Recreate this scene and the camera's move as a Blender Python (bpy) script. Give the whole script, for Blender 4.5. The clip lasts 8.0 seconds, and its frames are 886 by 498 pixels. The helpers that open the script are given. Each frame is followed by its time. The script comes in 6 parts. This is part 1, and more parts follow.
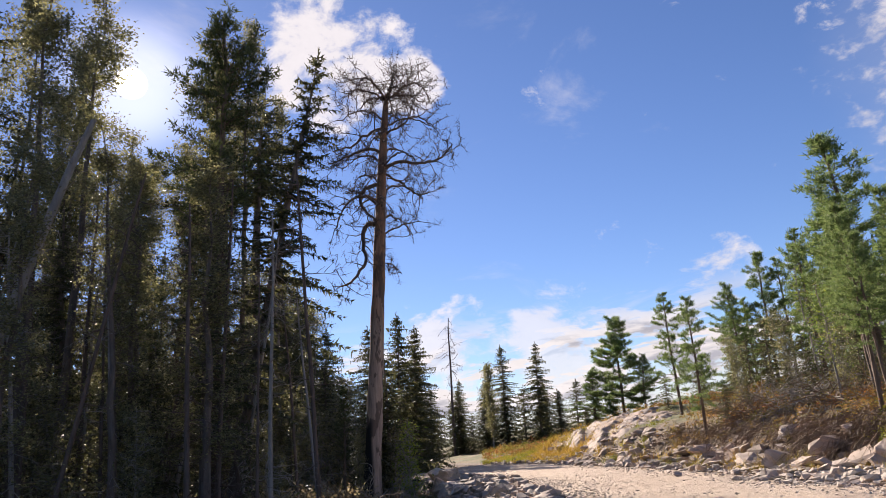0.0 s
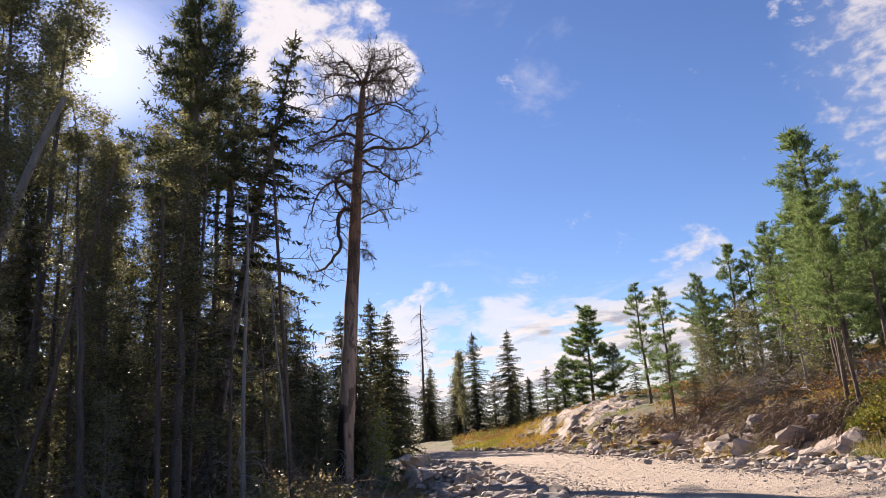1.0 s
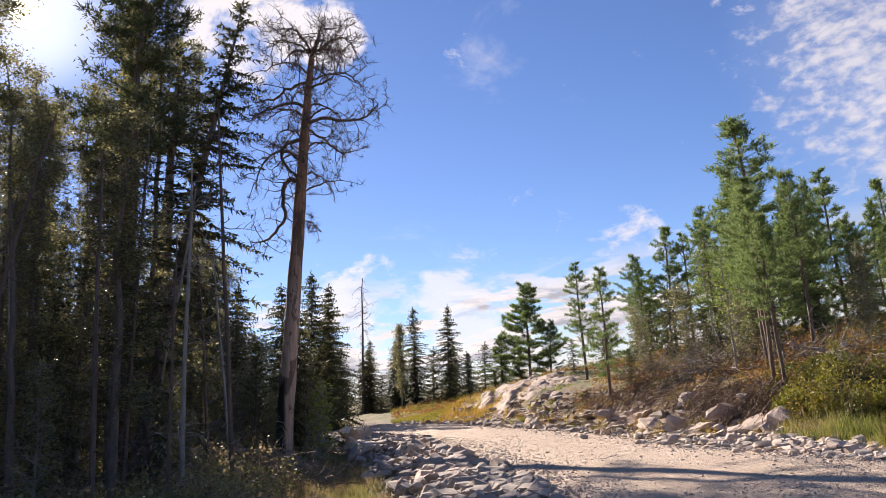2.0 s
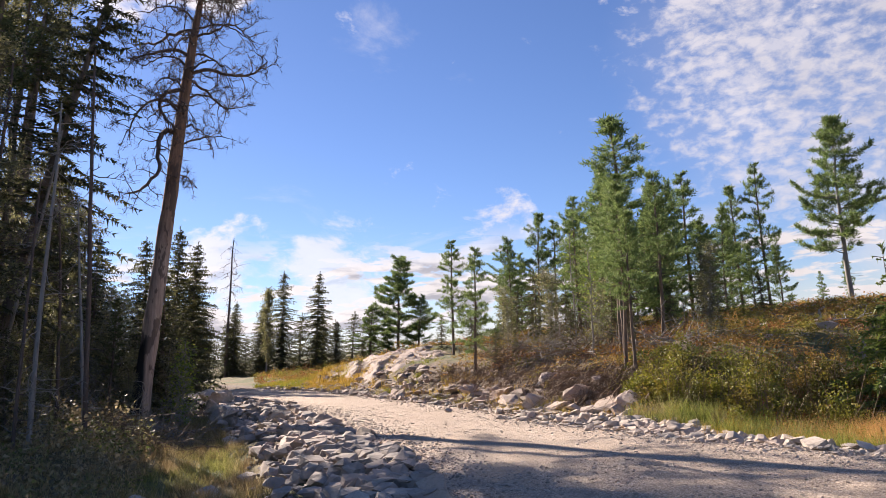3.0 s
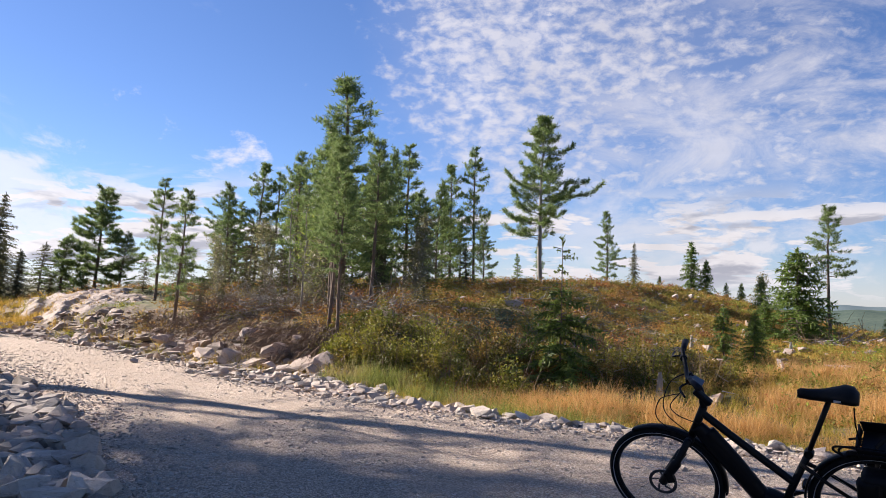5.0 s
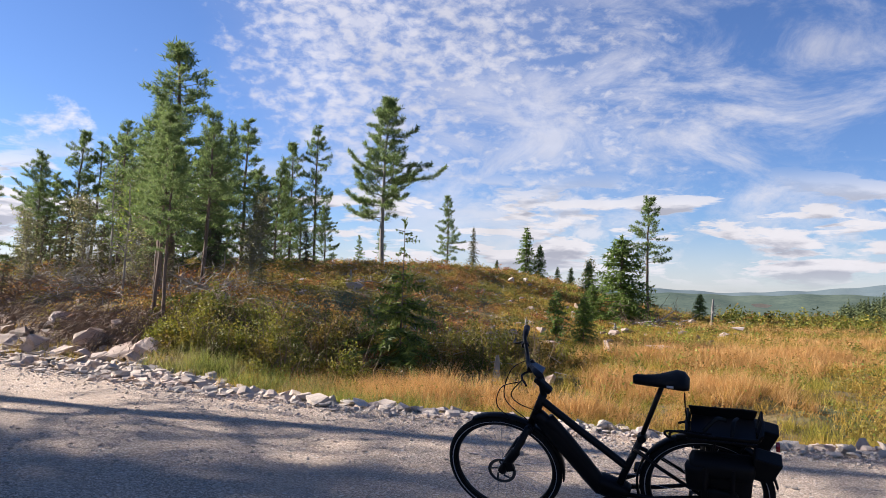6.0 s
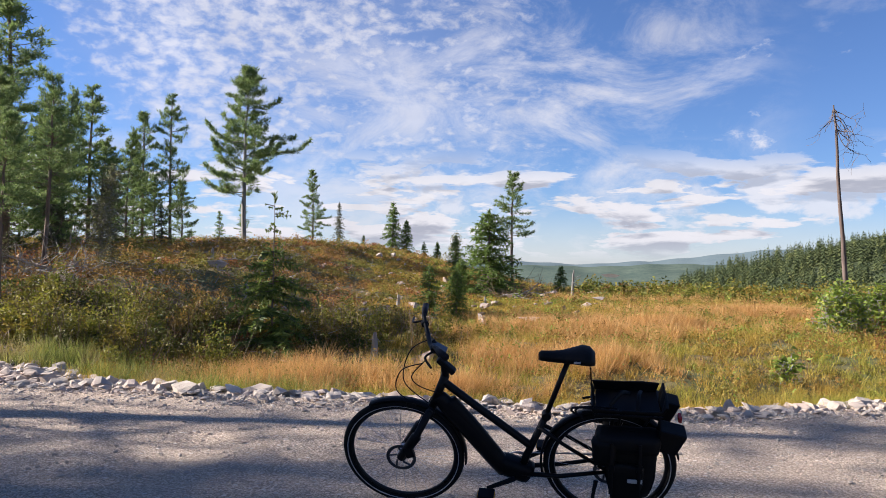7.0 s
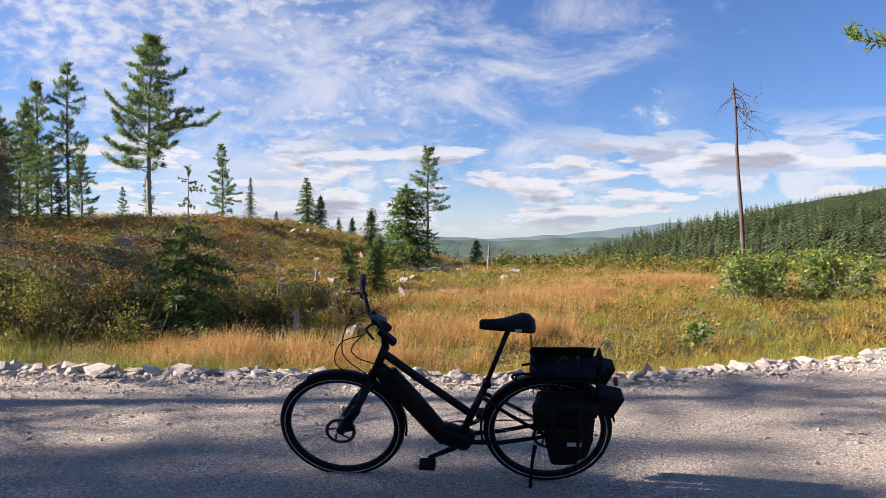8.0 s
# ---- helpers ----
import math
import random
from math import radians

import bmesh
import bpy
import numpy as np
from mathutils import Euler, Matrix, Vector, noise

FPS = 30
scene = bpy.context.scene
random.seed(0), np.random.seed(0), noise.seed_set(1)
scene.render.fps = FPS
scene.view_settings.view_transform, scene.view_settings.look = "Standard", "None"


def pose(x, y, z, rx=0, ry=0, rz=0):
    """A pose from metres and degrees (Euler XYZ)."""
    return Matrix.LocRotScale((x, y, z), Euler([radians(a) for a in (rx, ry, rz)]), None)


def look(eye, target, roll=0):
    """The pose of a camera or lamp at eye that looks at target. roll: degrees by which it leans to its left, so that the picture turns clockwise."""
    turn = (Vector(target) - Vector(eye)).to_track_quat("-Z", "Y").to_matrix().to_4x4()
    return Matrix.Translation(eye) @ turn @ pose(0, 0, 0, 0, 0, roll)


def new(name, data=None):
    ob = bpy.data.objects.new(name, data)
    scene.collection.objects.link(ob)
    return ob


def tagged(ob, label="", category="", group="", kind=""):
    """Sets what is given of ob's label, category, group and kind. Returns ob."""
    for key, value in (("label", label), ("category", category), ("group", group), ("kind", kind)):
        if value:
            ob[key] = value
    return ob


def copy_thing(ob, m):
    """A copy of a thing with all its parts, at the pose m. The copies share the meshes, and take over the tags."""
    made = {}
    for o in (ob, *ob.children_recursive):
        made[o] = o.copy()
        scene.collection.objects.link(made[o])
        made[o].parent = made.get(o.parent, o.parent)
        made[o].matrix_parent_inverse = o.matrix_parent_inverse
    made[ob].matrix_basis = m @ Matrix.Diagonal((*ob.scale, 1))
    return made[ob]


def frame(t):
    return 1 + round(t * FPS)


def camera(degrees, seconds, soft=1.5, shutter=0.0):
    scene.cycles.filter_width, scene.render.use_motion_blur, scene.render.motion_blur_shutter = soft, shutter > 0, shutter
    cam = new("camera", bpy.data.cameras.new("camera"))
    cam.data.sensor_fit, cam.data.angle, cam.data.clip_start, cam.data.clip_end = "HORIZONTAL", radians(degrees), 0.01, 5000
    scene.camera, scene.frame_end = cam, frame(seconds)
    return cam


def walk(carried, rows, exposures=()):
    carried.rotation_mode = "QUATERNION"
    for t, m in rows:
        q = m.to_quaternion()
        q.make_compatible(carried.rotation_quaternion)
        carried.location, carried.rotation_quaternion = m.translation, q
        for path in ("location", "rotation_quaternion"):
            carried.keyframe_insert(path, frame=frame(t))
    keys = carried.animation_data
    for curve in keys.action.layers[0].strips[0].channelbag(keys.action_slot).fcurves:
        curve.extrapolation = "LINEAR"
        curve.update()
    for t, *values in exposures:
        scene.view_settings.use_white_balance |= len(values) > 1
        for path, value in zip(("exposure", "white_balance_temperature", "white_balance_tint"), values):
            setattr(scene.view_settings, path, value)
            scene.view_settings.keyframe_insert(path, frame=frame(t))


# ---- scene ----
# ---- the camera and its way ----
cam = camera(62.0, 8.0, soft=0.5, shutter=0.0)
PATH = [
    (0.0, pose(0.458, -0.531, 1.214, 104.58, 7.80, 68.47)),
    (0.5, pose(0.435, -0.558, 1.219, 104.17, 7.64, 67.61)),
    (1.0, pose(0.401, -0.589, 1.237, 103.26, 7.38, 66.14)),
    (2.5, pose(0.385, -0.783, 1.300, 99.03, 5.50, 57.02)),
    (3.0, pose(0.441, -0.867, 1.315, 97.47, 3.49, 50.97)),
    (3.5, pose(0.470, -0.905, 1.340, 96.25, 1.40, 44.45)),
    (4.0, pose(0.560, -0.821, 1.360, 95.07, 0.42, 40.68)),
    (4.5, pose(0.516, -0.680, 1.362, 94.20, -0.90, 35.65)),
    (6.0, pose(0.372, -0.279, 1.386, 92.66, -2.00, 17.25)),
    (6.5, pose(0.253, -0.133, 1.384, 92.04, -2.20, 12.06)),
    (7.0, pose(0.137, -0.036, 1.385, 91.02, -1.00, 6.72)),
    (7.5, pose(0.024, 0.020, 1.355, 90.15, -0.55, 2.09)),
    (8.0, pose(0.003, 0.004, 1.354, 89.20, -0.31, 0.00)),
]
EXPOSURES = [(0.0, 1.14, 6900, 19), (2.5, 1.26, 6900, 20), (4.5, 1.23, 6600, 18), (8.0, 1.28, 6250, 16)]
walk(cam, PATH, EXPOSURES)

# ---- sky, clouds and sun ----
SUN_DIR = Vector((math.sin(radians(-89.8)) * 0.882, math.cos(radians(-89.8)) * 0.882, 0.471)).normalized()
SUN_EL = math.asin(SUN_DIR.z)


class Nodes:
    """A small builder for node trees."""

    def __init__(self, tree):
        self.t = tree

    def add(self, kind, **values):
        n = self.t.nodes.new(kind)
        for key, v in values.items():
            if key in ("operation", "data_type", "sky_type", "sun_disc", "blend_type", "noise_dimensions", "feature", "attribute_name", "clamp"):
                if key == "operation": n.operation = v
                elif key == "data_type": n.data_type = v
                elif key == "sky_type": n.sky_type = v
                elif key == "sun_disc": n.sun_disc = v
                elif key == "blend_type": n.blend_type = v
                elif key == "noise_dimensions": n.noise_dimensions = v
                elif key == "feature": n.feature = v
                elif key == "attribute_name": n.attribute_name = v
                elif key == "clamp": n.use_clamp = v
        return n

    def link(self, a, b):
        self.t.links.new(a, b)

    def put(self, socket, v):
        if isinstance(v, bpy.types.NodeSocket):
            self.link(v, socket)
        else:
            socket.default_value = v

    def math(self, op, a, b=0.0, c=0.0, clamp=False):
        n = self.add("ShaderNodeMath", operation=op, clamp=clamp)
        for s, v in zip(n.inputs, (a, b, c)):
            self.put(s, v)
        return n.outputs[0]

    def vmath(self, op, a, b=(0, 0, 0), out=0):
        n = self.add("ShaderNodeVectorMath", operation=op)
        self.put(n.inputs[0], a), self.put(n.inputs[1], b)
        return n.outputs["Value"] if op in ("DOT_PRODUCT", "LENGTH", "DISTANCE") else n.outputs[0]

    def noise(self, vec, scale, detail=4, rough=0.5, distortion=0.0):
        n = self.add("ShaderNodeTexNoise")
        if vec is not None:
            self.put(n.inputs["Vector"], vec)
        n.inputs["Scale"].default_value, n.inputs["Detail"].default_value = scale, detail
        n.inputs["Roughness"].default_value, n.inputs["Distortion"].default_value = rough, distortion
        return n.outputs["Fac"]

    def voronoi(self, vec, scale, feature="F1"):
        n = self.add("ShaderNodeTexVoronoi", feature=feature)
        if vec is not None:
            self.put(n.inputs["Vector"], vec)
        n.inputs["Scale"].default_value = scale
        return n

    def ramp(self, fac, *stops):
        n = self.add("ShaderNodeValToRGB")
        self.put(n.inputs[0], fac)
        e = n.color_ramp.elements
        while len(e) < len(stops):
            e.new(0.5)
        for el, (p, c) in zip(e, stops):
            el.position = p
            el.color = (*c, 1) if isinstance(c, tuple) else (c, c, c, 1)
        return n.outputs[0]

    def smooth(self, x, lo, hi):
        n = self.add("ShaderNodeMapRange")
        n.interpolation_type = "SMOOTHSTEP"
        self.put(n.inputs[0], x)
        n.inputs[1].default_value, n.inputs[2].default_value = lo, hi
        return n.outputs[0]

    def mix(self, fac, a, b, blend="MIX"):
        n = self.t.nodes.new("ShaderNodeMix")
        n.data_type, n.blend_type = "RGBA", blend
        self.put(n.inputs[0], fac)
        self.put(n.inputs[6], (*a, 1) if isinstance(a, tuple) else a)
        self.put(n.inputs[7], (*b, 1) if isinstance(b, tuple) else b)
        return n.outputs[2]


world = bpy.data.worlds.new("sky")
scene.world = world
world.use_nodes = True
world.node_tree.nodes.clear()
W = Nodes(world.node_tree)
sky = W.add("ShaderNodeTexSky", sky_type="NISHITA", sun_disc=False)
sky.sun_elevation, sky.sun_rotation = SUN_EL, math.atan2(SUN_DIR.x, SUN_DIR.y)
sky.air_density, sky.dust_density, sky.ozone_density, sky.altitude = 1.0, 0.15, 4.0, 500
way = W.vmath("NORMALIZE", W.add("ShaderNodeTexCoord").outputs["Generated"])
sep = W.add("ShaderNodeSeparateXYZ")
W.put(sep.inputs[0], way)
flat = W.math("ADD", W.math("MAXIMUM", sep.outputs[2], 0.0), 0.22)
comb = W.add("ShaderNodeCombineXYZ")
W.put(comb.inputs[0], W.math("DIVIDE", sep.outputs[0], flat))
W.put(comb.inputs[1], W.math("DIVIDE", sep.outputs[1], flat))
plane = comb.outputs[0]                 # the cloud deck, seen in perspective


def toward(d, lo, hi):
    """1 near the direction d, fading out between two angles in degrees."""
    d = Vector(d).normalized()
    return W.smooth(W.vmath("DOT_PRODUCT", way, tuple(d)), math.cos(radians(hi)), math.cos(radians(lo)))


# high mackerel cloud: small cells that close up toward the middle of the bank
cell_n = W.noise(W.vmath("MULTIPLY", way, (1.0, 1.0, 1.7)), 44.0, 4, 0.55, 0.2)
bank = W.math("MAXIMUM", toward((-0.33, 0.88, 0.33), 0, 21), W.math("MULTIPLY", toward((-0.16, 0.965, 0.21), 0, 18), 0.85))
bank = W.math("ADD", bank, W.math("MULTIPLY", W.math("SUBTRACT", W.noise(plane, 1.5, 5, 0.6), 0.5), 0.9))
cells = W.smooth(W.math("ADD", cell_n, W.math("MULTIPLY", W.math("SUBTRACT", bank, 0.86), 0.42)), 0.38, 0.76)
mackerel = W.math("MULTIPLY", W.math("ADD", cells, W.math("MULTIPLY", W.smooth(bank, 0.35, 1.1), 0.22)), W.math("MULTIPLY", W.smooth(bank, 0.05, 0.55), 0.62))
# thin swept veil toward the open valley
sweep = W.vmath("MULTIPLY", way, (1.0, 1.0, 2.0))
veil = W.smooth(W.noise(sweep, 6.0, 9, 0.64, 0.5), 0.38, 0.66)
veil_at = W.math("MAXIMUM", toward((0.04, 0.975, 0.21), 2, 18), W.math("MULTIPLY", toward((-0.18, 0.97, 0.14), 3, 16), 0.9))
veil = W.math("MULTIPLY", W.math("MULTIPLY", veil, veil_at), 0.75)
# scattered wisps
wisp = W.smooth(W.noise(plane, 2.0, 7, 0.62, 0.5), 0.58, 0.80)
wisp = W.math("MULTIPLY", wisp, 0.38)
# low fair-weather heaps along the skyline, in long flat-bottomed rows
band = W.math("MULTIPLY", W.smooth(sep.outputs[2], -0.02, 0.04), W.math("SUBTRACT", 1.0, W.smooth(sep.outputs[2], 0.10, 0.17)))
low_vec = W.vmath("MULTIPLY", way, (5.5, 5.5, 25.0))
heap_n = W.noise(low_vec, 1.5, 9, 0.58, 0.25)
heaps = W.math("MULTIPLY", W.smooth(heap_n, 0.465, 0.545), band)
rim = W.math("MULTIPLY", W.math("SUBTRACT", 1.0, W.smooth(sep.outputs[2], 0.0, 0.10)), 0.42)
# the large heap beside the sun and two small ones high up
puff_n = W.noise(W.vmath("MULTIPLY", way, (1.0, 1.0, 1.5)), 10.0, 9, 0.62, 0.25)


def puff(d, size, strength=1.0):
    g = toward(d, 0.0, size * 1.4)
    return W.math("MULTIPLY", W.smooth(W.math("ADD", W.math("MULTIPLY", g, 0.85), W.math("MULTIPLY", W.math("SUBTRACT", puff_n, 0.5), 3.8)), 0.45, 1.0), strength)


heap = W.math("MAXIMUM", puff((-0.828, 0.235, 0.50), 5.4, 0.9), puff((-0.80, 0.34, 0.445), 2.6, 0.85))
heap = W.math("MAXIMUM", heap, W.math("MAXIMUM", puff((-0.452, 0.813, 0.372), 3.2, 0.75), puff((-0.40, 0.861, 0.314), 2.6, 0.65)))
heap = W.math("MAXIMUM", heap, W.math("MAXIMUM", W.math("MAXIMUM", puff((-0.905, 0.40, 0.115), 4.0, 0.75), puff((-0.85, 0.51, 0.11), 4.0, 0.65)), puff((-0.70, 0.67, 0.165), 2.6, 0.8)))
for d, size, strength in (((-0.212, 0.973, 0.096), 2.0, 0.8), ((-0.149, 0.983, 0.108), 2.4, 0.85), ((-0.112, 0.99, 0.082), 1.8, 0.75), ((0.294, 0.949, 0.112), 2.4, 0.85),
                          ((0.359, 0.929, 0.088), 2.6, 0.75), ((0.452, 0.888, 0.084), 2.8, 0.7), ((0.206, 0.976, 0.072), 2.4, 0.6), ((0.11, 0.992, 0.065), 2.0, 0.55)):
    heap = W.math("MAXIMUM", heap, puff(d, size, strength))
amount = W.math("MAXIMUM", W.math("MAXIMUM", mackerel, veil), W.math("MAXIMUM", wisp, W.math("MAXIMUM", heaps, heap)))
amount = W.math("MAXIMUM", amount, rim)
# sunward clouds are brighter; heaps are greyer below
lit = W.math("ADD", 0.80, W.math("MULTIPLY", toward(SUN_DIR, 5, 70), 0.16))
lit = W.math("MULTIPLY", lit, W.math("ADD", 0.78, W.math("MULTIPLY", puff_n, 0.44)))
under = W.smooth(W.noise(W.vmath("ADD", low_vec, (0.0, 0.0, 0.30)), 1.5, 5, 0.55, 0.25), 0.50, 0.63)
under = W.math("MULTIPLY", W.math("MULTIPLY", under, W.math("MAXIMUM", heaps, W.math("MULTIPLY", heap, band))), 0.9)
CLOUD = 8.8
cloud_col = W.vmath("SCALE", (0.97 * CLOUD, 0.98 * CLOUD, 1.0 * CLOUD))
cloud_col.node.inputs["Scale"].default_value = 1.0
W.link(lit, cloud_col.node.inputs["Scale"])
cloud_col = W.vmath("MULTIPLY", cloud_col, W.mix(under, (1.02, 1.01, 1.0), (0.50, 0.53, 0.60)))
blue = W.vmath("MULTIPLY", sky.outputs[0], (0.80, 0.93, 1.16))
seen_sky = W.mix(W.math("MINIMUM", amount, 1.0), blue, cloud_col)
disc = W.math("MULTIPLY", toward(SUN_DIR, 0.3, 1.15), 170.0)
glow = W.math("MULTIPLY", W.math("POWER", toward(SUN_DIR, 0.0, 9.0), 7.0), 5.0)
disc = W.math("ADD", disc, glow)
sun_col = W.vmath("SCALE", (1.0, 0.96, 0.86))
W.link(disc, sun_col.node.inputs["Scale"])
total = W.vmath("ADD", seen_sky, sun_col)
back = W.add("ShaderNodeBackground")
back.inputs[1].default_value = 0.05
W.link(total, back.inputs[0])
W.link(back.outputs[0], W.add("ShaderNodeOutputWorld").inputs[0])

sun = new("sun", bpy.data.lights.new("sun", "SUN"))
sun.data.energy, sun.data.angle, sun.data.color = 5.0, radians(0.53), (1.0, 0.93, 0.82)
sun.matrix_world = look(SUN_DIR * 100, (0, 0, 0))

# ---- materials ----


def material(name):
    m = bpy.data.materials.new(name)
    m.use_nodes = True
    n = Nodes(m.node_tree)
    b = m.node_tree.nodes["Principled BSDF"]
    return m, n, b


def bump(n, b, height, strength, dist):
    k = n.add("ShaderNodeBump")
    k.inputs["Strength"].default_value, k.inputs["Distance"].default_value = strength, dist
    n.put(k.inputs["Height"], height)
    n.link(k.outputs[0], b.inputs["Normal"])


def place(n):
    return n.add("ShaderNodeNewGeometry").outputs["Position"]


def island(n):
    return n.add("ShaderNodeNewGeometry").outputs["Random Per Island"]


def any_random(n):
    return n.add("ShaderNodeObjectInfo").outputs["Random"]


def own(n):
    return n.add("ShaderNodeTexCoord").outputs["Object"]


def leaf_material(name, stops, patch=0.0, patch_stops=None, rough=0.6, through_light=0.35, patch_scale=0.25, gloss=0.3, mid=0.5, red=False, clump=0.0, tint=(1.0, 1.0, 1.0)):
    """Foliage: colour varies leaf by leaf and, if asked, patch by patch; light shines through."""
    m, n, b = material(name)
    col = n.ramp(island(n), *stops)
    if patch_stops:
        p = n.noise(place(n), patch_scale, 3, 0.6)
        col = n.mix(n.smooth(p, mid - patch, mid + patch), col, n.ramp(island(n), *patch_stops))
    if red:
        p = n.noise(n.vmath("ADD", place(n), (31.0, 7.0, 0.0)), 0.55, 3, 0.6)
        col = n.mix(n.smooth(p, 0.565, 0.62), col, n.ramp(island(n), (0.0, (0.24, 0.075, 0.035)), (0.5, (0.42, 0.13, 0.055)), (1.0, (0.55, 0.30, 0.11))))
    col = n.mix(n.math("MULTIPLY", n.noise(place(n), 1.7, 2), 0.25), col, (0.04, 0.045, 0.018))
    if clump:
        p = n.noise(n.vmath("ADD", place(n), (5.0, 11.0, 3.0)), 1.1, 2, 0.5)
        col = n.mix(n.math("MULTIPLY", n.smooth(p, 0.44, 0.58), clump), col, (0.03, 0.055, 0.014))
    col = n.vmath("MULTIPLY", col, tint)
    n.put(b.inputs["Base Color"], col)
    b.inputs["Roughness"].default_value = rough
    b.inputs["Specular IOR Level"].default_value = gloss
    tr = n.add("ShaderNodeBsdfTranslucent")
    n.put(tr.inputs[0], col)
    mx = n.add("ShaderNodeMixShader")
    mx.inputs[0].default_value = through_light
    n.link(b.outputs[0], mx.inputs[1]), n.link(tr.outputs[0], mx.inputs[2])
    n.link(mx.outputs[0], m.node_tree.nodes["Material Output"].inputs[0])
    return m


M_PINE = leaf_material("pine_needles", ((0.0, (0.10, 0.162, 0.05)), (0.5, (0.185, 0.265, 0.085)), (1.0, (0.295, 0.365, 0.13))), through_light=0.46)
M_SPRUCE = leaf_material("spruce_needles", ((0.0, (0.055, 0.060, 0.026)), (0.6, (0.094, 0.096, 0.040)), (1.0, (0.155, 0.148, 0.062))), 0, None, 0.5, 0.5, gloss=0.6)
M_YOUNG = leaf_material("young_spruce_needles", ((0.0, (0.09, 0.15, 0.033)), (0.6, (0.165, 0.245, 0.055)), (1.0, (0.24, 0.33, 0.08))), through_light=0.5)
# M_PINE darkened and less translucent: the wood's backlit shade is put into the colour
M_PINE_SHADED = leaf_material("shade_tinted_pine_needles", ((0.0, (0.055, 0.072, 0.028)), (0.6, (0.10, 0.12, 0.045)), (1.0, (0.165, 0.18, 0.07))), through_light=0.28)
M_SAPLING = leaf_material("sapling_needles", ((0.0, (0.08, 0.12, 0.028)), (0.6, (0.15, 0.205, 0.046)), (1.0, (0.25, 0.305, 0.07))), through_light=0.35)
M_BROAD = leaf_material("broad_leaves", ((0.0, (0.125, 0.125, 0.056)), (0.6, (0.23, 0.218, 0.095)), (1.0, (0.39, 0.362, 0.17))), 0, None, 0.38, 0.58, gloss=0.9)
M_SHRUB = leaf_material("shrub_leaves", ((0.0, (0.14, 0.165, 0.030)), (0.6, (0.245, 0.262, 0.048)), (1.0, (0.36, 0.34, 0.07))),
                        0.10, ((0.0, (0.20, 0.12, 0.034)), (0.5, (0.32, 0.20, 0.058)), (1.0, (0.42, 0.29, 0.09))), 0.6, 0.36, 0.6, mid=0.54, clump=0.72, tint=(1.05, 1.0, 0.7))
M_BUSH = leaf_material("bush_leaves", ((0.0, (0.13, 0.21, 0.034)), (0.6, (0.27, 0.36, 0.06)), (1.0, (0.48, 0.49, 0.09))), through_light=0.45)
M_HEATHER = leaf_material("heather_leaves", ((0.0, (0.19, 0.185, 0.032)), (0.6, (0.32, 0.28, 0.055)), (1.0, (0.43, 0.355, 0.08))),
                          0.06, ((0.0, (0.32, 0.16, 0.045)), (0.6, (0.49, 0.255, 0.07)), (1.0, (0.58, 0.35, 0.11))), 0.7, 0.42, 0.6, red=True, mid=0.51, clump=0.35)
M_GRASS = leaf_material("dry_grass", ((0.0, (0.27, 0.19, 0.055)), (0.5, (0.47, 0.315, 0.095)), (1.0, (0.66, 0.47, 0.18))),
                        0.12, ((0.0, (0.121, 0.165, 0.033)), (0.5, (0.264, 0.297, 0.066)), (1.0, (0.462, 0.44, 0.121))), 0.7, 0.35, 0.5, mid=0.53, tint=(1.06, 1.0, 0.62))
M_BLOND = leaf_material("blond_grass", ((0.0, (0.42, 0.25, 0.11)), (0.5, (0.60, 0.37, 0.18)), (1.0, (0.74, 0.52, 0.29))), rough=0.7, through_light=0.4, tint=(1.06, 0.98, 0.72))
M_TUFT = leaf_material("fresh_grass", ((0.0, (0.12, 0.16, 0.03)), (0.5, (0.25, 0.29, 0.06)), (1.0, (0.42, 0.42, 0.12))),
                       0.08, ((0.0, (0.2, 0.14, 0.06)), (0.5, (0.36, 0.27, 0.12)), (1.0, (0.5, 0.4, 0.2))), 0.6, 0.45, 1.3, mid=0.57)
M_DITCH = leaf_material("ditch_grass", ((0.0, (0.24, 0.165, 0.08)), (0.5, (0.44, 0.31, 0.15)), (1.0, (0.64, 0.50, 0.28))),
                        0.10, ((0.0, (0.13, 0.15, 0.035)), (0.5, (0.26, 0.27, 0.07)), (1.0, (0.42, 0.40, 0.14))), 0.6, 0.45, 0.9, mid=0.55)
M_LITTER = leaf_material("wood_floor_leaves", ((0.0, (0.16, 0.12, 0.065)), (0.5, (0.32, 0.24, 0.13)), (1.0, (0.52, 0.42, 0.25))),
                         0.08, ((0.0, (0.10, 0.13, 0.03)), (0.5, (0.21, 0.24, 0.06)), (1.0, (0.36, 0.37, 0.11))), 0.5, 0.45, 0.6, mid=0.56)
M_FARWOOD = leaf_material("far_wood", ((0.0, (0.045, 0.066, 0.026)), (0.6, (0.075, 0.10, 0.038)), (1.0, (0.13, 0.155, 0.055))),
                          0.05, ((0.0, (0.09, 0.11, 0.035)), (0.6, (0.14, 0.16, 0.05)), (1.0, (0.22, 0.22, 0.08))), 0.7, 0.15, 0.09, mid=0.56)


def bark_material(name, lo, hi, scale=9.0, stretch=(1, 1, 0.18), rough=0.9):
    m, n, b = material(name)
    v = n.vmath("MULTIPLY", own(n), stretch)
    f = n.noise(v, scale, 5, 0.65)
    g = n.noise(own(n), 1.3, 3)
    n.put(b.inputs["Base Color"], n.mix(n.math("MULTIPLY", g, 0.5), n.ramp(f, (0.3, lo), (0.7, hi)), tuple(c * 0.6 for c in lo)))
    b.inputs["Roughness"].default_value = rough
    bump(n, b, f, 0.8, 0.02)
    return m


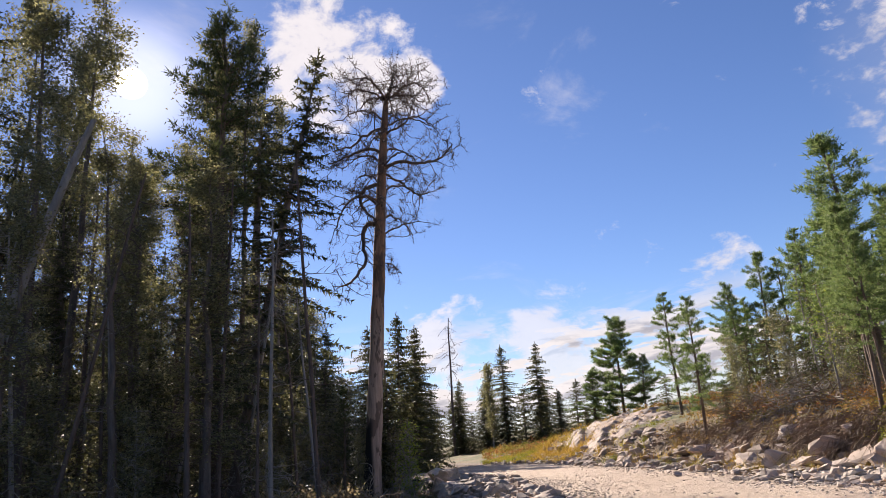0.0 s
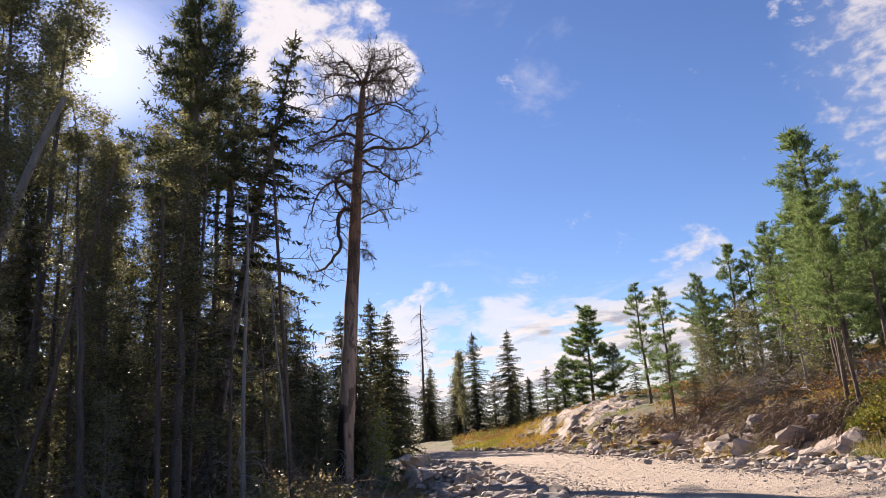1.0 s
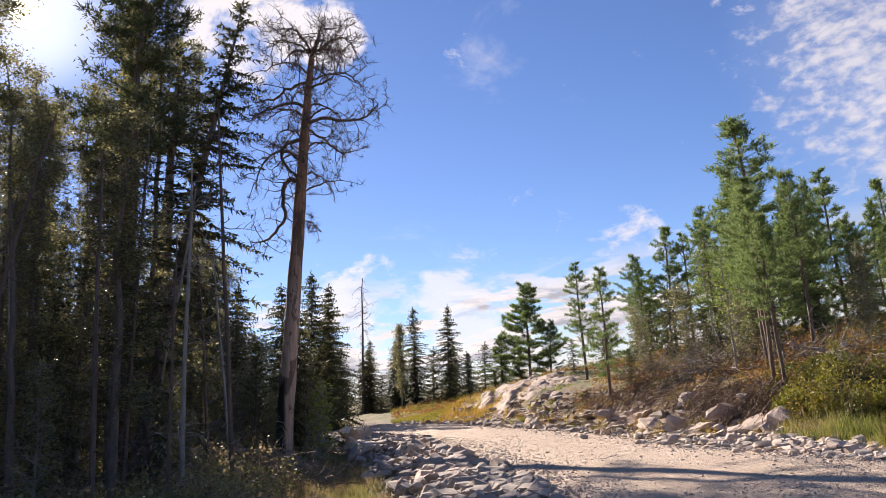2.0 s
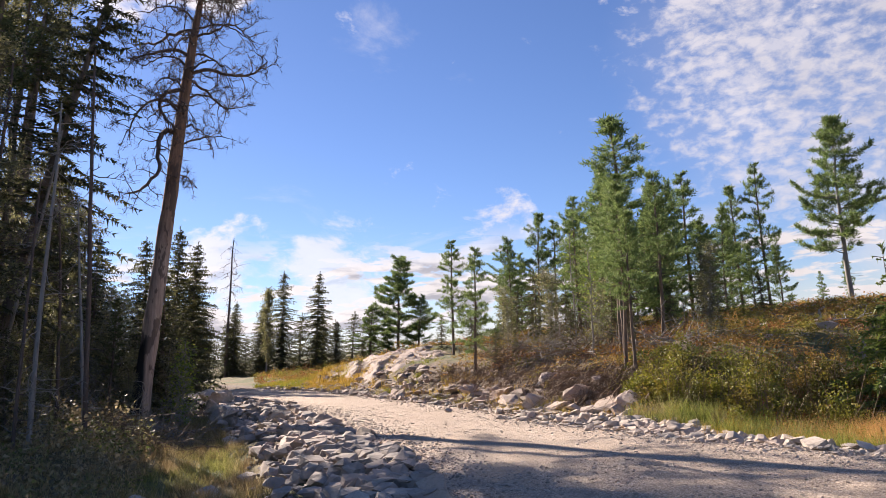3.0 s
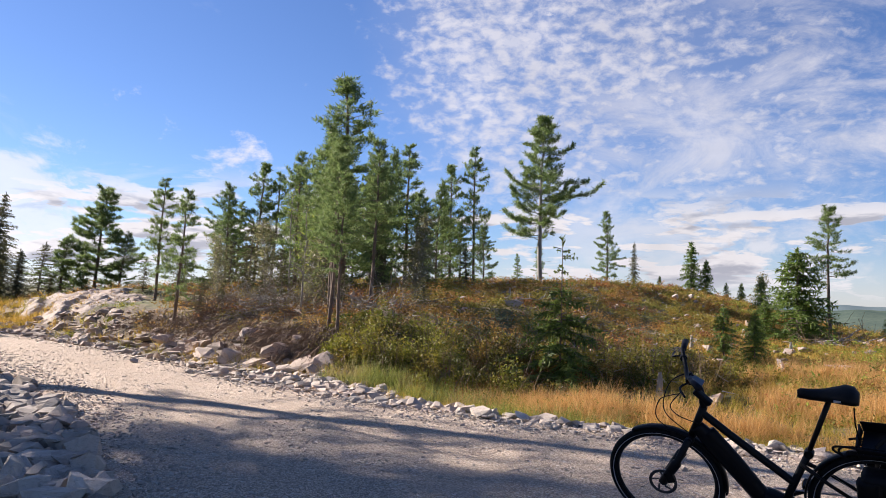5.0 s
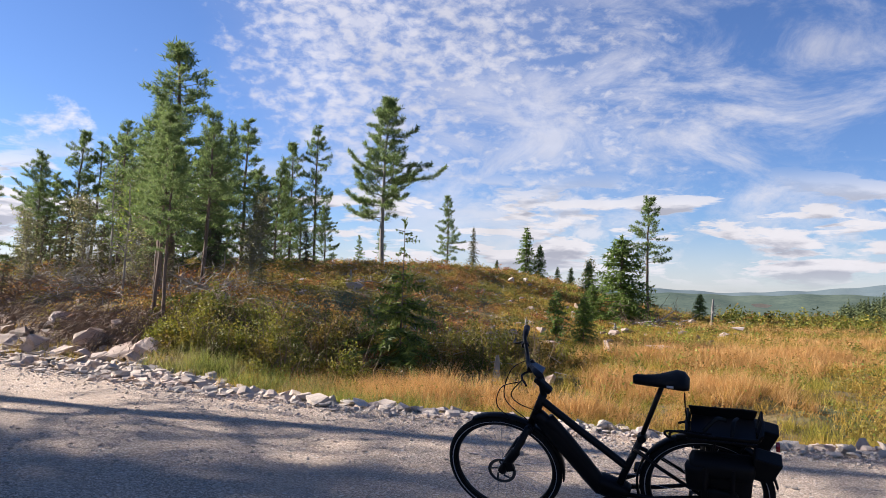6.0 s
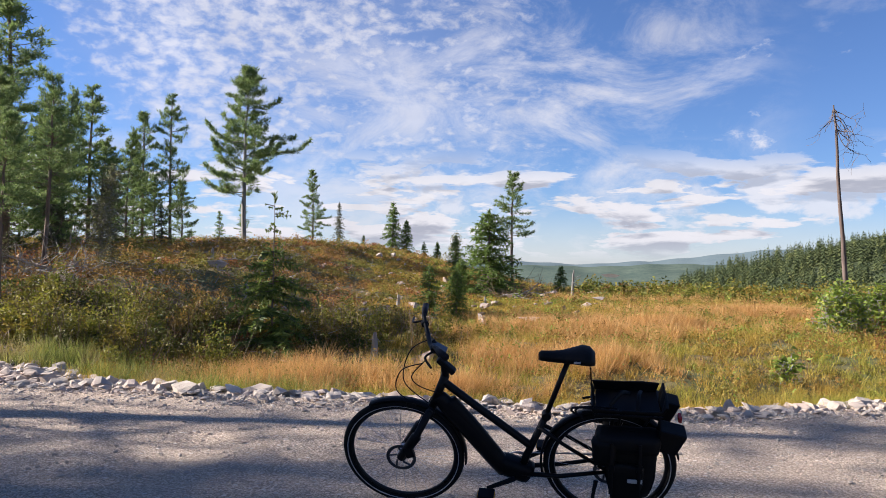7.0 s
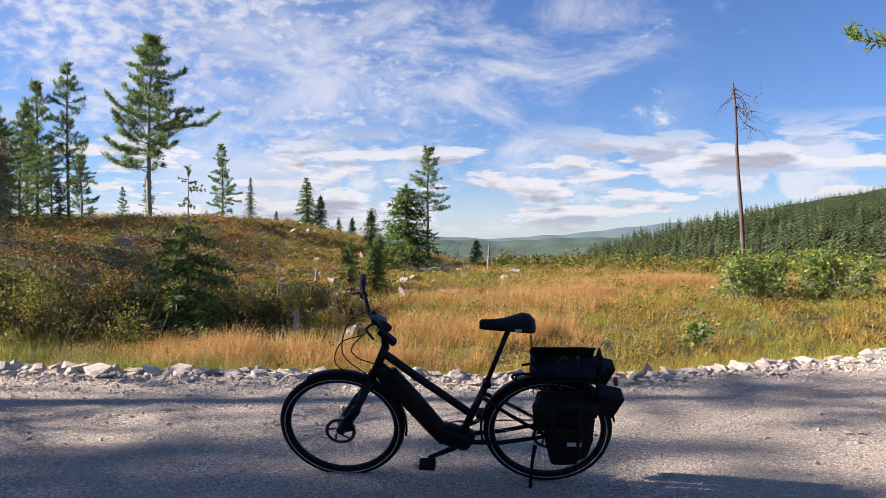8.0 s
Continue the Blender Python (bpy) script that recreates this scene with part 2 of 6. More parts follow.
M_BARK = bark_material("pine_bark", (0.09, 0.065, 0.05), (0.26, 0.19, 0.14))
M_BARK_DARK = bark_material("spruce_bark", (0.095, 0.075, 0.062), (0.26, 0.21, 0.175))
M_BARK_GREY = bark_material("grey_dead_bark", (0.20, 0.18, 0.16), (0.42, 0.39, 0.35))
M_DEADTWIG = bark_material("dead_twigs", (0.08, 0.06, 0.05), (0.22, 0.16, 0.13))
M_ROOT = bark_material("brown_roots", (0.12, 0.08, 0.052), (0.33, 0.235, 0.16))


def dead_pine_material():
    """Barkless grey and ochre wood, reddish higher up, with a charred patch at the foot."""
    m, n, b = material("dead_pine_wood")
    co = own(n)
    s = n.add("ShaderNodeSeparateXYZ")
    n.put(s.inputs[0], co)
    grain = n.noise(n.vmath("MULTIPLY", co, (1, 1, 0.12)), 14.0, 5, 0.65)
    pale = n.ramp(grain, (0.3, (0.24, 0.175, 0.14)), (0.7, (0.52, 0.395, 0.31)))
    red = n.ramp(grain, (0.3, (0.15, 0.085, 0.055)), (0.7, (0.38, 0.22, 0.14)))
    up = n.math("ADD", s.outputs[2], n.math("MULTIPLY", n.noise(n.vmath("MULTIPLY", co, (3, 3, 0.5)), 1.5, 4), 4.0))
    col = n.mix(n.smooth(up, 5.4, 7.8), pale, red)
    plates = n.smooth(n.noise(n.vmath("MULTIPLY", co, (1, 1, 0.35)), 3.6, 4, 0.6), 0.52, 0.56)
    col = n.mix(n.math("MULTIPLY", plates, 0.8), col, (0.10, 0.07, 0.055))
    char = n.smooth(n.math("ADD", s.outputs[2], n.math("MULTIPLY", n.noise(n.vmath("MULTIPLY", co, (2, 2, 0.4)), 2.0, 3), 2.4)), 3.5, 3.0)
    side = n.smooth(s.outputs[1], 0.06, -0.04)
    col = n.mix(n.math("MULTIPLY", char, side), col, (0.012, 0.011, 0.010))
    n.put(b.inputs["Base Color"], col)
    b.inputs["Roughness"].default_value = 0.85
    bump(n, b, grain, 0.8, 0.02)
    return m


M_DEADPINE = dead_pine_material()


def gravel_material():
    """Crushed stone: grit with larger chips lying in it, worn paler in the wheel tracks."""
    m, n, b = material("gravel_road")
    p = place(n)
    fine, mid, big = n.voronoi(p, 120.0), n.voronoi(p, 52.0), n.voronoi(p, 21.0)
    grain = n.noise(p, 230.0, 3, 0.7)
    blotch = n.noise(p, 0.8, 5, 0.6)
    tone = [n.add("ShaderNodeSeparateColor") for _ in range(3)]
    for k, v in zip(tone, (fine, mid, big)):
        n.link(v.outputs["Color"], k.inputs[0])
    col = n.ramp(tone[0].outputs[0], (0.0, (0.20, 0.15, 0.108)), (0.5, (0.49, 0.375, 0.275)), (1.0, (0.82, 0.67, 0.52)))
    chip = n.math("MULTIPLY", n.smooth(mid.outputs["Distance"], 0.52, 0.36), n.smooth(tone[1].outputs[1], 0.42, 0.46))
    col = n.mix(chip, col, n.ramp(tone[1].outputs[0], (0.0, (0.26, 0.205, 0.16)), (0.5, (0.58, 0.455, 0.355)), (1.0, (0.87, 0.755, 0.63))))
    lump = n.math("MULTIPLY", n.smooth(big.outputs["Distance"], 0.36, 0.24), n.smooth(tone[2].outputs[1], 0.80, 0.84))
    col = n.mix(lump, col, n.ramp(tone[2].outputs[0], (0.0, (0.36, 0.31, 0.26)), (1.0, (0.84, 0.76, 0.67))))
    col = n.mix(n.math("MULTIPLY", n.smooth(blotch, 0.42, 0.68), 0.45), col, n.ramp(grain, (0.3, (0.34, 0.26, 0.187)), (0.7, (0.64, 0.495, 0.37))))
    n.put(b.inputs["Base Color"], col)
    b.inputs["Roughness"].default_value = 0.95
    h = n.math("ADD", n.math("MULTIPLY", n.smooth(fine.outputs["Distance"], 0.7, 0.1), 0.25), n.math("MULTIPLY", chip, 0.6))
    h = n.math("ADD", n.math("ADD", h, n.math("MULTIPLY", lump, 1.0)), n.math("MULTIPLY", grain, 0.5))
    h = n.math("ADD", h, n.math("MULTIPLY", n.noise(p, 9.0, 4, 0.65), 1.4))
    bump(n, b, h, 1.0, 0.016)
    return m


def rock_material(name, lo, mid, hi, lichen=0.2):
    m, n, b = material(name)
    p = own(n)
    f = n.noise(p, 3.5, 6, 0.65, 0.6)
    g = n.noise(n.vmath("MULTIPLY", p, (1, 1, 2.5)), 11.0, 5, 0.7)
    r = n.math("ADD", n.math("MULTIPLY", f, 0.6), n.math("MULTIPLY", any_random(n), 0.4))
    col = n.ramp(r, (0.2, lo), (0.5, mid), (0.8, hi))
    col = n.mix(n.math("MULTIPLY", n.smooth(n.noise(place(n), 1.4, 3), 0.45, 0.62), 0.4), col, (0.56, 0.40, 0.31))
    col = n.mix(n.math("MULTIPLY", n.smooth(g, 0.5, 0.7), 0.5), col, tuple(c * 0.5 for c in mid))
    col = n.mix(n.math("MULTIPLY", n.smooth(n.noise(p, 2.2, 5, 0.7), 0.56, 0.62), lichen), col, (0.10, 0.105, 0.06))
    n.put(b.inputs["Base Color"], col)
    b.inputs["Roughness"].default_value = 0.85
    bump(n, b, n.math("ADD", f, n.math("MULTIPLY", g, 0.6)), 0.7, 0.03)
    return m


M_GRAVEL = gravel_material()
M_ROCK = rock_material("broken_stone", (0.24, 0.20, 0.165), (0.47, 0.405, 0.335), (0.64, 0.56, 0.47), 0.08)
M_ROCK_WARM = rock_material("pinkish_bedrock", (0.20, 0.155, 0.12), (0.38, 0.30, 0.24), (0.56, 0.47, 0.40), 0.3)


def ground_material():
    """Forest soil, moss and heath litter; the cover attribute tells wood floor, heath and verge apart."""
    m, n, b = material("heath_ground")
    p = place(n)
    a = n.add("ShaderNodeAttribute", attribute_name="cover")
    s = n.add("ShaderNodeSeparateColor")
    n.link(a.outputs["Color"], s.inputs[0])
    f, g, k = n.noise(p, 0.45, 5, 0.6), n.noise(p, 6.0, 5, 0.7), n.noise(p, 1.6, 4, 0.6)
    heath = n.ramp(g, (0.3, (0.06, 0.05, 0.022)), (0.55, (0.16, 0.12, 0.045)), (0.75, (0.27, 0.185, 0.08)))
    heath = n.mix(n.smooth(f, 0.45, 0.6), heath, n.ramp(g, (0.3, (0.05, 0.065, 0.018)), (0.7, (0.15, 0.15, 0.045))))
    heath = n.mix(n.math("MULTIPLY", n.smooth(k, 0.58, 0.68), 0.8), heath, (0.17, 0.065, 0.03))
    floor = n.ramp(g, (0.3, (0.06, 0.048, 0.03)), (0.7, (0.17, 0.13, 0.08)))
    floor = n.mix(n.smooth(k, 0.5, 0.65), floor, (0.07, 0.085, 0.025))
    soil = n.ramp(g, (0.3, (0.06, 0.042, 0.03)), (0.55, (0.16, 0.112, 0.077)), (0.75, (0.29, 0.21, 0.15)))
    wood = n.ramp(n.noise(p, 0.12, 6, 0.8), (0.3, (0.03, 0.045, 0.018)), (0.7, (0.07, 0.095, 0.03)))
    col = n.mix(s.outputs[0], heath, floor)
    col = n.mix(s.outputs[1], col, soil)
    col = n.mix(s.outputs[2], col, wood)
    n.put(b.inputs["Base Color"], col)
    b.inputs["Roughness"].default_value = 0.95
    bump(n, b, n.math("ADD", g, k), 0.7, 0.06)
    return m


M_GROUND = ground_material()

# ---- mesh helpers ----
rng = np.random.default_rng(7)


def np_mesh(name, verts, faces, mats, smooth=False, mat_index=None):
    """A mesh from arrays of vertices and of equal-sized faces."""
    verts, faces = np.asarray(verts, np.float32), np.asarray(faces, np.int32)
    me = bpy.data.meshes.new(name)
    k = faces.shape[1]
    me.vertices.add(len(verts))
    me.vertices.foreach_set("co", verts.ravel())
    me.loops.add(faces.size)
    me.loops.foreach_set("vertex_index", faces.ravel())
    me.polygons.add(len(faces))
    me.polygons.foreach_set("loop_start", np.arange(len(faces), dtype=np.int32) * k)
    me.polygons.foreach_set("use_smooth", np.full(len(faces), smooth))
    for m in mats if isinstance(mats, (list, tuple)) else [mats]:
        me.materials.append(m)
    if mat_index is not None:
        me.polygons.foreach_set("material_index", np.asarray(mat_index, np.int32))
    me.update(calc_edges=True)
    me.validate()
    return me


def bm_mesh(name, bm, mat, smooth=False):
    me = bpy.data.meshes.new(name)
    for f in bm.faces:
        f.smooth = smooth
    bm.to_mesh(me)
    bm.free()
    me.materials.append(mat)
    return me


def child(name, me, parent, label=""):
    ob = new(name, me)
    ob.parent = parent
    return tagged(ob, label)


def part(name, bm, mat, parent, label="", smooth=False):
    return child(name, bm_mesh(name, bm, mat, smooth), parent, label)


def unit(v):
    return v / np.maximum(np.linalg.norm(v, axis=-1, keepdims=True), 1e-9)


def blades(p, d, length, width, r):
    """One thin triangle from each place p along d."""
    n = len(p)
    side = unit(np.cross(d, r.normal(size=(n, 3)))) * np.broadcast_to(width, (n,))[:, None] * 0.5
    tip = p + d * np.broadcast_to(length, (n,))[:, None]
    v = np.stack([p - side, p + side, tip], 1).reshape(-1, 3)
    return v, np.arange(3 * n).reshape(-1, 3)


def leaves(p, size, r, updown=0.5):
    """One pointed leaf at each place, turned at random."""
    n = len(p)
    a = unit(r.normal(size=(n, 3)) * np.array([1, 1, updown]))
    b = unit(np.cross(a, r.normal(size=(n, 3))))
    s = np.broadcast_to(size, (n,))[:, None]
    v = np.stack([p - a * s * 0.8 - b * s * 0.5, p - a * s * 0.6 + b * s * 0.55, p + a * s], 1).reshape(-1, 3)
    return v, np.arange(3 * n).reshape(-1, 3)


def tubes(segs, sides=5):
    """Tapered tubes: each segment is (a, b, radius at a, radius at b)."""
    s = np.array([(*a, *b, ra, rb) for a, b, ra, rb in segs], float)
    a, b, ra, rb = s[:, :3], s[:, 3:6], s[:, 6], s[:, 7]
    d = unit(b - a)
    u = unit(np.cross(d, np.where(np.abs(d[:, 2:3]) > 0.9, [[1.0, 0, 0]], [[0, 0, 1.0]])))
    w = np.cross(d, u)
    ang = np.arange(sides) * 2 * np.pi / sides
    ring = u[:, None] * np.cos(ang)[None, :, None] + w[:, None] * np.sin(ang)[None, :, None]
    v = np.concatenate([a[:, None] + ring * ra[:, None, None], b[:, None] + ring * rb[:, None, None]], 1)
    k = np.arange(sides)
    f = np.stack([k, (k + 1) % sides, (k + 1) % sides + sides, k + sides], 1)
    faces = f[None] + (np.arange(len(s)) * 2 * sides)[:, None, None]
    return v.reshape(-1, 3), faces.reshape(-1, 4)


def trunk_mesh(name, pts, radii, mat, sides=10, knob=0.06, seed=0):
    """One tapered, slightly uneven stem along the points."""
    r = np.random.default_rng(seed)
    pts = np.asarray(pts, float)
    ang = np.arange(sides) * 2 * np.pi / sides
    rings = []
    for p, rad in zip(pts, radii):
        w = rad * (1 + knob * r.normal(size=sides))
        rings.append(np.stack([p[0] + np.cos(ang) * w, p[1] + np.sin(ang) * w, np.full(sides, p[2])], 1))
    v = np.concatenate(rings)
    k = np.arange(sides)
    f = np.concatenate([np.stack([k, (k + 1) % sides, (k + 1) % sides + sides, k + sides], 1) + i * sides for i in range(len(pts) - 1)])
    return np_mesh(name, v, f, mat, True)


# ---- the lie of the land ----
RIGHT = np.array([(-60, 16.5), (-45, 14.8), (-29, 12.7), (-22, 11.8), (-17, 10.5), (-12.5, 9.4), (-8.4, 8.0), (-6, 7.4), (-4, 7.05), (-1.2, 7.0),
                  (0.4, 6.85), (2, 7.0), (4, 7.9), (5, 8.35), (9, 10.6), (16, 15.5), (30, 27)])
LEFT = np.array([(-60, 10.5), (-30, 8.9), (-21, 8.6), (-16.5, 7.7), (-12.6, 6.3), (-7, 4.3), (-4, 2.6), (-1.5, 0.4), (1, -1.6), (5, -2.2), (12, -0.5), (30, 11)])


def y_right(x):
    return np.interp(x, RIGHT[:, 0], RIGHT[:, 1])


def y_left(x):
    return np.interp(x, LEFT[:, 0], LEFT[:, 1])


def step(v, lo, hi):
    t = np.clip((v - lo) / (hi - lo), 0, 1)
    return t * t * (3 - 2 * t)


WAVES = [(rng.normal(size=2), rng.uniform(0, 6.28)) for _ in range(14)]


def rolling(x, y, size):
    s = 0
    for k, (d, ph) in enumerate(WAVES):
        q = d / np.hypot(*d) * (1 + 0.35 * k) / size
        s = s + np.sin(x * q[0] * 2 + y * q[1] * 2 + ph) / (1 + 0.5 * k)
    return s / 3


def road_z(x, y):
    u = (y - y_left(x)) / (y_right(x) - y_left(x))
    crown = 0.05 * (1 - (2 * u - 1) ** 2)
    ruts = -0.02 * np.exp(-((u - 0.36) / 0.05) ** 2) - 0.02 * np.exp(-((u - 0.66) / 0.05) ** 2)
    return crown + ruts + 0.010 * rolling(x, y, 0.5) - 0.05 * np.clip(-29 - x, 0, None) - 0.02 * np.clip(x - 10, 0, None)


def land(x, y):
    """Height of the ground."""
    x, y = np.asarray(x, float), np.asarray(y, float)
    r = np.hypot(x, y) + 1e-6
    dr, dl = (y - y_right(x)) * 0.93, (y_left(x) - y) * 0.9
    edge = -1.0 + (y - 24) * 0.16
    hill = 2.15 * step(dr, 1.5, 25) * step(edge - x, -1.0, 11.5) * (1 - 0.4 * step(-x, 26, 44))
    bank = 0.75 * step(dr, 0.2, 2.8) * (1 - step(dr, 7, 22)) * step(-x, 4.5, 8.0) * (1 - step(-x, 24, 30))
    crop = 0.30 * np.exp(-(((x + 22.5) / 3.6) ** 2 + ((y - 16.4) / 2.4) ** 2))
    ditch = -0.22 * np.exp(-((dr - 1.2) / 0.9) ** 2) * step(x, -6, -3)
    right = hill + bank + crop + ditch + 0.02 * dr * step(dr, 0, 2) * (1 - step(dr, 6, 20))
    left = -0.38 * step(dl, 0.3, 1.9) + 0.50 * step(dl, 2.0, 4.2) + 0.03 * np.clip(dl - 8, 0, 30)
    z = np.where(dr > 0, right, np.where(dl > 0, left, -0.12))
    z = z + 0.13 * rolling(x, y, 1.6) * np.clip(np.maximum(dr, dl) / 2, 0, 1)
    # the open side falls away to a valley, with a wooded slope across it
    facing = (x * 0.42 + y * 0.907) / r
    fall = step(facing, 0.70, 0.92)
    down = -np.clip(0.13 * (r - 40), 0, None) * fall
    z = z * (1 - step(r, 60, 120)) + np.maximum(down, -48.0)
    az = np.degrees(np.arctan2(x, y))
    rise = np.interp(az, [8, 13, 17, 20.5, 31, 45, 80], [-3.4, -2.7, -1.7, -1.0, 0.55, 1.7, 2.0])
    slope = np.tan(np.radians(rise)) * 340 + 48
    z = z + np.clip(slope, 0, None) * step(r, 130, 340) * step(az, 6, 12) * (1 - step(az, 80, 110)) * (1 - step(r, 500, 1200))
    z = z + 1.5 * rolling(x, y, 60) * step(r, 90, 250)
    return z


def build_ground():
    seen = np.radians(np.linspace(-118, 42, 620))
    rest = np.radians(np.linspace(42, 242, 161))[1:-1]
    ang = np.concatenate([seen, rest])
    rad = [0.25]
    while rad[-1] < 4800:
        rad.append(rad[-1] + max(0.13, rad[-1] * (0.0155 if rad[-1] < 60 else 0.06)))
    rad = np.array(rad)
    a, r = np.meshgrid(ang, rad, indexing="ij")
    x, y = np.sin(a) * r, np.cos(a) * r
    z = land(x, y)
    na, nr = a.shape
    i, j = np.meshgrid(np.arange(na), np.arange(nr - 1), indexing="ij")
    i2 = (i + 1) % na
    f = np.stack([i * nr + j, i2 * nr + j, i2 * nr + j + 1, i * nr + j + 1], -1).reshape(-1, 4)
    me = np_mesh("ground", np.stack([x, y, z], -1).reshape(-1, 3), f[:, ::-1], M_GROUND, True)
    dr, dl = (y - y_right(x)), (y_left(x) - y)
    cover = np.zeros((na, nr, 4), np.float32)
    cover[..., 0] = step(dl, 2.5, 5.0)
    cover[..., 1] = (1 - step(np.maximum(dr, dl), 0.4, 1.5)) * 0.9
    cover[..., 1] = np.maximum(cover[..., 1], 0.85 * step(-x, 5.0, 7.0) * (1 - step(-x, 24, 28)) * step(dr, 0.1, 0.5) * (1 - step(dr + 0.9 * rolling(x, y, 0.8), 1.8, 3.4)))
    cover[..., 2] = step(r, 60, 110)
    cover[..., 3] = 1
    at = me.color_attributes.new("cover", "FLOAT_COLOR", "POINT")
    at.data.foreach_set("color", cover.reshape(-1))
    return tagged(new("ground", me), "heath and forest ground of moss, soil and litter", "ground", kind="structure")


ground = build_ground()


def build_road():
    xs = np.concatenate([np.arange(-56, -20, 0.5), np.arange(-20, 12, 0.15), np.arange(12, 26, 0.6)])
    us = np.linspace(0, 1, 56)
    x = np.repeat(xs[:, None], len(us), 1)
    wob = 0.14 * rolling(x * 3, x * 0 + 2.0, 0.9)
    lo, hi = y_left(x) - 0.25 + wob, y_right(x) + 0.15 + 0.1 * rolling(x * 3, x * 0 + 9.0, 0.8)
    y = lo + (hi - lo) * us[None]
    z = road_z(x, y) + 0.02 - 0.14 * (np.abs(us[None] * 2 - 1) > 0.985)
    n, k = x.shape
    i, j = np.meshgrid(np.arange(n - 1), np.arange(k - 1), indexing="ij")
    f = np.stack([i * k + j, (i + 1) * k + j, (i + 1) * k + j + 1, i * k + j + 1], -1).reshape(-1, 4)
    me = np_mesh("road", np.stack([x, y, z], -1).reshape(-1, 3), f, M_GRAVEL, True)
    return tagged(new("road", me), "pale pinkish-grey gravel forest road with faint wheel tracks", "road", kind="structure")


road = build_road()


def hz(x, y):
    return float(land(x, y))

# ---- trees ----


def stem_points(h, seed, lean=0.0, wander=0.02, n=14):
    r = np.random.default_rng(seed)
    t = np.linspace(0, 1, n)
    wx = np.cumsum(r.normal(size=n)) * wander * h / n ** 0.5
    wy = np.cumsum(r.normal(size=n)) * wander * h / n ** 0.5
    return np.stack([(wx - wx[0]) * t + lean * h * t, (wy - wy[0]) * t, t * h], 1)


def along(pts, z):
    return np.array([np.interp(z, pts[:, 2], pts[:, 0]), np.interp(z, pts[:, 2], pts[:, 1]), z])


def make_spruce(h, spread, seed, needles=None, low=0.04, gap=0.21, ragged=0.28, density=1.0, name="spruce_tree", fine=1.0, leader=0.0):
    r = np.random.default_rng(seed)
    needles = needles or M_SPRUCE
    pts = stem_points(h, seed, wander=0.012)
    t = np.linspace(0, 1, len(pts))
    tree = new(name)
    child("trunk", trunk_mesh("trunk", pts, 0.013 * h * (0.5 if leader else 1.0) * (1 - t) ** 0.9 + (0.004 if leader else 0.008), M_BARK_DARK, 8, seed=seed), tree)
    segs, P, D, L = [], [], [], []
    z = low * h
    while z < h * 0.985:
        k = 1 - z / h
        c = along(pts, z)
        for a in r.uniform(0, 6.28) + np.arange(6) * 6.283 / 6 + r.normal(size=6) * 0.25:
            reach = max(0.07, (k - leader) / (1 - leader)) if leader else k
            ln = spread * (reach ** 0.75) * r.uniform(1 - ragged, 1 + ragged * 0.6) + 0.06
            if r.uniform() < (0.5 if leader and k < leader else 0.06) or ln < 0.1:
                continue
            c = along(pts, min(h * 0.99, z + r.uniform(-0.5, 0.5) * gap))
            out = np.array([math.cos(a), math.sin(a), 0])
            n = max(3, int(ln / (0.13 * fine ** 0.8) * density))
            s = (np.arange(n) + 0.7) / n
            droop = (0.18 + 0.35 * k) * ln
            sag = 0.25 * ln * s - droop * s ** 1.6 * 1.2 + 0.18 * ln * np.clip(s - 0.7, 0, 1)
            q = c + out * (ln * s)[:, None] + np.array([0, 0, 1]) * sag[:, None]
            q += r.normal(size=q.shape) * 0.015
            mid = q[n // 2]
            segs.append((c, mid, 0.008 + 0.006 * ln, 0.006)), segs.append((mid, q[-1], 0.006, 0.003))
            side = np.array([-out[1], out[0], 0])
            small = 0.4 if leader and k < leader else 1.0
            for sg in (1, -1):
                d = out * 0.75 + side * sg * 0.9 + np.array([0, 0, -0.28]) + r.normal(size=(n, 3)) * 0.16
                P.append(q), D.append(d), L.append((0.10 + 0.26 * (1 - s) * min(ln, 1.4)) * r.uniform(0.7, 1.2, n) * small)
            P.append(q), D.append(np.array([0, 0, -1]) + out * 0.35 + r.normal(size=(n, 3)) * 0.25), L.append(r.uniform(0.10, 0.24, n) * small)
            P.append(q), D.append(np.tile(out + np.array([0, 0, 0.35]), (n, 1)) + r.normal(size=(n, 3)) * 0.3), L.append(r.uniform(0.08, 0.18, n) * small)
        z += gap * r.uniform(0.8, 1.25) * (0.55 + 0.6 * k) * (1.9 if leader and k < leader else 1.0)
    top = along(pts, h * 0.96)
    P.append(np.repeat(top[None], 14, 0) + np.array([0, 0, 1]) * np.linspace(0, 0.05 * h, 14)[:, None])
    D.append(r.normal(size=(14, 3)) * [0.5, 0.5, 0.2] + [0, 0, 0.9]), L.append(np.full(14, 0.13))
    P, D, L = np.concatenate(P), unit(np.concatenate(D)), np.concatenate(L)
    v, f = tubes(segs, 3)
    tagged(child("branchwork", np_mesh("branchwork", v, f, M_BARK_DARK), tree), kind="stuff")
    v, f = blades(P, D, L * 1.15 * fine ** 0.5, (0.07 + 0.08 * L) * fine, r)
    child("crown", np_mesh("crown", v, f, needles), tree)
    return tree


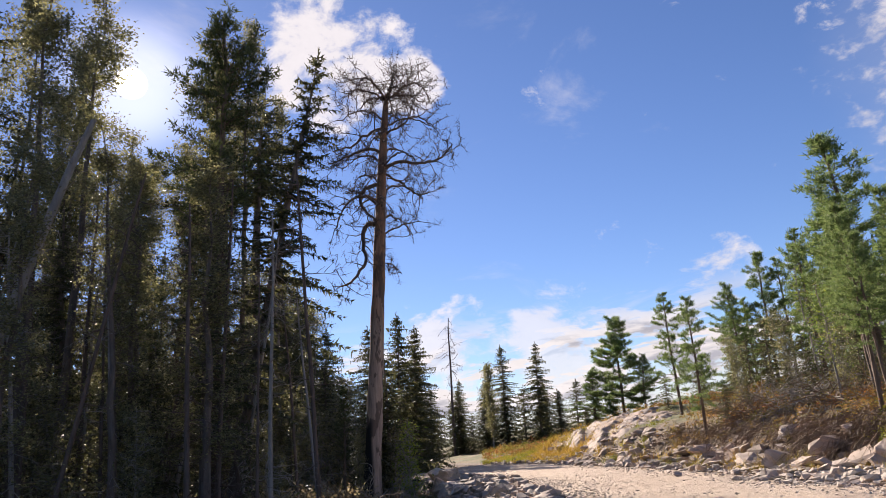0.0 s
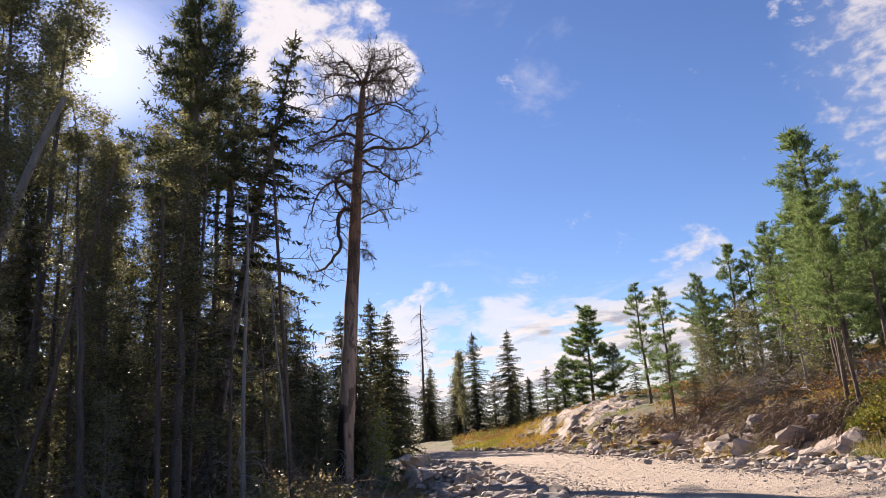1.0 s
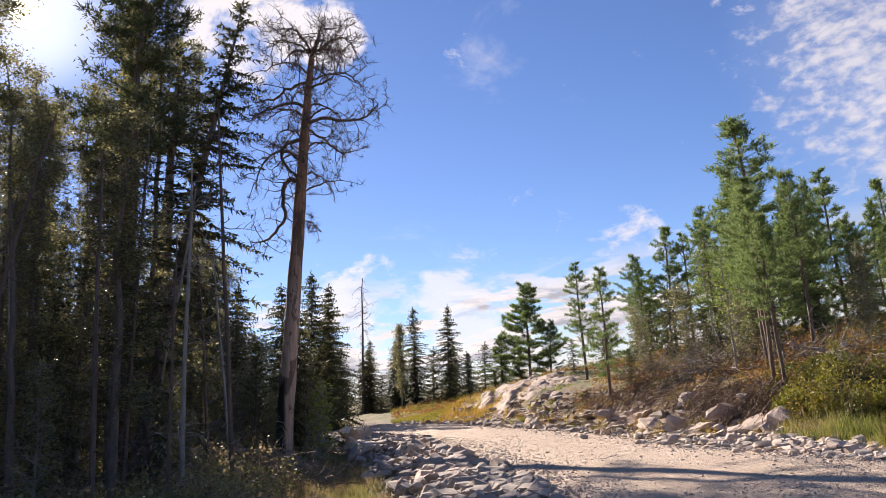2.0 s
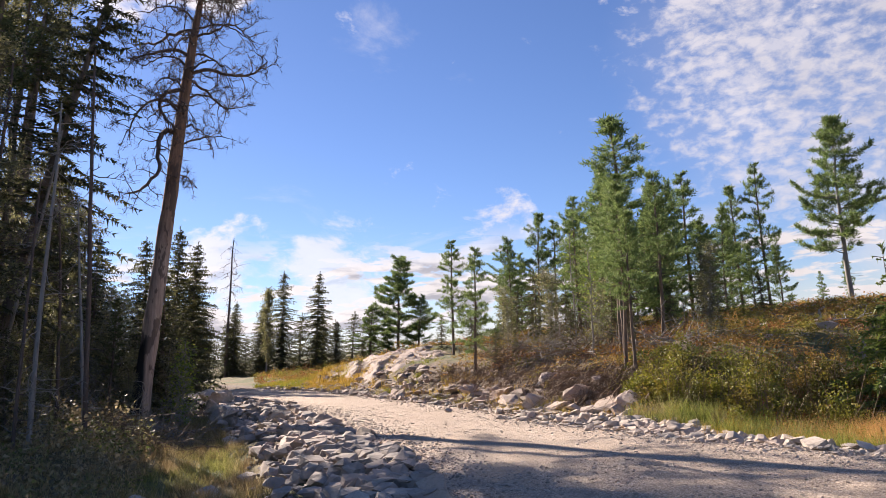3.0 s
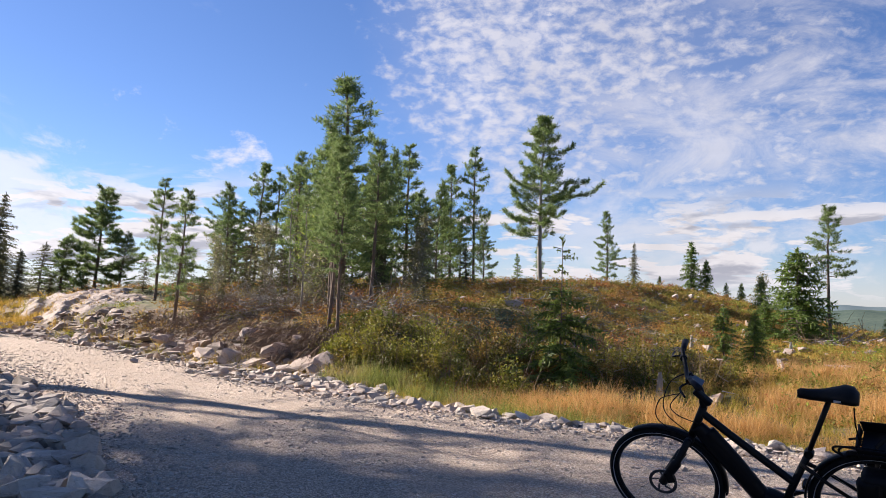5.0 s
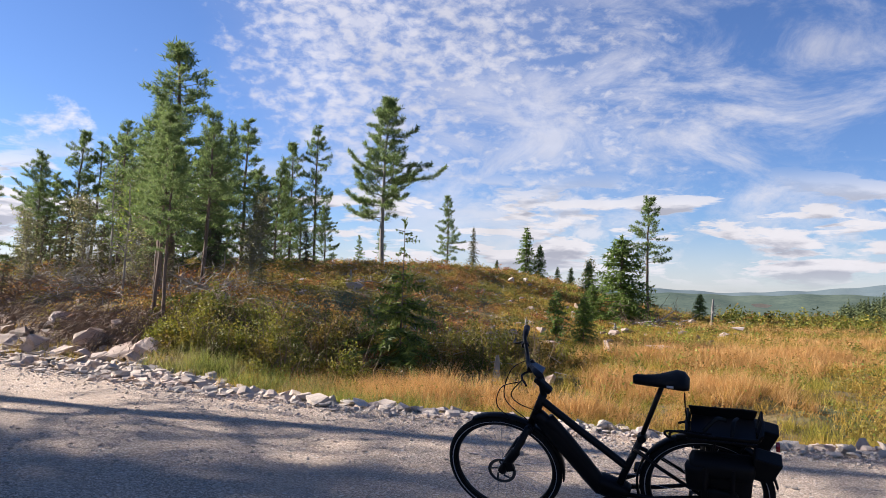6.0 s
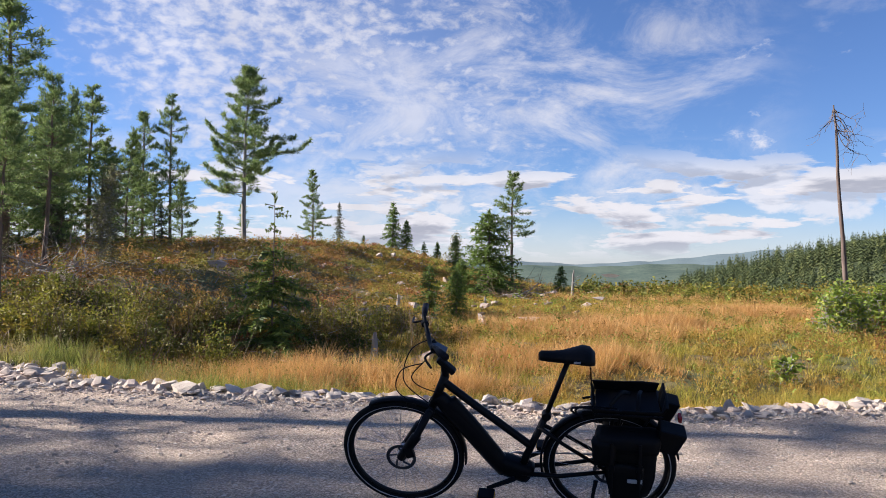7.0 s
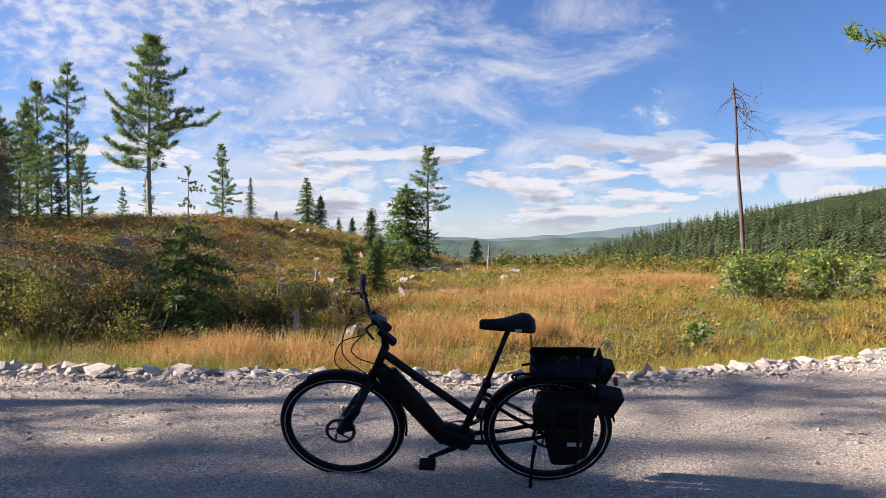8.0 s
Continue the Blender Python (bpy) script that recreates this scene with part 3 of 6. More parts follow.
def make_pine(h, spread, seed, crown_from=0.3, full=1.0, tuft=0.17, lean=0.0, name="pine_tree", bark=None, blade=0.034, per=11, extra=(), needles=None):
    """Scots pine: whorls of limbs, each with side twigs that end in upright needle brushes."""
    r = np.random.default_rng(seed)
    pts = stem_points(h, seed, lean, 0.02)
    t = np.linspace(0, 1, len(pts))
    tree = new(name)
    child("trunk", trunk_mesh("trunk", pts, 0.0115 * h * (1 - t) ** 0.75 + 0.012, bark or M_BARK, 9, seed=seed), tree)
    segs, C, CD = [], [], []

    def limb(c, a, ln, k):
        out = np.array([math.cos(a), math.sin(a), 0])
        side = np.array([-out[1], out[0], 0])
        p, d = c.copy(), unit(out + np.array([0, 0, r.uniform(-0.45, 0.35) + 0.7 * k]))
        n = max(2, int(ln / 0.21))
        rad = 0.005 + 0.010 * ln
        for i in range(n):
            d = unit(d + r.normal(size=3) * [0.2, 0.2, 0.13] + np.array([0, 0, 0.05]))
            q = p + d * ln / n
            f = (i + 1) / n
            segs.append((p, q, rad * (1 - i / n) + 0.003, rad * (1 - f) + 0.003))
            if f > 0.25:
                for sg in (1, -1):
                    if r.uniform() > 0.85 * full:
                        continue
                    e = unit(d * 0.7 + side * sg * r.uniform(0.5, 1.1) + [0, 0, r.uniform(-0.05, 0.35)])
                    w = (0.10 + 0.30 * (1.15 - f) * min(ln, 1.5)) * r.uniform(0.6, 1.2)
                    if w > 0.16:
                        segs.append((q, q + e * w, 0.004, 0.002))
                        C.append(q + e * w * 0.55), CD.append(unit(e + [0, 0, 0.4]))
                    C.append(q + e * w), CD.append(unit(e + [0, 0, 0.7]))
                if r.uniform() < full:
                    C.append(q), CD.append(unit(d + [0, 0, 0.6]))
            p = q
        C.append(p), CD.append(unit(d + [0, 0, 0.5]))

    for zk, a, ln in extra:
        limb(along(pts, zk * h), a, ln, 0.15)
    z = crown_from * h
    turn = r.uniform(0, 6.28)
    while z < h * 0.975:
        k = (z / h - crown_from) / (1 - crown_from)
        shape = spread * min(1.0, 0.62 + 1.9 * k) * (1.03 - k) ** 0.72 * (0.92 + 0.2 * math.sin(k * 12 + seed))
        c = along(pts, z)
        nb = int(r.integers(4, 7))
        turn += 0.6
        for a in turn + np.arange(nb) * 6.283 / nb + r.normal(size=nb) * 0.3:
            c = along(pts, min(h * 0.97, z + r.uniform(-0.25, 0.25)))
            ln = max(0.22, shape * r.uniform(0.42, 1.15) * (1.0 + 0.18 * math.sin(2 * a + seed)))
            limb(c, a, ln, k)
        z += 0.44 * r.uniform(0.75, 1.2) * (1.05 - 0.45 * k)
    for i in range(7):
        C.append(along(pts, h * (0.93 + 0.01 * i))), CD.append(unit(np.array([r.normal() * 0.5, r.normal() * 0.5, 1.0])))
    # a few dead stubs below the crown
    for _ in range(9):
        c = along(pts, h * r.uniform(min(0.1, crown_from * 0.5), crown_from))
        d = unit(r.normal(size=3) * [1, 1, 0.25])
        segs.append((c, c + d * r.uniform(0.2, 0.7), 0.010, 0.003))
    C, CD = np.array(C), np.array(CD)
    n = len(C)
    P = np.repeat(C, per, 0) + r.normal(size=(n * per, 3)) * 0.045
    D = unit(np.repeat(CD, per, 0) * 0.75 + r.normal(size=(n * per, 3)) * 0.6)
    v, f = tubes(segs, 3)
    tagged(child("branchwork", np_mesh("branchwork", v, f, bark or M_BARK), tree), kind="stuff")
    v, f = blades(P, D, tuft * r.uniform(0.6, 1.15, n * per), blade, r)
    child("crown", np_mesh("crown", v, f, needles or M_PINE), tree)
    return tree


def make_broadleaf(h, spread, seed, leaf=0.05, count=7000, low=0.2, mat=None, name="aspen_tree", stems=1, bark=None, dead=0):
    r = np.random.default_rng(seed)
    tree = new(name)
    segs, P = [], []
    for s in range(stems):
        pts = stem_points(h * r.uniform(0.75, 1.0) if stems > 1 else h, seed + s, r.normal() * 0.12 if stems > 1 else 0, 0.03)
        hh = pts[-1, 2]
        t = np.linspace(0, 1, len(pts))
        child("trunk", trunk_mesh("trunk", pts, (0.009 * h * (1 - t) + 0.006) * (0.6 if stems > 1 else 1), bark or M_BARK_GREY, 7, seed=seed), tree)
        z = low * hh
        while z < hh * 0.98:
            k = z / hh
            c = along(pts, z)
            a = r.uniform(0, 6.28)
            ln = spread * (1.08 - k) ** 0.6 * r.uniform(0.4, 1.1)
            d = unit(np.array([math.cos(a), math.sin(a), r.uniform(0.2, 0.9)]))
            p = c
            for i in range(4):
                d = unit(d + r.normal(size=3) * 0.25)
                q = p + d * ln / 4
                segs.append((p, q, 0.012 * (1 - i / 4) + 0.003, 0.012 * (0.75 - i / 4) + 0.003))
                for _ in range(3):
                    tip = q + r.normal(size=3) * 0.16 * ln + [0, 0, -0.03]
                    segs.append((q, tip, 0.004, 0.002))
                    P.append(tip), P.append((q + tip) / 2)
                p = q
            z += 0.16 * r.uniform(0.5, 1.5) * max(h, 2) / 6
    for _ in range(dead):
        c = along(pts, hh * r.uniform(0.04, max(0.3, low)))
        d = unit(r.normal(size=3) * [1, 1, 0.3])
        e = c + d * r.uniform(0.3, 1.1)
        segs.append((c, e, 0.007, 0.003)), segs.append((e, e + unit(d + r.normal(size=3) * 0.5) * 0.4, 0.003, 0.002))
    P = np.array(P)
    pick = P[r.integers(0, len(P), count)] + r.normal(size=(count, 3)) * min(0.14, 0.1 * spread + 0.03)
    v, f = tubes(segs, 3)
    tagged(child("branchwork", np_mesh("branchwork", v, f, bark or M_BARK_GREY), tree), kind="stuff")
    v, f = leaves(pick, leaf * r.uniform(0.6, 1.2, count), r)
    child("crown", np_mesh("crown", v, f, mat or M_BROAD), tree)
    return tree


def crooked(segs, r, p, d, ln, rad, depth, pull):
    """A dead, contorted limb with its twigs."""
    n = max(3, int(ln / (0.15 if depth else 0.11)))
    for i in range(n):
        d = unit(d + r.normal(size=3) * (0.24 if depth > 1 else 0.3) + pull * 0.05)
        q = p + d * ln / n
        k = 1 - i / n
        segs.append((p, q, rad * k + 0.003, rad * (k - 1 / n) + 0.003))
        if depth > 0 and i > n * 0.15 and r.uniform() < (0.7 if depth > 1 else 0.9):
            e = unit(d * 0.8 + r.normal(size=3) * 0.8)
            crooked(segs, r, q, e, ln * r.uniform(0.28, 0.52), rad * 0.5 * k + 0.003, depth - 1, pull)
        p = q


def bent_line(pts, n):
    """A smooth line through the points."""
    out = []
    for i in range(len(pts) - 1):
        p0, p1, p2, p3 = pts[max(i - 1, 0)], pts[i], pts[i + 1], pts[min(i + 2, len(pts) - 1)]
        for k in range(n):
            t = k / n
            out.append(0.5 * ((2 * p1) + (p2 - p0) * t + (2 * p0 - 5 * p1 + 4 * p2 - p3) * t * t + (3 * p1 - p0 - 3 * p2 + p3) * t ** 3))
    return out + [pts[-1]]


def make_dead_pine(h, lean_vec):
    """The tall bare pine with a charred foot and a twisted top."""
    r = np.random.default_rng(21)
    n = 26
    t = np.linspace(0, 1, n)
    pts = np.stack([lean_vec[0] * t + 0.05 * np.sin(t * 5), lean_vec[1] * t ** 1.5 + 0.06 * np.sin(t * 4.4), t * h - 0.15], 1)
    radii = 0.175 * (1 - t) ** 0.5 + 0.045 + 0.12 * np.exp(-t * 24)
    tree = new("dead_pine")
    child("trunk", trunk_mesh("trunk", pts, radii, M_DEADPINE, 14, 0.05, 4), tree)
    segs = []
    R_, D_ = np.array([0.27, 0.96, 0.0]), np.array([-0.96, 0.27, 0.0])

    def trained(k, way, rad, twig=0.75, every=1):
        """A thick limb bent through the given (sideways, deep, up) offsets, with crooked twigs."""
        c = along(pts, k * h - 0.15)
        q = [c] + [c + R_ * s + D_ * d + np.array([0, 0, u]) for s, d, u in way]
        line = [np.array(v) for v in bent_line(q, 5)]
        for i in range(1, len(line)):
            line[i] = line[i] + r.normal(size=3) * 0.018
            f = i / len(line)
            segs.append((line[i - 1], line[i], rad * (1 - 0.8 * f) + 0.006, rad * (1 - 0.8 * (f + 1 / len(line))) + 0.006))
            if i > 2 and i % every == 0:
                e = unit((line[i] - line[i - 1]) * 4 + r.normal(size=3) * 0.8)
                crooked(segs, r, line[i], e, twig * r.uniform(0.6, 1.15), 0.016 * (1 - 0.4 * f), 1, np.array([0, 0, 0.5]))

    # the round top
    for a in np.arange(7) * 0.9 + 0.2:
        s, d = math.sin(a), math.cos(a)
        trained(0.985, ((0.35 * s, 0.35 * d, 0.18), (0.8 * s, 0.8 * d, 0.32), (1.15 * s, 1.15 * d, 0.18)), 0.035, 0.75)
    # the large side limbs
    trained(0.91, ((-0.5, 0.1, -0.15), (-1.0, 0.2, -0.5), (-1.5, 0.2, -0.6)), 0.055, 0.8)
    trained(0.89, ((0.4, -0.3, 0.1), (0.9, -0.5, 0.3), (1.3, -0.5, 0.1)), 0.04, 0.8)
    trained(0.84, ((-0.4, -0.1, 0.1), (-0.9, -0.3, -0.15), (-1.5, -0.4, -0.45)), 0.055, 0.8)
    trained(0.80, ((0.45, -0.1, 0.15), (1.1, 0.0, 0.15), (1.7, 0.1, 0.35), (2.05, 0.1, 0.75)), 0.06, 0.85)
    trained(0.79, ((0.4, 0.3, -0.1), (0.9, 0.4, -0.45), (1.3, 0.4, -0.5)), 0.045, 0.75)
    trained(0.76, ((-0.45, -0.1, -0.15), (-0.6, -0.15, -0.6), (-0.35, -0.2, -0.95), (-0.2, -0.2, -1.15)), 0.06, 0.6)
    trained(0.70, ((-0.5, -0.3, 0.25), (-1.0, -0.3, -0.05), (-1.25, -0.35, -0.7)), 0.045, 0.7)
    trained(0.66, ((-0.35, -0.1, -0.05), (-0.5, -0.15, -0.5), (-0.45, -0.2, -1.1), (-0.85, -0.2, -1.65), (-1.1, -0.2, -1.75)), 0.075, 0.65)
    trained(0.63, ((0.5, 0.1, 0.25), (1.1, 0.1, 0.45)), 0.025, 0.55)
    trained(0.56, ((0.35, 0.2, 0.05), (0.6, 0.3, -0.2)), 0.018, 0.4)
    for i in range(15):
        k = 0.66 + 0.32 * (i + 0.5) / 15
        a = i * 2.4 + 0.7
        s, d = math.sin(a), math.cos(a)
        g = r.uniform(0.75, 1.15)
        trained(k, ((0.4 * s * g, 0.4 * d * g, 0.2), (0.9 * s * g, 0.9 * d * g, 0.15), (1.35 * s * g, 1.35 * d * g, -0.15)), 0.032, 0.7, 2)
    ends = np.array([q for _, q, _, rb in segs if rb < 0.009])
    pick = ends[r.integers(0, len(ends), 15000)]
    tv, tf = blades(pick, unit(r.normal(size=(15000, 3)) + [0, 0, 0.35]), r.uniform(0.08, 0.28, 15000), 0.009, r)
    tagged(child("twig_spray", np_mesh("twig_spray", tv, tf, M_DEADTWIG), tree, "fine dry dead twigs"), kind="stuff")
    v, f = tubes(segs, 4)
    tagged(child("branchwork", np_mesh("branchwork", v, f, M_DEADTWIG, True), tree, "bare twisted dead limbs and twigs"), kind="stuff")
    return tree


def make_snag(h, seed, limb=0.9, low=0.55, count=14, name="dead_snag", rad=0.012, lean=0.0, mat=None, fall=(-0.7, 0.1)):
    r = np.random.default_rng(seed)
    pts = stem_points(h, seed, lean, 0.012, 10)
    t = np.linspace(0, 1, 10)
    tree = new(name)
    mat = mat or M_BARK_GREY
    child("trunk", trunk_mesh("trunk", pts, rad * h * (1 - t) ** 0.6 + 0.02, mat, 8, seed=seed), tree)
    segs = []
    for i in range(count):
        k = r.uniform(low, 0.99)
        a = r.uniform(0, 6.28)
        crooked(segs, r, along(pts, k * h), unit(np.array([math.cos(a), math.sin(a), r.uniform(*fall)])), limb * r.uniform(0.4, 1.1), 0.014, 1, np.array([0, 0, -0.6]))
    v, f = tubes(segs, 3)
    tagged(child("branchwork", np_mesh("branchwork", v, f, mat), tree), kind="stuff")
    return tree


def bowed(x, y, base=(0.0, 0.0)):
    """The slight lean that the trees have, more so toward the shady wood."""
    az = math.degrees(math.atan2(x, y))
    lean = np.interp(az, [-100, -60, -40, -25, 0], [4.5, 4.0, 2.0, 0.0, 0.0])
    return Matrix.Rotation(radians(float(lean)), 4, Vector((x, y, 0)).normalized())


def stand(tree, x, y, top=None, base_h=None, turn=0.0, tilt=(0.0, 0.0), wide=1.0, sink=0.05):
    """Set a tree on the ground, scaled so that its tip reaches the height given."""
    z = hz(x, y) - sink
    s = (top - z) / base_h if top is not None else 1.0
    tree.matrix_world = Matrix.Translation((x, y, z)) @ bowed(x, y) @ pose(0, 0, 0, tilt[0], tilt[1], turn) @ Matrix.Diagonal((s * wide, s * wide, s, 1))
    return tree


def again(tree, x, y, top, base_h, turn, tilt=(0.0, 0.0), wide=1.0, sink=0.05):
    """A copy of a tree elsewhere."""
    made = copy_thing(tree, Matrix.Identity(4))
    z = hz(x, y) - sink
    s = (top - z) / base_h
    made.matrix_basis = Matrix.Translation((x, y, z)) @ bowed(x, y) @ pose(0, 0, 0, tilt[0], tilt[1], turn) @ Matrix.Diagonal((s * wide, s * wide, s, 1))
    return made


class Stock:
    """Tree shapes of one kind, each set out several times with its own turn and size."""

    def __init__(self, makers, label, category, group):
        self.makers, self.made, self.tags, self.n = makers, {}, (label, category, group), 0

    def put(self, x, y, top, which=None, wide=1.0, tilt=(0.0, 0.0), label=""):
        i = self.n % len(self.makers) if which is None else which
        self.n += 1
        h, maker = self.makers[i]
        turn = (self.n * 137.5) % 360
        if i not in self.made:
            ob = self.made[i] = maker()
            stand(ob, x, y, top, h, turn, tilt, wide)
        else:
            ob = again(self.made[i], x, y, top, h, turn, tilt, wide)
        tagged(ob, label or self.tags[0], self.tags[1], self.tags[2])
        return ob


PINES = Stock([(8.0, lambda: make_pine(8.0, 2.0, 11, 0.16, 1.0)), (8.0, lambda: make_pine(8.0, 1.8, 12, 0.24, 1.0)),
               (8.0, lambda: make_pine(8.0, 2.2, 13, 0.08, 1.0)), (8.0, lambda: make_pine(8.0, 1.8, 14, 0.45, 1.0)), (8.0, lambda: make_pine(8.0, 2.7, 15, 0.10, 1.0, 0.21, per=18, extra=((0.3, 0.4, 3.0), (0.22, 3.3, 2.8), (0.4, 2.2, 2.6))))],
              "tall green pine standing on the heathy bank", "tree", "pines on the bank")
SPRUCES = Stock([(8.0, lambda: make_spruce(8.0, 2.3, 31, ragged=0.7, fine=0.65, gap=0.20)), (8.0, lambda: make_spruce(8.0, 2.0, 32, ragged=0.8, fine=0.65, gap=0.20))],
                "dark green spruce at the end of the road", "tree", "spruces by the road's end")
YOUNG = Stock([(2.6, lambda: make_spruce(2.6, 0.85, 41, M_YOUNG, 0.05, 0.11, 0.3, 1.4, "young_spruce", 0.4)),
               (2.6, lambda: make_spruce(2.6, 0.8, 42, M_YOUNG, 0.08, 0.12, 0.4, 1.4, "young_spruce", 0.4))],
              "young bright green spruce growing in the heather", "tree", "young spruces")

# the pines along the bank and the crest
for x, y, top, which, wide in ((-19.2, 15.5, 4.95, 1, 1.0), (-13.6, 11.5, 3.75, 1, 1.0), (-20.3, 21.0, 6.45, 0, 1.0), (-21.8, 20.9, 5.7, 2, 1.15),
                               (-19.8, 21.4, 6.1, 1, 1.0), (-18.1, 20.9, 6.3, 2, 1.0), (-11.8, 15.5, 7.3, 0, 1.3), (-15.3, 18.9, 7.2, 2, 0.9),
                               (-17.0, 19.6, 6.4, 1, 1.0), (-16.3, 24.2, 7.3, 2, 0.95), (-16.4, 25.9, 7.85, 1, 1.1), (-16.6, 30.2, 7.7, 0, 0.95),
                               (-17.5, 31.0, 6.0, 2, 1.0), (-15.6, 30.75, 8.6, 1, 0.8), (-12.75, 42.7, 6.75, 0, 0.9), (-33.9, 23.65, 6.5, 4, 1.25),
                               (-35.6, 22.9, 3.8, 0, 1.8), (-32.4, 24.0, 4.2, 2, 1.5), (-13.5, 33.8, 4.2, 1, 0.9), (-14.4, 33.2, 3.6, 0, 0.9),
                               (-0.65, 34.0, 5.55, 3, 1.1), (-14.6, 27.5, 4.6, 2, 0.9), (-19.0, 27.0, 6.6, 0, 1.0), (-22.8, 22.5, 5.2, 1, 1.0), (-17.2, 21.8, 6.8, 1, 0.9), (-15.2, 21.9, 6.0, 2, 0.9), (-16.0, 22.8, 7.0, 0, 0.8),
                               (-17.0, 25.0, 6.4, 2, 0.9), (-18.3, 23.4, 6.0, 1, 1.0), (-14.8, 20.0, 5.0, 2, 0.8), (-16.2, 28.2, 6.6, 2, 0.9), (-18.2, 30.4, 6.2, 1, 0.9), (-20.9, 20.0, 4.6, 2, 1.0), (-15.6, 25.4, 5.8, 2, 1.1), (-14.2, 29.0, 4.6, 2, 1.1), (-16.6, 20.2, 5.0, 2, 1.0)):
    PINES.put(x, y, top, which, wide)
for x, y, top, wide in ((-7.6, 9.95, 3.5, 0.9), (-7.95, 10.15, 3.9, 0.85), (-8.9, 11.4, 4.4, 1.0), (-9.9, 12.6, 4.6, 1.0), (-9.2, 13.2, 4.9, 0.9), (-10.6, 13.6, 5.2, 1.0)):
    PINES.put(x, y, top, 3, wide, label="slender young pine with bare lower stem on the bank")
big_pine = make_pine(8.4, 2.05, 17, 0.30, 1.0, 0.19, name="old_pine", bark=M_BARK_GREY, per=15,
                     extra=((0.50, radians(178), 3.0), (0.40, radians(165), 2.3), (0.62, radians(190), 2.2), (0.76, radians(175), 1.5), (0.36, radians(10), 2.2), (0.30, radians(-15), 2.3), (0.42, radians(20), 2.4), (0.27, radians(30), 2.0), (0.56, radians(-5), 1.9)))
tagged(stand(big_pine, -13.15, 33.1, 10.4, 8.4, 200, (0, 2), 1.05), "old wide-limbed pine on the crest of the heath", "tree")
for x, y, top, which, wide in ((-44.9, 20.4, 4.6, 0, 1.0), (-44.3, 21.6, 6.85, 1, 1.0), (-41.4, 22.6, 6.48, 0, 0.95), (-39.1, 22.7, 3.2, 1, 1.1), (-33.2, 20.8, 1.9, 0, 1.1),
                               (-47.0, 21.5, 5.0, 1, 1.1), (-46.0, 19.0, 4.4, 0, 1.1), (-48.5, 20.2, 5.2, 1, 1.0), (-50.5, 18.6, 5.0, 0, 1.0), (-43.0, 24.0, 4.0, 0, 1.0),
                               (-31.6, 10.8, 6.5, 0, 1.0), (-30.9, 9.8, 7.0, 1, 1.0), (-33.5, 11.6, 5.6, 1, 1.1), (-35.5, 12.0, 4.6, 0, 1.1), (-29.6, 8.2, 6.3, 0, 1.0),
                               (-38.0, 12.6, 4.0, 1, 1.1), (-15.2, 22.3, 3.9, 1, 0.9), (-11.4, 43.7, 4.95, 1, 0.7), (-27.5, 5.8, 6.0, 1, 1.1), (-26.0, 4.0, 6.6, 0, 1.0)):
    SPRUCES.put(x, y, top, which, wide)
tagged(stand(make_broadleaf(6.0, 1.1, 51, 0.07, 5000, 0.2, name="birch_tree"), -42.9, 19.9, 5.6, 6.0), "pale grey-green birch among dark spruces", "tree")
for x, y, top, which, wide in ((-8.2, 44.2, 4.95, 1, 0.9), (-7.4, 44.4, 3.9, 0, 0.9), (-6.3, 44.6, 2.6, 1, 0.9), (-5.5, 44.7, 2.6, 0, 0.9),
                               (-9.7, 42.9, 2.9, 0, 0.9), (-1.2, 24.5, 3.1, 0, 1.45), (-2.1, 24.0, 1.5, 1, 1.3), (-1.9, 15.0, 1.3, 1, 1.2), (-1.4, 15.6, 1.2, 0, 1.1), (-1.0, 25.2, 1.6, 1, 1.2),
                               (-3.3, 34.0, 2.6, 1, 1.0), (1.5, 33.0, 1.3, 0, 1.2)):
    YOUNG.put(x, y, top, which, wide)
tagged(stand(make_spruce(2.6, 1.2, 44, M_SAPLING, 0.08, 0.20, 0.5, 1.9, "young_spruce", 0.5, 0.34), -3.6, 10.4, 2.3, 2.6, 0), "sparse young spruce sapling rising from the shrubs", "tree", "young spruces")
tagged(stand(make_broadleaf(1.6, 0.7, 53, 0.05, 900, 0.2, name="pale_birch"), -3.9, 39.8, 2.9, 1.6), "thin pale birch on the crest", "tree")

dead_pine = make_dead_pine(11.5, (0.3, 0.88))
tagged(stand(dead_pine, -18.2, 4.7), "tall dead pine, barkless grey trunk with a charred foot", "tree")
tagged(stand(make_snag(8.4, 61, 0.9, 0.15, 60, "bare_larch", 0.008, mat=M_DEADTWIG), -45.8, 18.45, 9.25, 8.4), "bare dead larch with short twigs", "tree")
tagged(stand(make_snag(6.6, 66, 1.5, 0.86, 12, rad=0.009, mat=M_DEADTWIG, fall=(-1.5, -0.4)), 11.75, 28.7, 7.45, 6.6, 20, (0, -4)), "slim grey dead pine snag with drooping top limbs", "tree")
tagged(stand(make_snag(1.1, 63, 0.35, 0.5, 6, "small_snag", 0.03), 1.85, 29.9, 1.15, 1.1), "short grey dead snag in the grass", "tree")

for x, y, h in ((-1.98, 10.0, 0.42), (-5.9, 15.2, 0.5), (-3.0, 17.5, 0.45), (-8.2, 18.6, 0.5), (-1.0, 19.0, 0.4)):
    tagged(stand(make_snag(h, 68, 0.12, 0.6, 2, "tree_stump", 0.10), x, y), "weathered grey stump standing in the heather", "stump", "stumps")

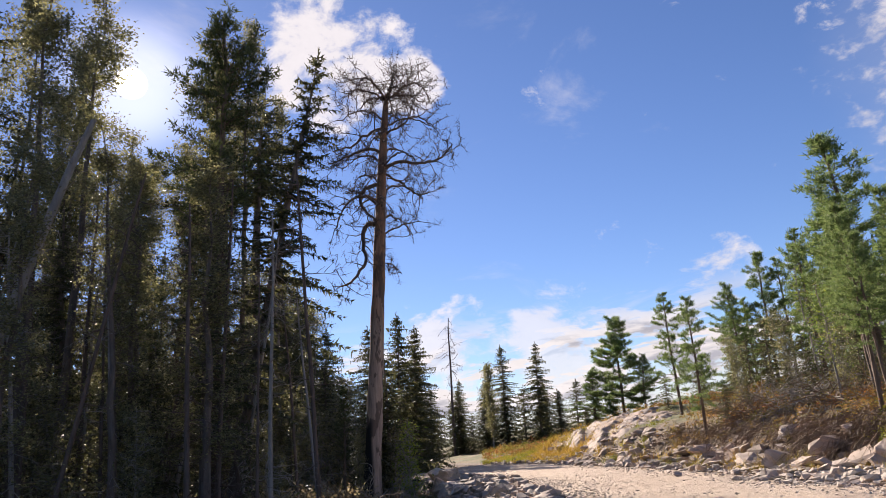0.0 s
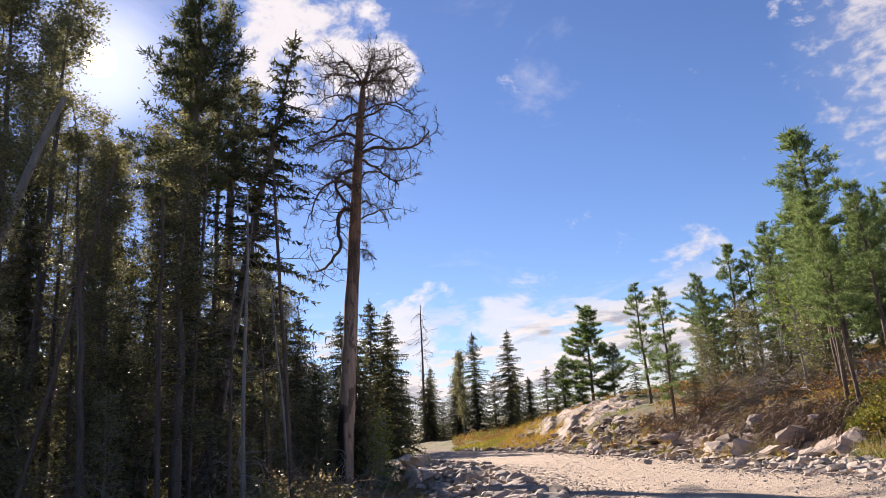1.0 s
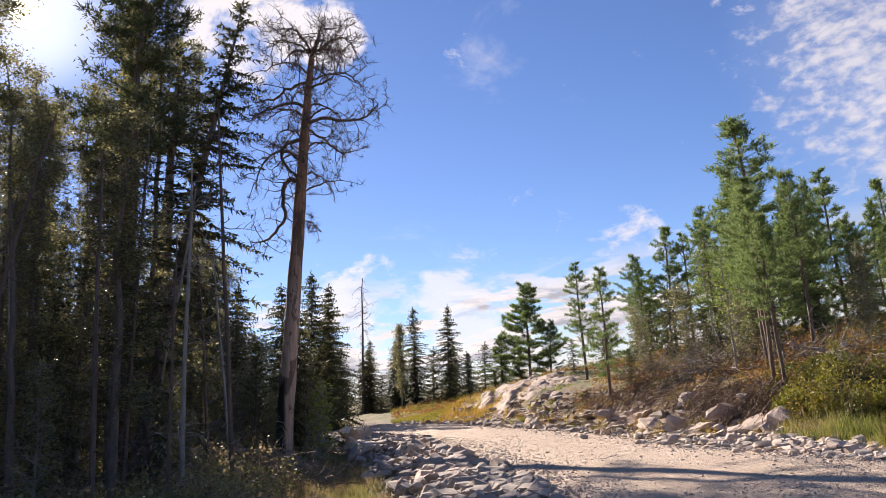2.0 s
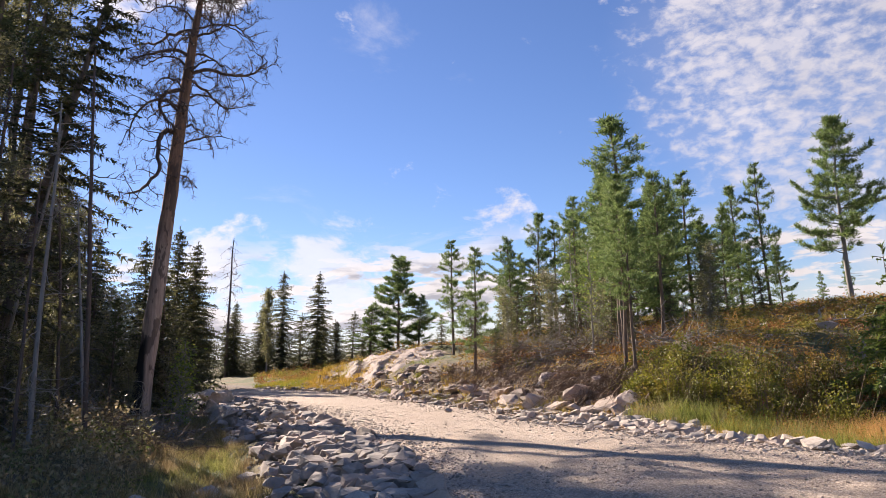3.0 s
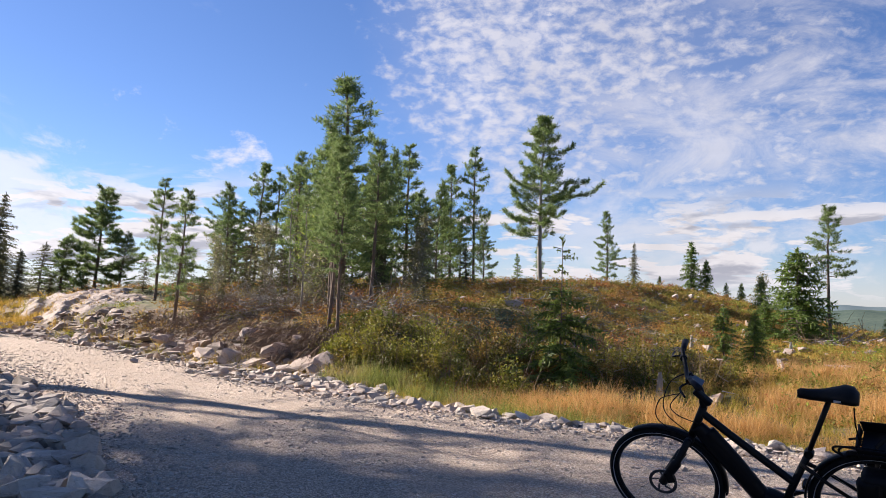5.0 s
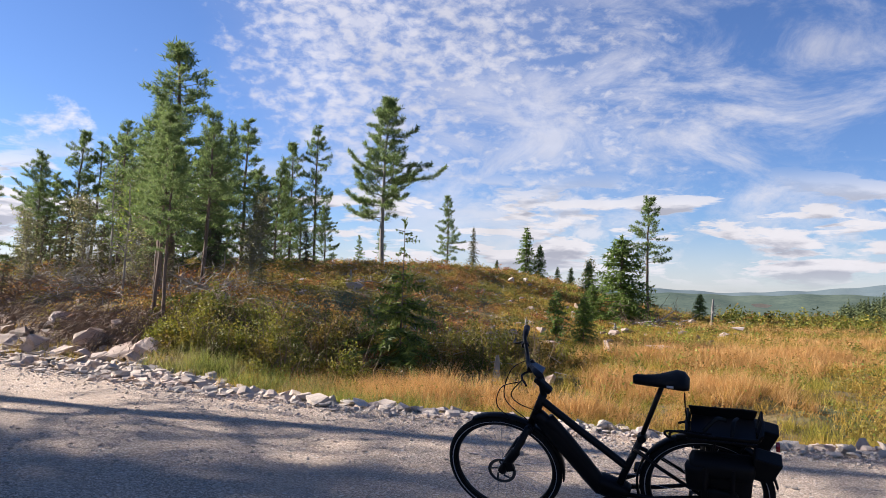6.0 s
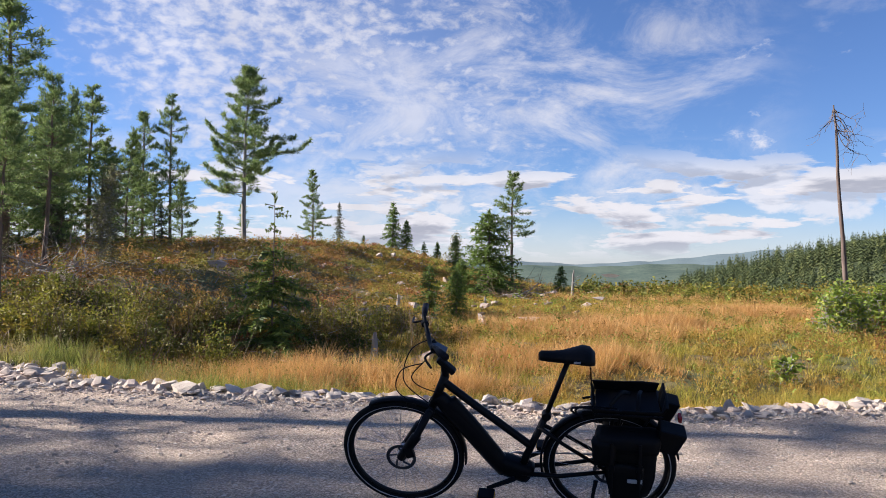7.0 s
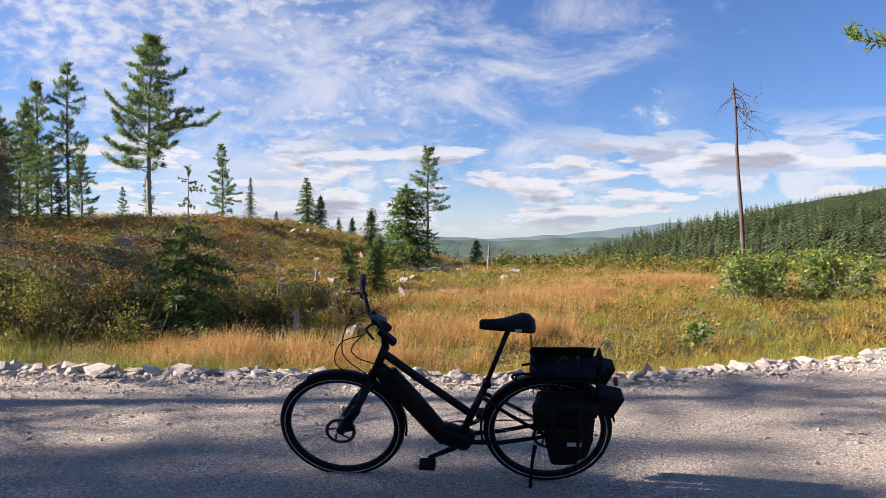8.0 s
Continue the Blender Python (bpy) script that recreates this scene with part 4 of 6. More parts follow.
# the shady wood beside the road
WOOD_SPRUCES = Stock([(12.0, lambda: make_spruce(12.0, 2.0, 71, low=0.24, ragged=0.55, gap=0.34, fine=0.55)), (12.0, lambda: make_spruce(12.0, 1.8, 72, low=0.32, ragged=0.55, gap=0.34, fine=0.55))],
                     "dark ragged spruce in the shady wood", "tree", "trees of the wood")
WOOD_PINES = Stock([(12.0, lambda: make_pine(12.0, 2.0, 73, 0.40, 0.9, 0.15, needles=M_PINE_SHADED))],
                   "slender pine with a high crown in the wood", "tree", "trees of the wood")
WOOD_ASPENS = Stock([(11.0, lambda: make_broadleaf(11.0, 1.9, 75, 0.043, 12500, 0.10, bark=M_BARK_DARK, dead=26)), (11.0, lambda: make_broadleaf(11.0, 1.8, 76, 0.043, 12000, 0.2, bark=M_BARK_DARK, dead=40))],
                    "slender aspen with small backlit leaves in the wood", "tree", "trees of the wood")
CLOSE_ASPENS = Stock([(13.0, lambda: make_broadleaf(13.0, 2.7, 85, 0.05, 17000, 0.30, bark=M_BARK_DARK, dead=30)), (13.0, lambda: make_broadleaf(13.0, 2.5, 86, 0.05, 15000, 0.42, bark=M_BARK_DARK, dead=40))],
                     "tall aspen with a dense high crown in the wood", "tree", "trees of the wood")
SMALL_BIRCH = Stock([(4.0, lambda: make_broadleaf(4.0, 0.95, 78, 0.045, 2600, 0.08, M_BROAD, "birch_sapling", 2, dead=8))], "slender young birch with small leaves", "tree", "birch saplings")
THIN_ASPENS = Stock([(10.0, lambda: make_broadleaf(10.0, 1.7, 79, 0.045, 5200, 0.12, bark=M_BARK_DARK, dead=50))], "thin aspen with sparse leaves and many bare twigs", "tree", "trees of the wood")
WOOD_SMALL = Stock([(4.0, lambda: make_spruce(4.0, 1.1, 77, low=0.05, ragged=0.5, gap=0.24, fine=0.5))], "small dark spruce under the wood's canopy", "tree", "undergrowth of the wood")
tagged(stand(make_spruce(12.0, 2.3, 78, low=0.22, ragged=0.75, gap=0.36, fine=0.6, density=1.2), -16.46, 1.1, 11.7, 12.0, 0, (-9, 0)), "leaning dark spruce with a ragged drooping crown", "tree", "trees of the wood")
r = np.random.default_rng(5)
spots = [(-16.46, 1.1), (-18.2, 4.7)]
EDGE = Stock([(12.0, lambda: make_pine(12.0, 2.3, 171, 0.58, 1.0, 0.15, needles=M_PINE_SHADED)), (12.0, lambda: make_broadleaf(12.0, 2.0, 172, 0.045, 7000, 0.56, bark=M_BARK_DARK, dead=50)),
              (12.0, lambda: make_spruce(12.0, 2.4, 173, low=0.56, ragged=0.6, gap=0.32, fine=0.5)), (12.0, lambda: make_broadleaf(12.0, 1.8, 174, 0.045, 6500, 0.58, bark=M_BARK_DARK, dead=50))],
             "tall slender tree with a high crown at the wood's edge", "tree", "trees of the wood")
for x, y, top, which in ((-13.9, -2.5, 11.5, 1), (-16.0, -2.1, 12.5, 3), (-14.6, -3.8, 12.5, 2), (-17.4, 0.9, 12.8, 0), (-18.4, -0.7, 9.8, 3), (-19.2, 1.1, 13.4, 1), (-13.0, -1.0, 8.0, 1)):
    spots.append((x, y))
    EDGE.put(x, y, top, which, 1.0, (r.normal() * 2, r.normal() * 2))
HIGH = Stock([(14.0, lambda: make_broadleaf(14.0, 2.5, 181, 0.05, 4200, 0.74, bark=M_BARK_DARK, dead=60)), (14.0, lambda: make_spruce(14.0, 4.2, 182, low=0.70, ragged=0.6, gap=0.42, fine=0.6, density=0.9))],
             "very tall tree with its crown high above the wood", "tree", "trees of the wood")
for x, y, top, which in ((-23.4, 1.9, 14.2, 0), (-25.4, 2.5, 15.0, 1), (-27.4, 3.0, 15.6, 0), (-22.6, 1.5, 13.6, 1), (-21.8, 2.3, 13.2, 1)):
    spots.append((x, y))
    HIGH.put(x, y, top, which, 1.0, (r.normal() * 2, r.normal() * 2))


for i, (az, q, top) in enumerate(((-105, 19, 14.0), (-101.5, 21, 15.4), (-99.0, 23, 15.8), (-97.0, 20, 14.4), (-96.6, 26, 15.8), (-83.6, 23, 15.0), (-84.0, 19.5, 13.0), (-81.0, 25, 14.6), (-87.0, 26, 12.6), (-92.6, 27, 12.8))):
    x, y = 0.43 + math.sin(radians(az)) * q, -0.55 + math.cos(radians(az)) * q
    spots.append((x, y))
    lean = (-4 + r.normal() * 2, r.normal() * 2)
    if az > -86:
        HIGH.put(x, y, top, 0, 0.8, lean)
    else:
        (CLOSE_ASPENS, WOOD_PINES, CLOSE_ASPENS)[i % 3].put(x, y, top, None, 0.72, lean)


def wood_edge(x):
    return float(y_left(x)) - 3.6


def fill_wood(count, lo, hi, tops, stocks, apart, bearing=(-106, -62)):
    """Trees set at random between two distances, leaving out the places already taken."""
    n, tries = 0, 0
    while n < count and tries < 4000:
        tries += 1
        az, q = radians(r.uniform(*bearing)), r.uniform(lo, hi)
        x, y = 0.4 + math.sin(az) * q, -0.55 + math.cos(az) * q
        if y > wood_edge(x) or min((x - a) ** 2 + (y - b) ** 2 for a, b in spots) < apart ** 2:
            continue
        top = r.uniform(*tops)
        if y > 0.8:
            top = min(top, 0.5 * (-10.0 - x - 3.0 * (y > 2.0)) * r.uniform(0.85, 1.0))
            if top < 1.5:
                continue
        if abs(math.degrees(az) + 90) < 5:
            top = min(top, 1.2 + 0.42 * q)
        spots.append((x, y))
        n += 1
        stocks[n % len(stocks)].put(x, y, top, None, r.uniform(0.85, 1.2) * ((11.0 / max(top, 7.0)) ** 0.5 if top > 5 else 1.0), (r.normal() * 3, r.normal() * 3))


fill_wood(8, 12.5, 17.5, (6.5, 10.5), (WOOD_ASPENS, WOOD_SPRUCES, WOOD_ASPENS, WOOD_ASPENS), 1.15, (-106, -81))
fill_wood(19, 17.5, 24, (8.0, 12.0), (WOOD_ASPENS, WOOD_PINES, WOOD_SPRUCES, WOOD_ASPENS), 1.3)
fill_wood(15, 24, 36, (8.0, 12.5), (WOOD_SPRUCES, WOOD_ASPENS, WOOD_PINES), 1.7)
fill_wood(20, 12, 24, (2.0, 4.6), (SMALL_BIRCH, WOOD_SMALL, SMALL_BIRCH, SMALL_BIRCH), 0.8, (-106, -74))
for x, y, top in ((-20.5, 2.0, 7.0), (-18.9, 1.2, 7.6), (-17.4, 0.7, 9.0), (-24.2, 2.2, 8.4), (-28.0, 4.4, 9.0)):
    THIN_ASPENS.put(x, y, top, None, 1.0, (r.normal() * 3, r.normal() * 3))
fill_wood(7, 12, 22, (8.0, 11.0), (WOOD_SPRUCES, WOOD_PINES), 2.5, (-170, -108))

# thin dead stems with dry side twigs between the living trees
BARE_STEMS = Stock([(9.0, lambda: make_snag(9.0, 91, 1.0, 0.06, 46, "dead_spruce", 0.0055, mat=M_DEADTWIG, fall=(-0.5, 0.5))), (9.0, lambda: make_snag(9.0, 92, 0.8, 0.10, 38, "dead_spruce", 0.0045, 0.05, M_DEADTWIG, (-0.6, 0.3))),
                    (9.0, lambda: make_snag(9.0, 93, 1.1, 0.05, 40, "dead_spruce", 0.005, -0.05, M_BARK_GREY, (-0.5, 0.4)))],
                   "thin dead spruce stem with dry grey-brown side twigs", "tree", "dead stems of the wood")
for i in range(24):
    az, q = radians(-104 + 1.15 * i + r.uniform(-0.8, 0.8)), r.uniform(12.0, 17.5)
    x, y = 0.43 + math.sin(az) * q, -0.55 + math.cos(az) * q
    if y < wood_edge(x):
        BARE_STEMS.put(x, y, r.uniform(4.0, 7.0), None, 1.0, (-6 + r.normal() * 4, r.normal() * 4))

# the wood's far corner, behind the dead pine
for i, (x, y, top) in enumerate(((-32.0, 4.6, 9.0), (-33.4, 5.6, 9.6), (-35.0, 6.2, 9.8), (-34.2, 4.4, 10.2), (-36.6, 5.6, 10.4), (-37.4, 6.8, 9.6), (-31.0, 3.2, 9.4), (-30.2, 5.2, 8.0), (-28.8, 4.2, 7.6))):
    (WOOD_ASPENS, WOOD_SPRUCES, THIN_ASPENS)[i % 3].put(x, y, top, None, 1.25, (r.normal() * 3, r.normal() * 3))

# a grey dead trunk leaning across the wood
lean_pts = np.array([(-12.28, -3.75, hz(-12.3, -3.8) - 0.1), (-12.32, -3.05, 1.9), (-12.42, -2.45, 3.7), (-12.47, -2.0, 5.0), (-12.51, -1.47, 6.47), (-12.54, -1.1, 7.4)])
leaning = new("leaning_dead_tree")
child("trunk", trunk_mesh("trunk", lean_pts, (0.11, 0.10, 0.09, 0.08, 0.065, 0.05), M_BARK_GREY, 9, seed=88), leaning)
segs = []
for _ in range(16):
    c = along(lean_pts, r.uniform(1.5, 7.2))
    crooked(segs, r, c, unit(r.normal(size=3) * [1, 1, 0.4]), r.uniform(0.4, 1.2), 0.010, 1, np.array([0, 0, -0.3]))
v, f = tubes(segs, 3)
tagged(child("branchwork", np_mesh("branchwork", v, f, M_BARK_GREY), leaning), kind="stuff")
tagged(leaning, "grey dead trunk leaning between the trees of the wood", "tree")

# thin birch and spruce thicket behind the dead pine, where the wood thins out
for i in range(34):
    x = r.uniform(-32, -19.5)
    y = float(y_left(x)) - r.uniform(1.8, 5.5)
    if (x + 18.2) ** 2 + (y - 4.7) ** 2 < 2.5:
        continue
    if i % 5 == 0:
        WOOD_SMALL.put(x, y, hz(x, y) + r.uniform(2.0, 5.0), None, r.uniform(0.9, 1.3))
    else:
        SMALL_BIRCH.put(x, y, hz(x, y) + r.uniform(2.5, 5.0), None, r.uniform(1.0, 1.3))
tagged(stand(make_pine(7.0, 2.6, 79, 0.42, 1.0), 8.3, 10.2, 7.6, 7.0), "pine with hanging green boughs by the road", "tree")

# low spruces and birches under the pines on the bank
for i, (x, y, h) in enumerate(((-20.6, 17.6, 1.3), (-19.2, 17.9, 1.7), (-18.0, 18.2, 1.4), (-16.9, 18.0, 1.9), (-15.9, 17.6, 1.6), (-14.9, 19.4, 2.2), (-14.2, 20.6, 1.8), (-17.4, 20.4, 2.4), (-20.0, 19.4, 2.0), (-18.6, 19.0, 2.6),
                               (-22.4, 19.4, 1.8), (-13.6, 22.6, 2.0), (-15.0, 24.6, 2.4), (-13.2, 25.4, 1.6), (-21.2, 16.6, 1.2), (-17.6, 16.6, 1.5), (-14.0, 12.6, 0.9), (-13.0, 12.4, 0.7), (-12.3, 12.9, 0.9), (-10.9, 13.0, 1.3), (-10.1, 13.4, 1.0), (-9.3, 13.6, 0.8), (-11.4, 14.2, 1.5), (-9.0, 14.8, 1.2), (-8.4, 14.2, 0.8), (-12.6, 14.0, 1.2))):
    if i % 4 == 3:
        SMALL_BIRCH.put(x, y, hz(x, y) + h * 1.6, None, 1.2, label="slender young birch under the pines")
    else:
        WOOD_SMALL.put(x, y, hz(x, y) + h, None, 1.3, label="low spruce under the pines on the bank")
for i, (x, y, h) in enumerate(((-10.2, 12.0, 2.4), (-13.0, 16.6, 3.0), (-14.8, 16.8, 3.6))):
    tagged(stand(make_broadleaf(h, 0.5, 150 + i, 0.03, 500, 0.35, M_BUSH, "thin_sapling"), x, y), "thin bare-stemmed sapling on the bank", "tree", "thin saplings")

tagged(stand(make_broadleaf(2.4, 0.55, 160, 0.045, 1500, 0.05, M_BUSH, "leafy_sapling", 3), -18.3, 5.75), "bright green leafy sapling beside the dead pine", "tree")

# young spruces closing the view beyond the road's end
for i in range(13):
    az, q = radians(-72 + 1.35 * i), 50 + 2.5 * (i % 3)
    x, y = math.sin(az) * q, math.cos(az) * q
    WOOD_SMALL.put(x, y, hz(x, y) + 2.6 + 1.1 * ((i * 5) % 4) / 3, None, 1.5, label="low spruce closing the view beyond the road's end")

# ---- distance: wooded slope, lake and far hills ----


def conifer_blades(x, y, z, h, spread, r, n=46):
    """Far conifers, each a spire of drooping triangular sprays."""
    m = len(x)
    k = np.tile(np.linspace(0.04, 1.0, n), m)
    a = np.tile(np.arange(n) * 2.4, m) + np.repeat(r.uniform(0, 6.28, m), n)
    H, S = np.repeat(h, n), np.repeat(spread, n)
    ln = S * (1 - k) ** 0.8 * r.uniform(0.7, 1.25, m * n) + 0.12
    base = np.stack([np.repeat(x, n), np.repeat(y, n), np.repeat(z, n) + k * H], 1)
    out = np.stack([np.cos(a), np.sin(a), np.full(m * n, -0.35)], 1)
    out[k > 0.97] = [0, 0, 1.0]
    side = np.stack([-np.sin(a), np.cos(a), np.zeros(m * n)], 1) * (ln * 0.42)[:, None]
    up = np.array([0, 0, 1]) * (H * 0.045)[:, None]
    v = np.stack([base + up, base + out * ln[:, None] - side * 1.0, base + out * (ln * 0.8)[:, None] + side], 1)
    return v.reshape(-1, 3), np.arange(3 * m * n).reshape(-1, 3)


def build_far_wood():
    r = np.random.default_rng(81)
    az = np.radians(r.uniform(10.5, 46, 8600))
    rad = 95 + 330 * r.uniform(0, 1, 8600) ** 0.8
    keep = rad > np.interp(np.degrees(az), [10, 14, 20, 31, 46], [230, 170, 120, 95, 90])
    az, rad = az[keep], rad[keep]
    x, y = np.sin(az) * rad, np.cos(az) * rad
    h = (3.0 + 5.0 * r.uniform(0, 1, len(x)) ** 1.5) * (1 + 0.25 * rolling(x, y, 25))
    v, f = conifer_blades(x, y, land(x, y) - 0.3, h, h * r.uniform(0.13, 0.24, len(x)) + 0.25, r, 34)
    tagged(new("far_wood", np_mesh("far_wood", v, f, M_FARWOOD)), "dense green conifer wood on the slope across the valley", "wood", kind="stuff")


build_far_wood()


def build_back_wood():
    """The closed forest behind the wood's edge."""
    r = np.random.default_rng(82)
    x, y = r.uniform(-75, -27, 900), r.uniform(-45, 16, 900)
    keep = (y < y_left(x) - 3.0) & (np.hypot(x, y) > 30)
    x, y = x[keep], y[keep]
    h = r.uniform(5.5, 9.5, len(x)) - 0.10 * np.clip(y, 0, 20)
    v, f = conifer_blades(x, y, land(x, y) - 0.2, h, h * 0.14 + 0.5, r, 64)
    tagged(new("forest", np_mesh("forest", v, f, M_SPRUCE)), "dense dark conifer forest behind the wood's edge", "forest", kind="stuff")


build_back_wood()


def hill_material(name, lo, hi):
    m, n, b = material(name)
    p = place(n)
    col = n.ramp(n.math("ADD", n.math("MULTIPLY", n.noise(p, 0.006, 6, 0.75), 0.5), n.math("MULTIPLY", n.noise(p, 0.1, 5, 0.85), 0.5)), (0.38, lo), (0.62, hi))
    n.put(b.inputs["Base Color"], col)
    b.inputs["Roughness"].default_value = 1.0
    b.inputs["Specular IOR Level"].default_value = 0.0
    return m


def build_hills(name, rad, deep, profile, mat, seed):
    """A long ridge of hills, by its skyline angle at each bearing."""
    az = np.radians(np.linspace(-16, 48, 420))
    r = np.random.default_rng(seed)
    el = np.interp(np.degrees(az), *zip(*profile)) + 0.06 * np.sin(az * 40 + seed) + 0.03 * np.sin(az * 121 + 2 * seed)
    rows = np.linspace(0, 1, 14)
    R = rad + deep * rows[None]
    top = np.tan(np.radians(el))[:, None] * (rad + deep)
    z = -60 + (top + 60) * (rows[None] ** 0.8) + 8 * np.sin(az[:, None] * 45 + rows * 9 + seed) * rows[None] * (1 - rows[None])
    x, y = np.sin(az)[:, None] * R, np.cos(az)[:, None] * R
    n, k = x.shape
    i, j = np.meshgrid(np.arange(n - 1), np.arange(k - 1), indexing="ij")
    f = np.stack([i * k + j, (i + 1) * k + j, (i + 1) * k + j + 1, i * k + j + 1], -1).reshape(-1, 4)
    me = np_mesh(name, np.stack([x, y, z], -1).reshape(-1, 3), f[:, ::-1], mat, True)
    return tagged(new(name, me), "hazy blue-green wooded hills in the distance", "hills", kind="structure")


# aerial haze is put into the base colours: the farther ridge paler and bluer
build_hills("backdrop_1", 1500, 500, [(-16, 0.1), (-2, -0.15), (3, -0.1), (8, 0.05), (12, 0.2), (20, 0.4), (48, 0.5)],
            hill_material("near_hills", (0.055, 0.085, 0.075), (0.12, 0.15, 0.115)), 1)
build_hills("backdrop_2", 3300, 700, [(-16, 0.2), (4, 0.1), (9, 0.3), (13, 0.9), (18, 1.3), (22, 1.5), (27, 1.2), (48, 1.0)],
            hill_material("haze_tinted_hills", (0.105, 0.145, 0.16), (0.15, 0.19, 0.195)), 2)

# a pale felled patch on the near hills
field_bm = bmesh.new()
for a, e in ((5.4, -0.72), (6.1, -0.64), (6.8, -0.76), (6.5, -0.93), (5.7, -0.92)):
    field_bm.verts.new((math.sin(radians(a)) * 1480, math.cos(radians(a)) * 1480, 1.35 + 1480 * math.tan(radians(e))))
field_bm.faces.new(field_bm.verts)
tagged(new("backdrop_field", bm_mesh("backdrop_field", field_bm, hill_material("felled_patch", (0.36, 0.29, 0.23), (0.46, 0.38, 0.31)))), "pale brown felled patch on the distant hill", "clearing", kind="structure")

build_hills("backdrop_3", 900, 300, [(-16, -3.0), (14, -2.5), (17, -0.5), (19, 1.0), (22, 1.9), (25, 2.5), (28, 3.1), (31, 3.6), (36, 4.1), (48, 4.4)],
            hill_material("wooded_ridge", (0.02, 0.034, 0.02), (0.062, 0.078, 0.042)), 3)


def build_ridge_wood():
    """Spruces standing on the wooded ridge, dense enough to close its skyline."""
    r = np.random.default_rng(83)
    az, row = r.uniform(15, 47, 9000), r.uniform(0.25, 1.0, 9000)
    top = np.tan(np.radians(np.interp(az, [15, 17, 19, 22, 25, 28, 31, 36, 48], [-1.8, -0.5, 1.0, 1.9, 2.5, 3.1, 3.6, 4.1, 4.4]))) * 1200
    a, rad = np.radians(az), 900 + 300 * row
    h = r.uniform(7, 15, len(a))
    v, f = conifer_blades(np.sin(a) * rad, np.cos(a) * rad, -60 + (top + 60) * row ** 0.8 - 3.0, h, h * 0.22, r, 12)
    tagged(new("ridge_wood", np_mesh("ridge_wood", v, f, M_FARWOOD)), "spruce wood covering the ridge across the valley", "wood", kind="stuff")


build_ridge_wood()
m_lake, n_lake, b_lake = material("lake_water")
b_lake.inputs["Base Color"].default_value = (0.03, 0.05, 0.07, 1)
b_lake.inputs["Roughness"].default_value = 0.08
n_lake_wave = n_lake.noise(place(n_lake), 0.4, 3)
bump(n_lake, b_lake, n_lake_wave, 0.05, 0.3)
lake_bm = bmesh.new()
for a, q in ((6.6, 1180), (7.2, 1130), (9.0, 1120), (10.6, 1150), (10.9, 1200), (9.6, 1420), (7.0, 1440)):
    lake_bm.verts.new((math.sin(radians(a)) * q, math.cos(radians(a)) * q, -46.2))
lake_bm.faces.new(lake_bm.verts)
tagged(new("water", bm_mesh("water", lake_bm, m_lake)), "calm grey-blue lake far down in the valley", "lake", kind="structure")

# ---- heath, shrubs and grass ----


def scatter(n, az_lo, az_hi, r_lo, r_hi, r, power=0.75):
    az = np.radians(r.uniform(az_lo, az_hi, n))
    rad = r_lo + (r_hi - r_lo) * r.uniform(0, 1, n) ** power
    return np.sin(az) * rad, np.cos(az) * rad, rad


def leaf_cover(name, x, y, rad, height, spread, per, mat, label, r, size=0.015, grow=0.0014, category="heather"):
    n = len(x)
    z = land(x, y)
    h = np.broadcast_to(height, (n,)) * np.clip(r.lognormal(-0.2, 0.45, n), 0.3, 2.0)
    w = np.broadcast_to(spread, (n,)) * 1.7 * r.uniform(0.6, 1.3, n)
    q = unit(r.normal(size=(n, per, 3))) * np.stack([w, w, h], -1)[:, None] * r.uniform(0.6, 1.05, (n, per, 1)) ** 0.7
    q[..., 2] = np.abs(q[..., 2]) + 0.01
    p = (np.stack([x, y, z], 1)[:, None] + q).reshape(-1, 3)
    s = np.repeat(size + grow * rad, per) * r.uniform(0.6, 1.3, n * per)
    v, f = leaves(p, s, r, 0.7)
    return tagged(new(name, np_mesh(name, v, f, mat)), label, category, kind="stuff")


r = np.random.default_rng(91)
x, y, q = scatter(24000, -66, 43, 7.4, 50, r, 0.8)
keep = (y - y_right(x)) > np.where(x < -5, 1.6, 0.9)
bare = (np.abs(x + 21.5) < 6) & (y - y_right(x) < 5.5)
keep &= ~bare | (r.uniform(size=len(x)) < 0.12)
face = (x < -5.5) & (y - y_right(x) < 3.2)
keep &= ~face | (r.uniform(size=len(x)) < 0.5)
dry = (x > -2.5) & (q < 30)
keep &= ~dry | (r.uniform(size=len(x)) < 0.38)
x, y, q = x[keep], y[keep], q[keep]
leaf_cover("heather", x, y, q, 0.24, 0.15, 44, M_HEATHER, "low heather and bilberry cover, green, rust red and brown", r, 0.012, 0.0008)

SHRUB_BEDS = ((-6.4, 10.4, 1.6, 1.1), (-4.6, 11.3, 2.2, 1.1), (-2.4, 11.6, 1.3, 0.9), (-5.2, 9.4, 1.4, 0.5), (-7.2, 9.3, 0.7, 0.4))
xs, ys, hs = [], [], []
for cx, cy, sx, sy in SHRUB_BEDS:
    n = int(95 * sx)
    xs.append(cx + r.normal(size=n) * sx * 0.5), ys.append(cy + r.normal(size=n) * sy * 0.5), hs.append(0.22 + 0.55 * r.uniform(size=n) ** 1.5)
x, y, h = map(np.concatenate, (xs, ys, hs))
h = h * (0.8 + 0.5 * rolling(x * 2, y * 2, 0.9)) * (0.55 + 0.45 * step(x, -8.0, -5.4))
keep = ((y - y_right(x)) > 1.1) & (x - 0.47 > -0.76 * (y + 0.83))
x, y, h = x[keep], y[keep], h[keep]
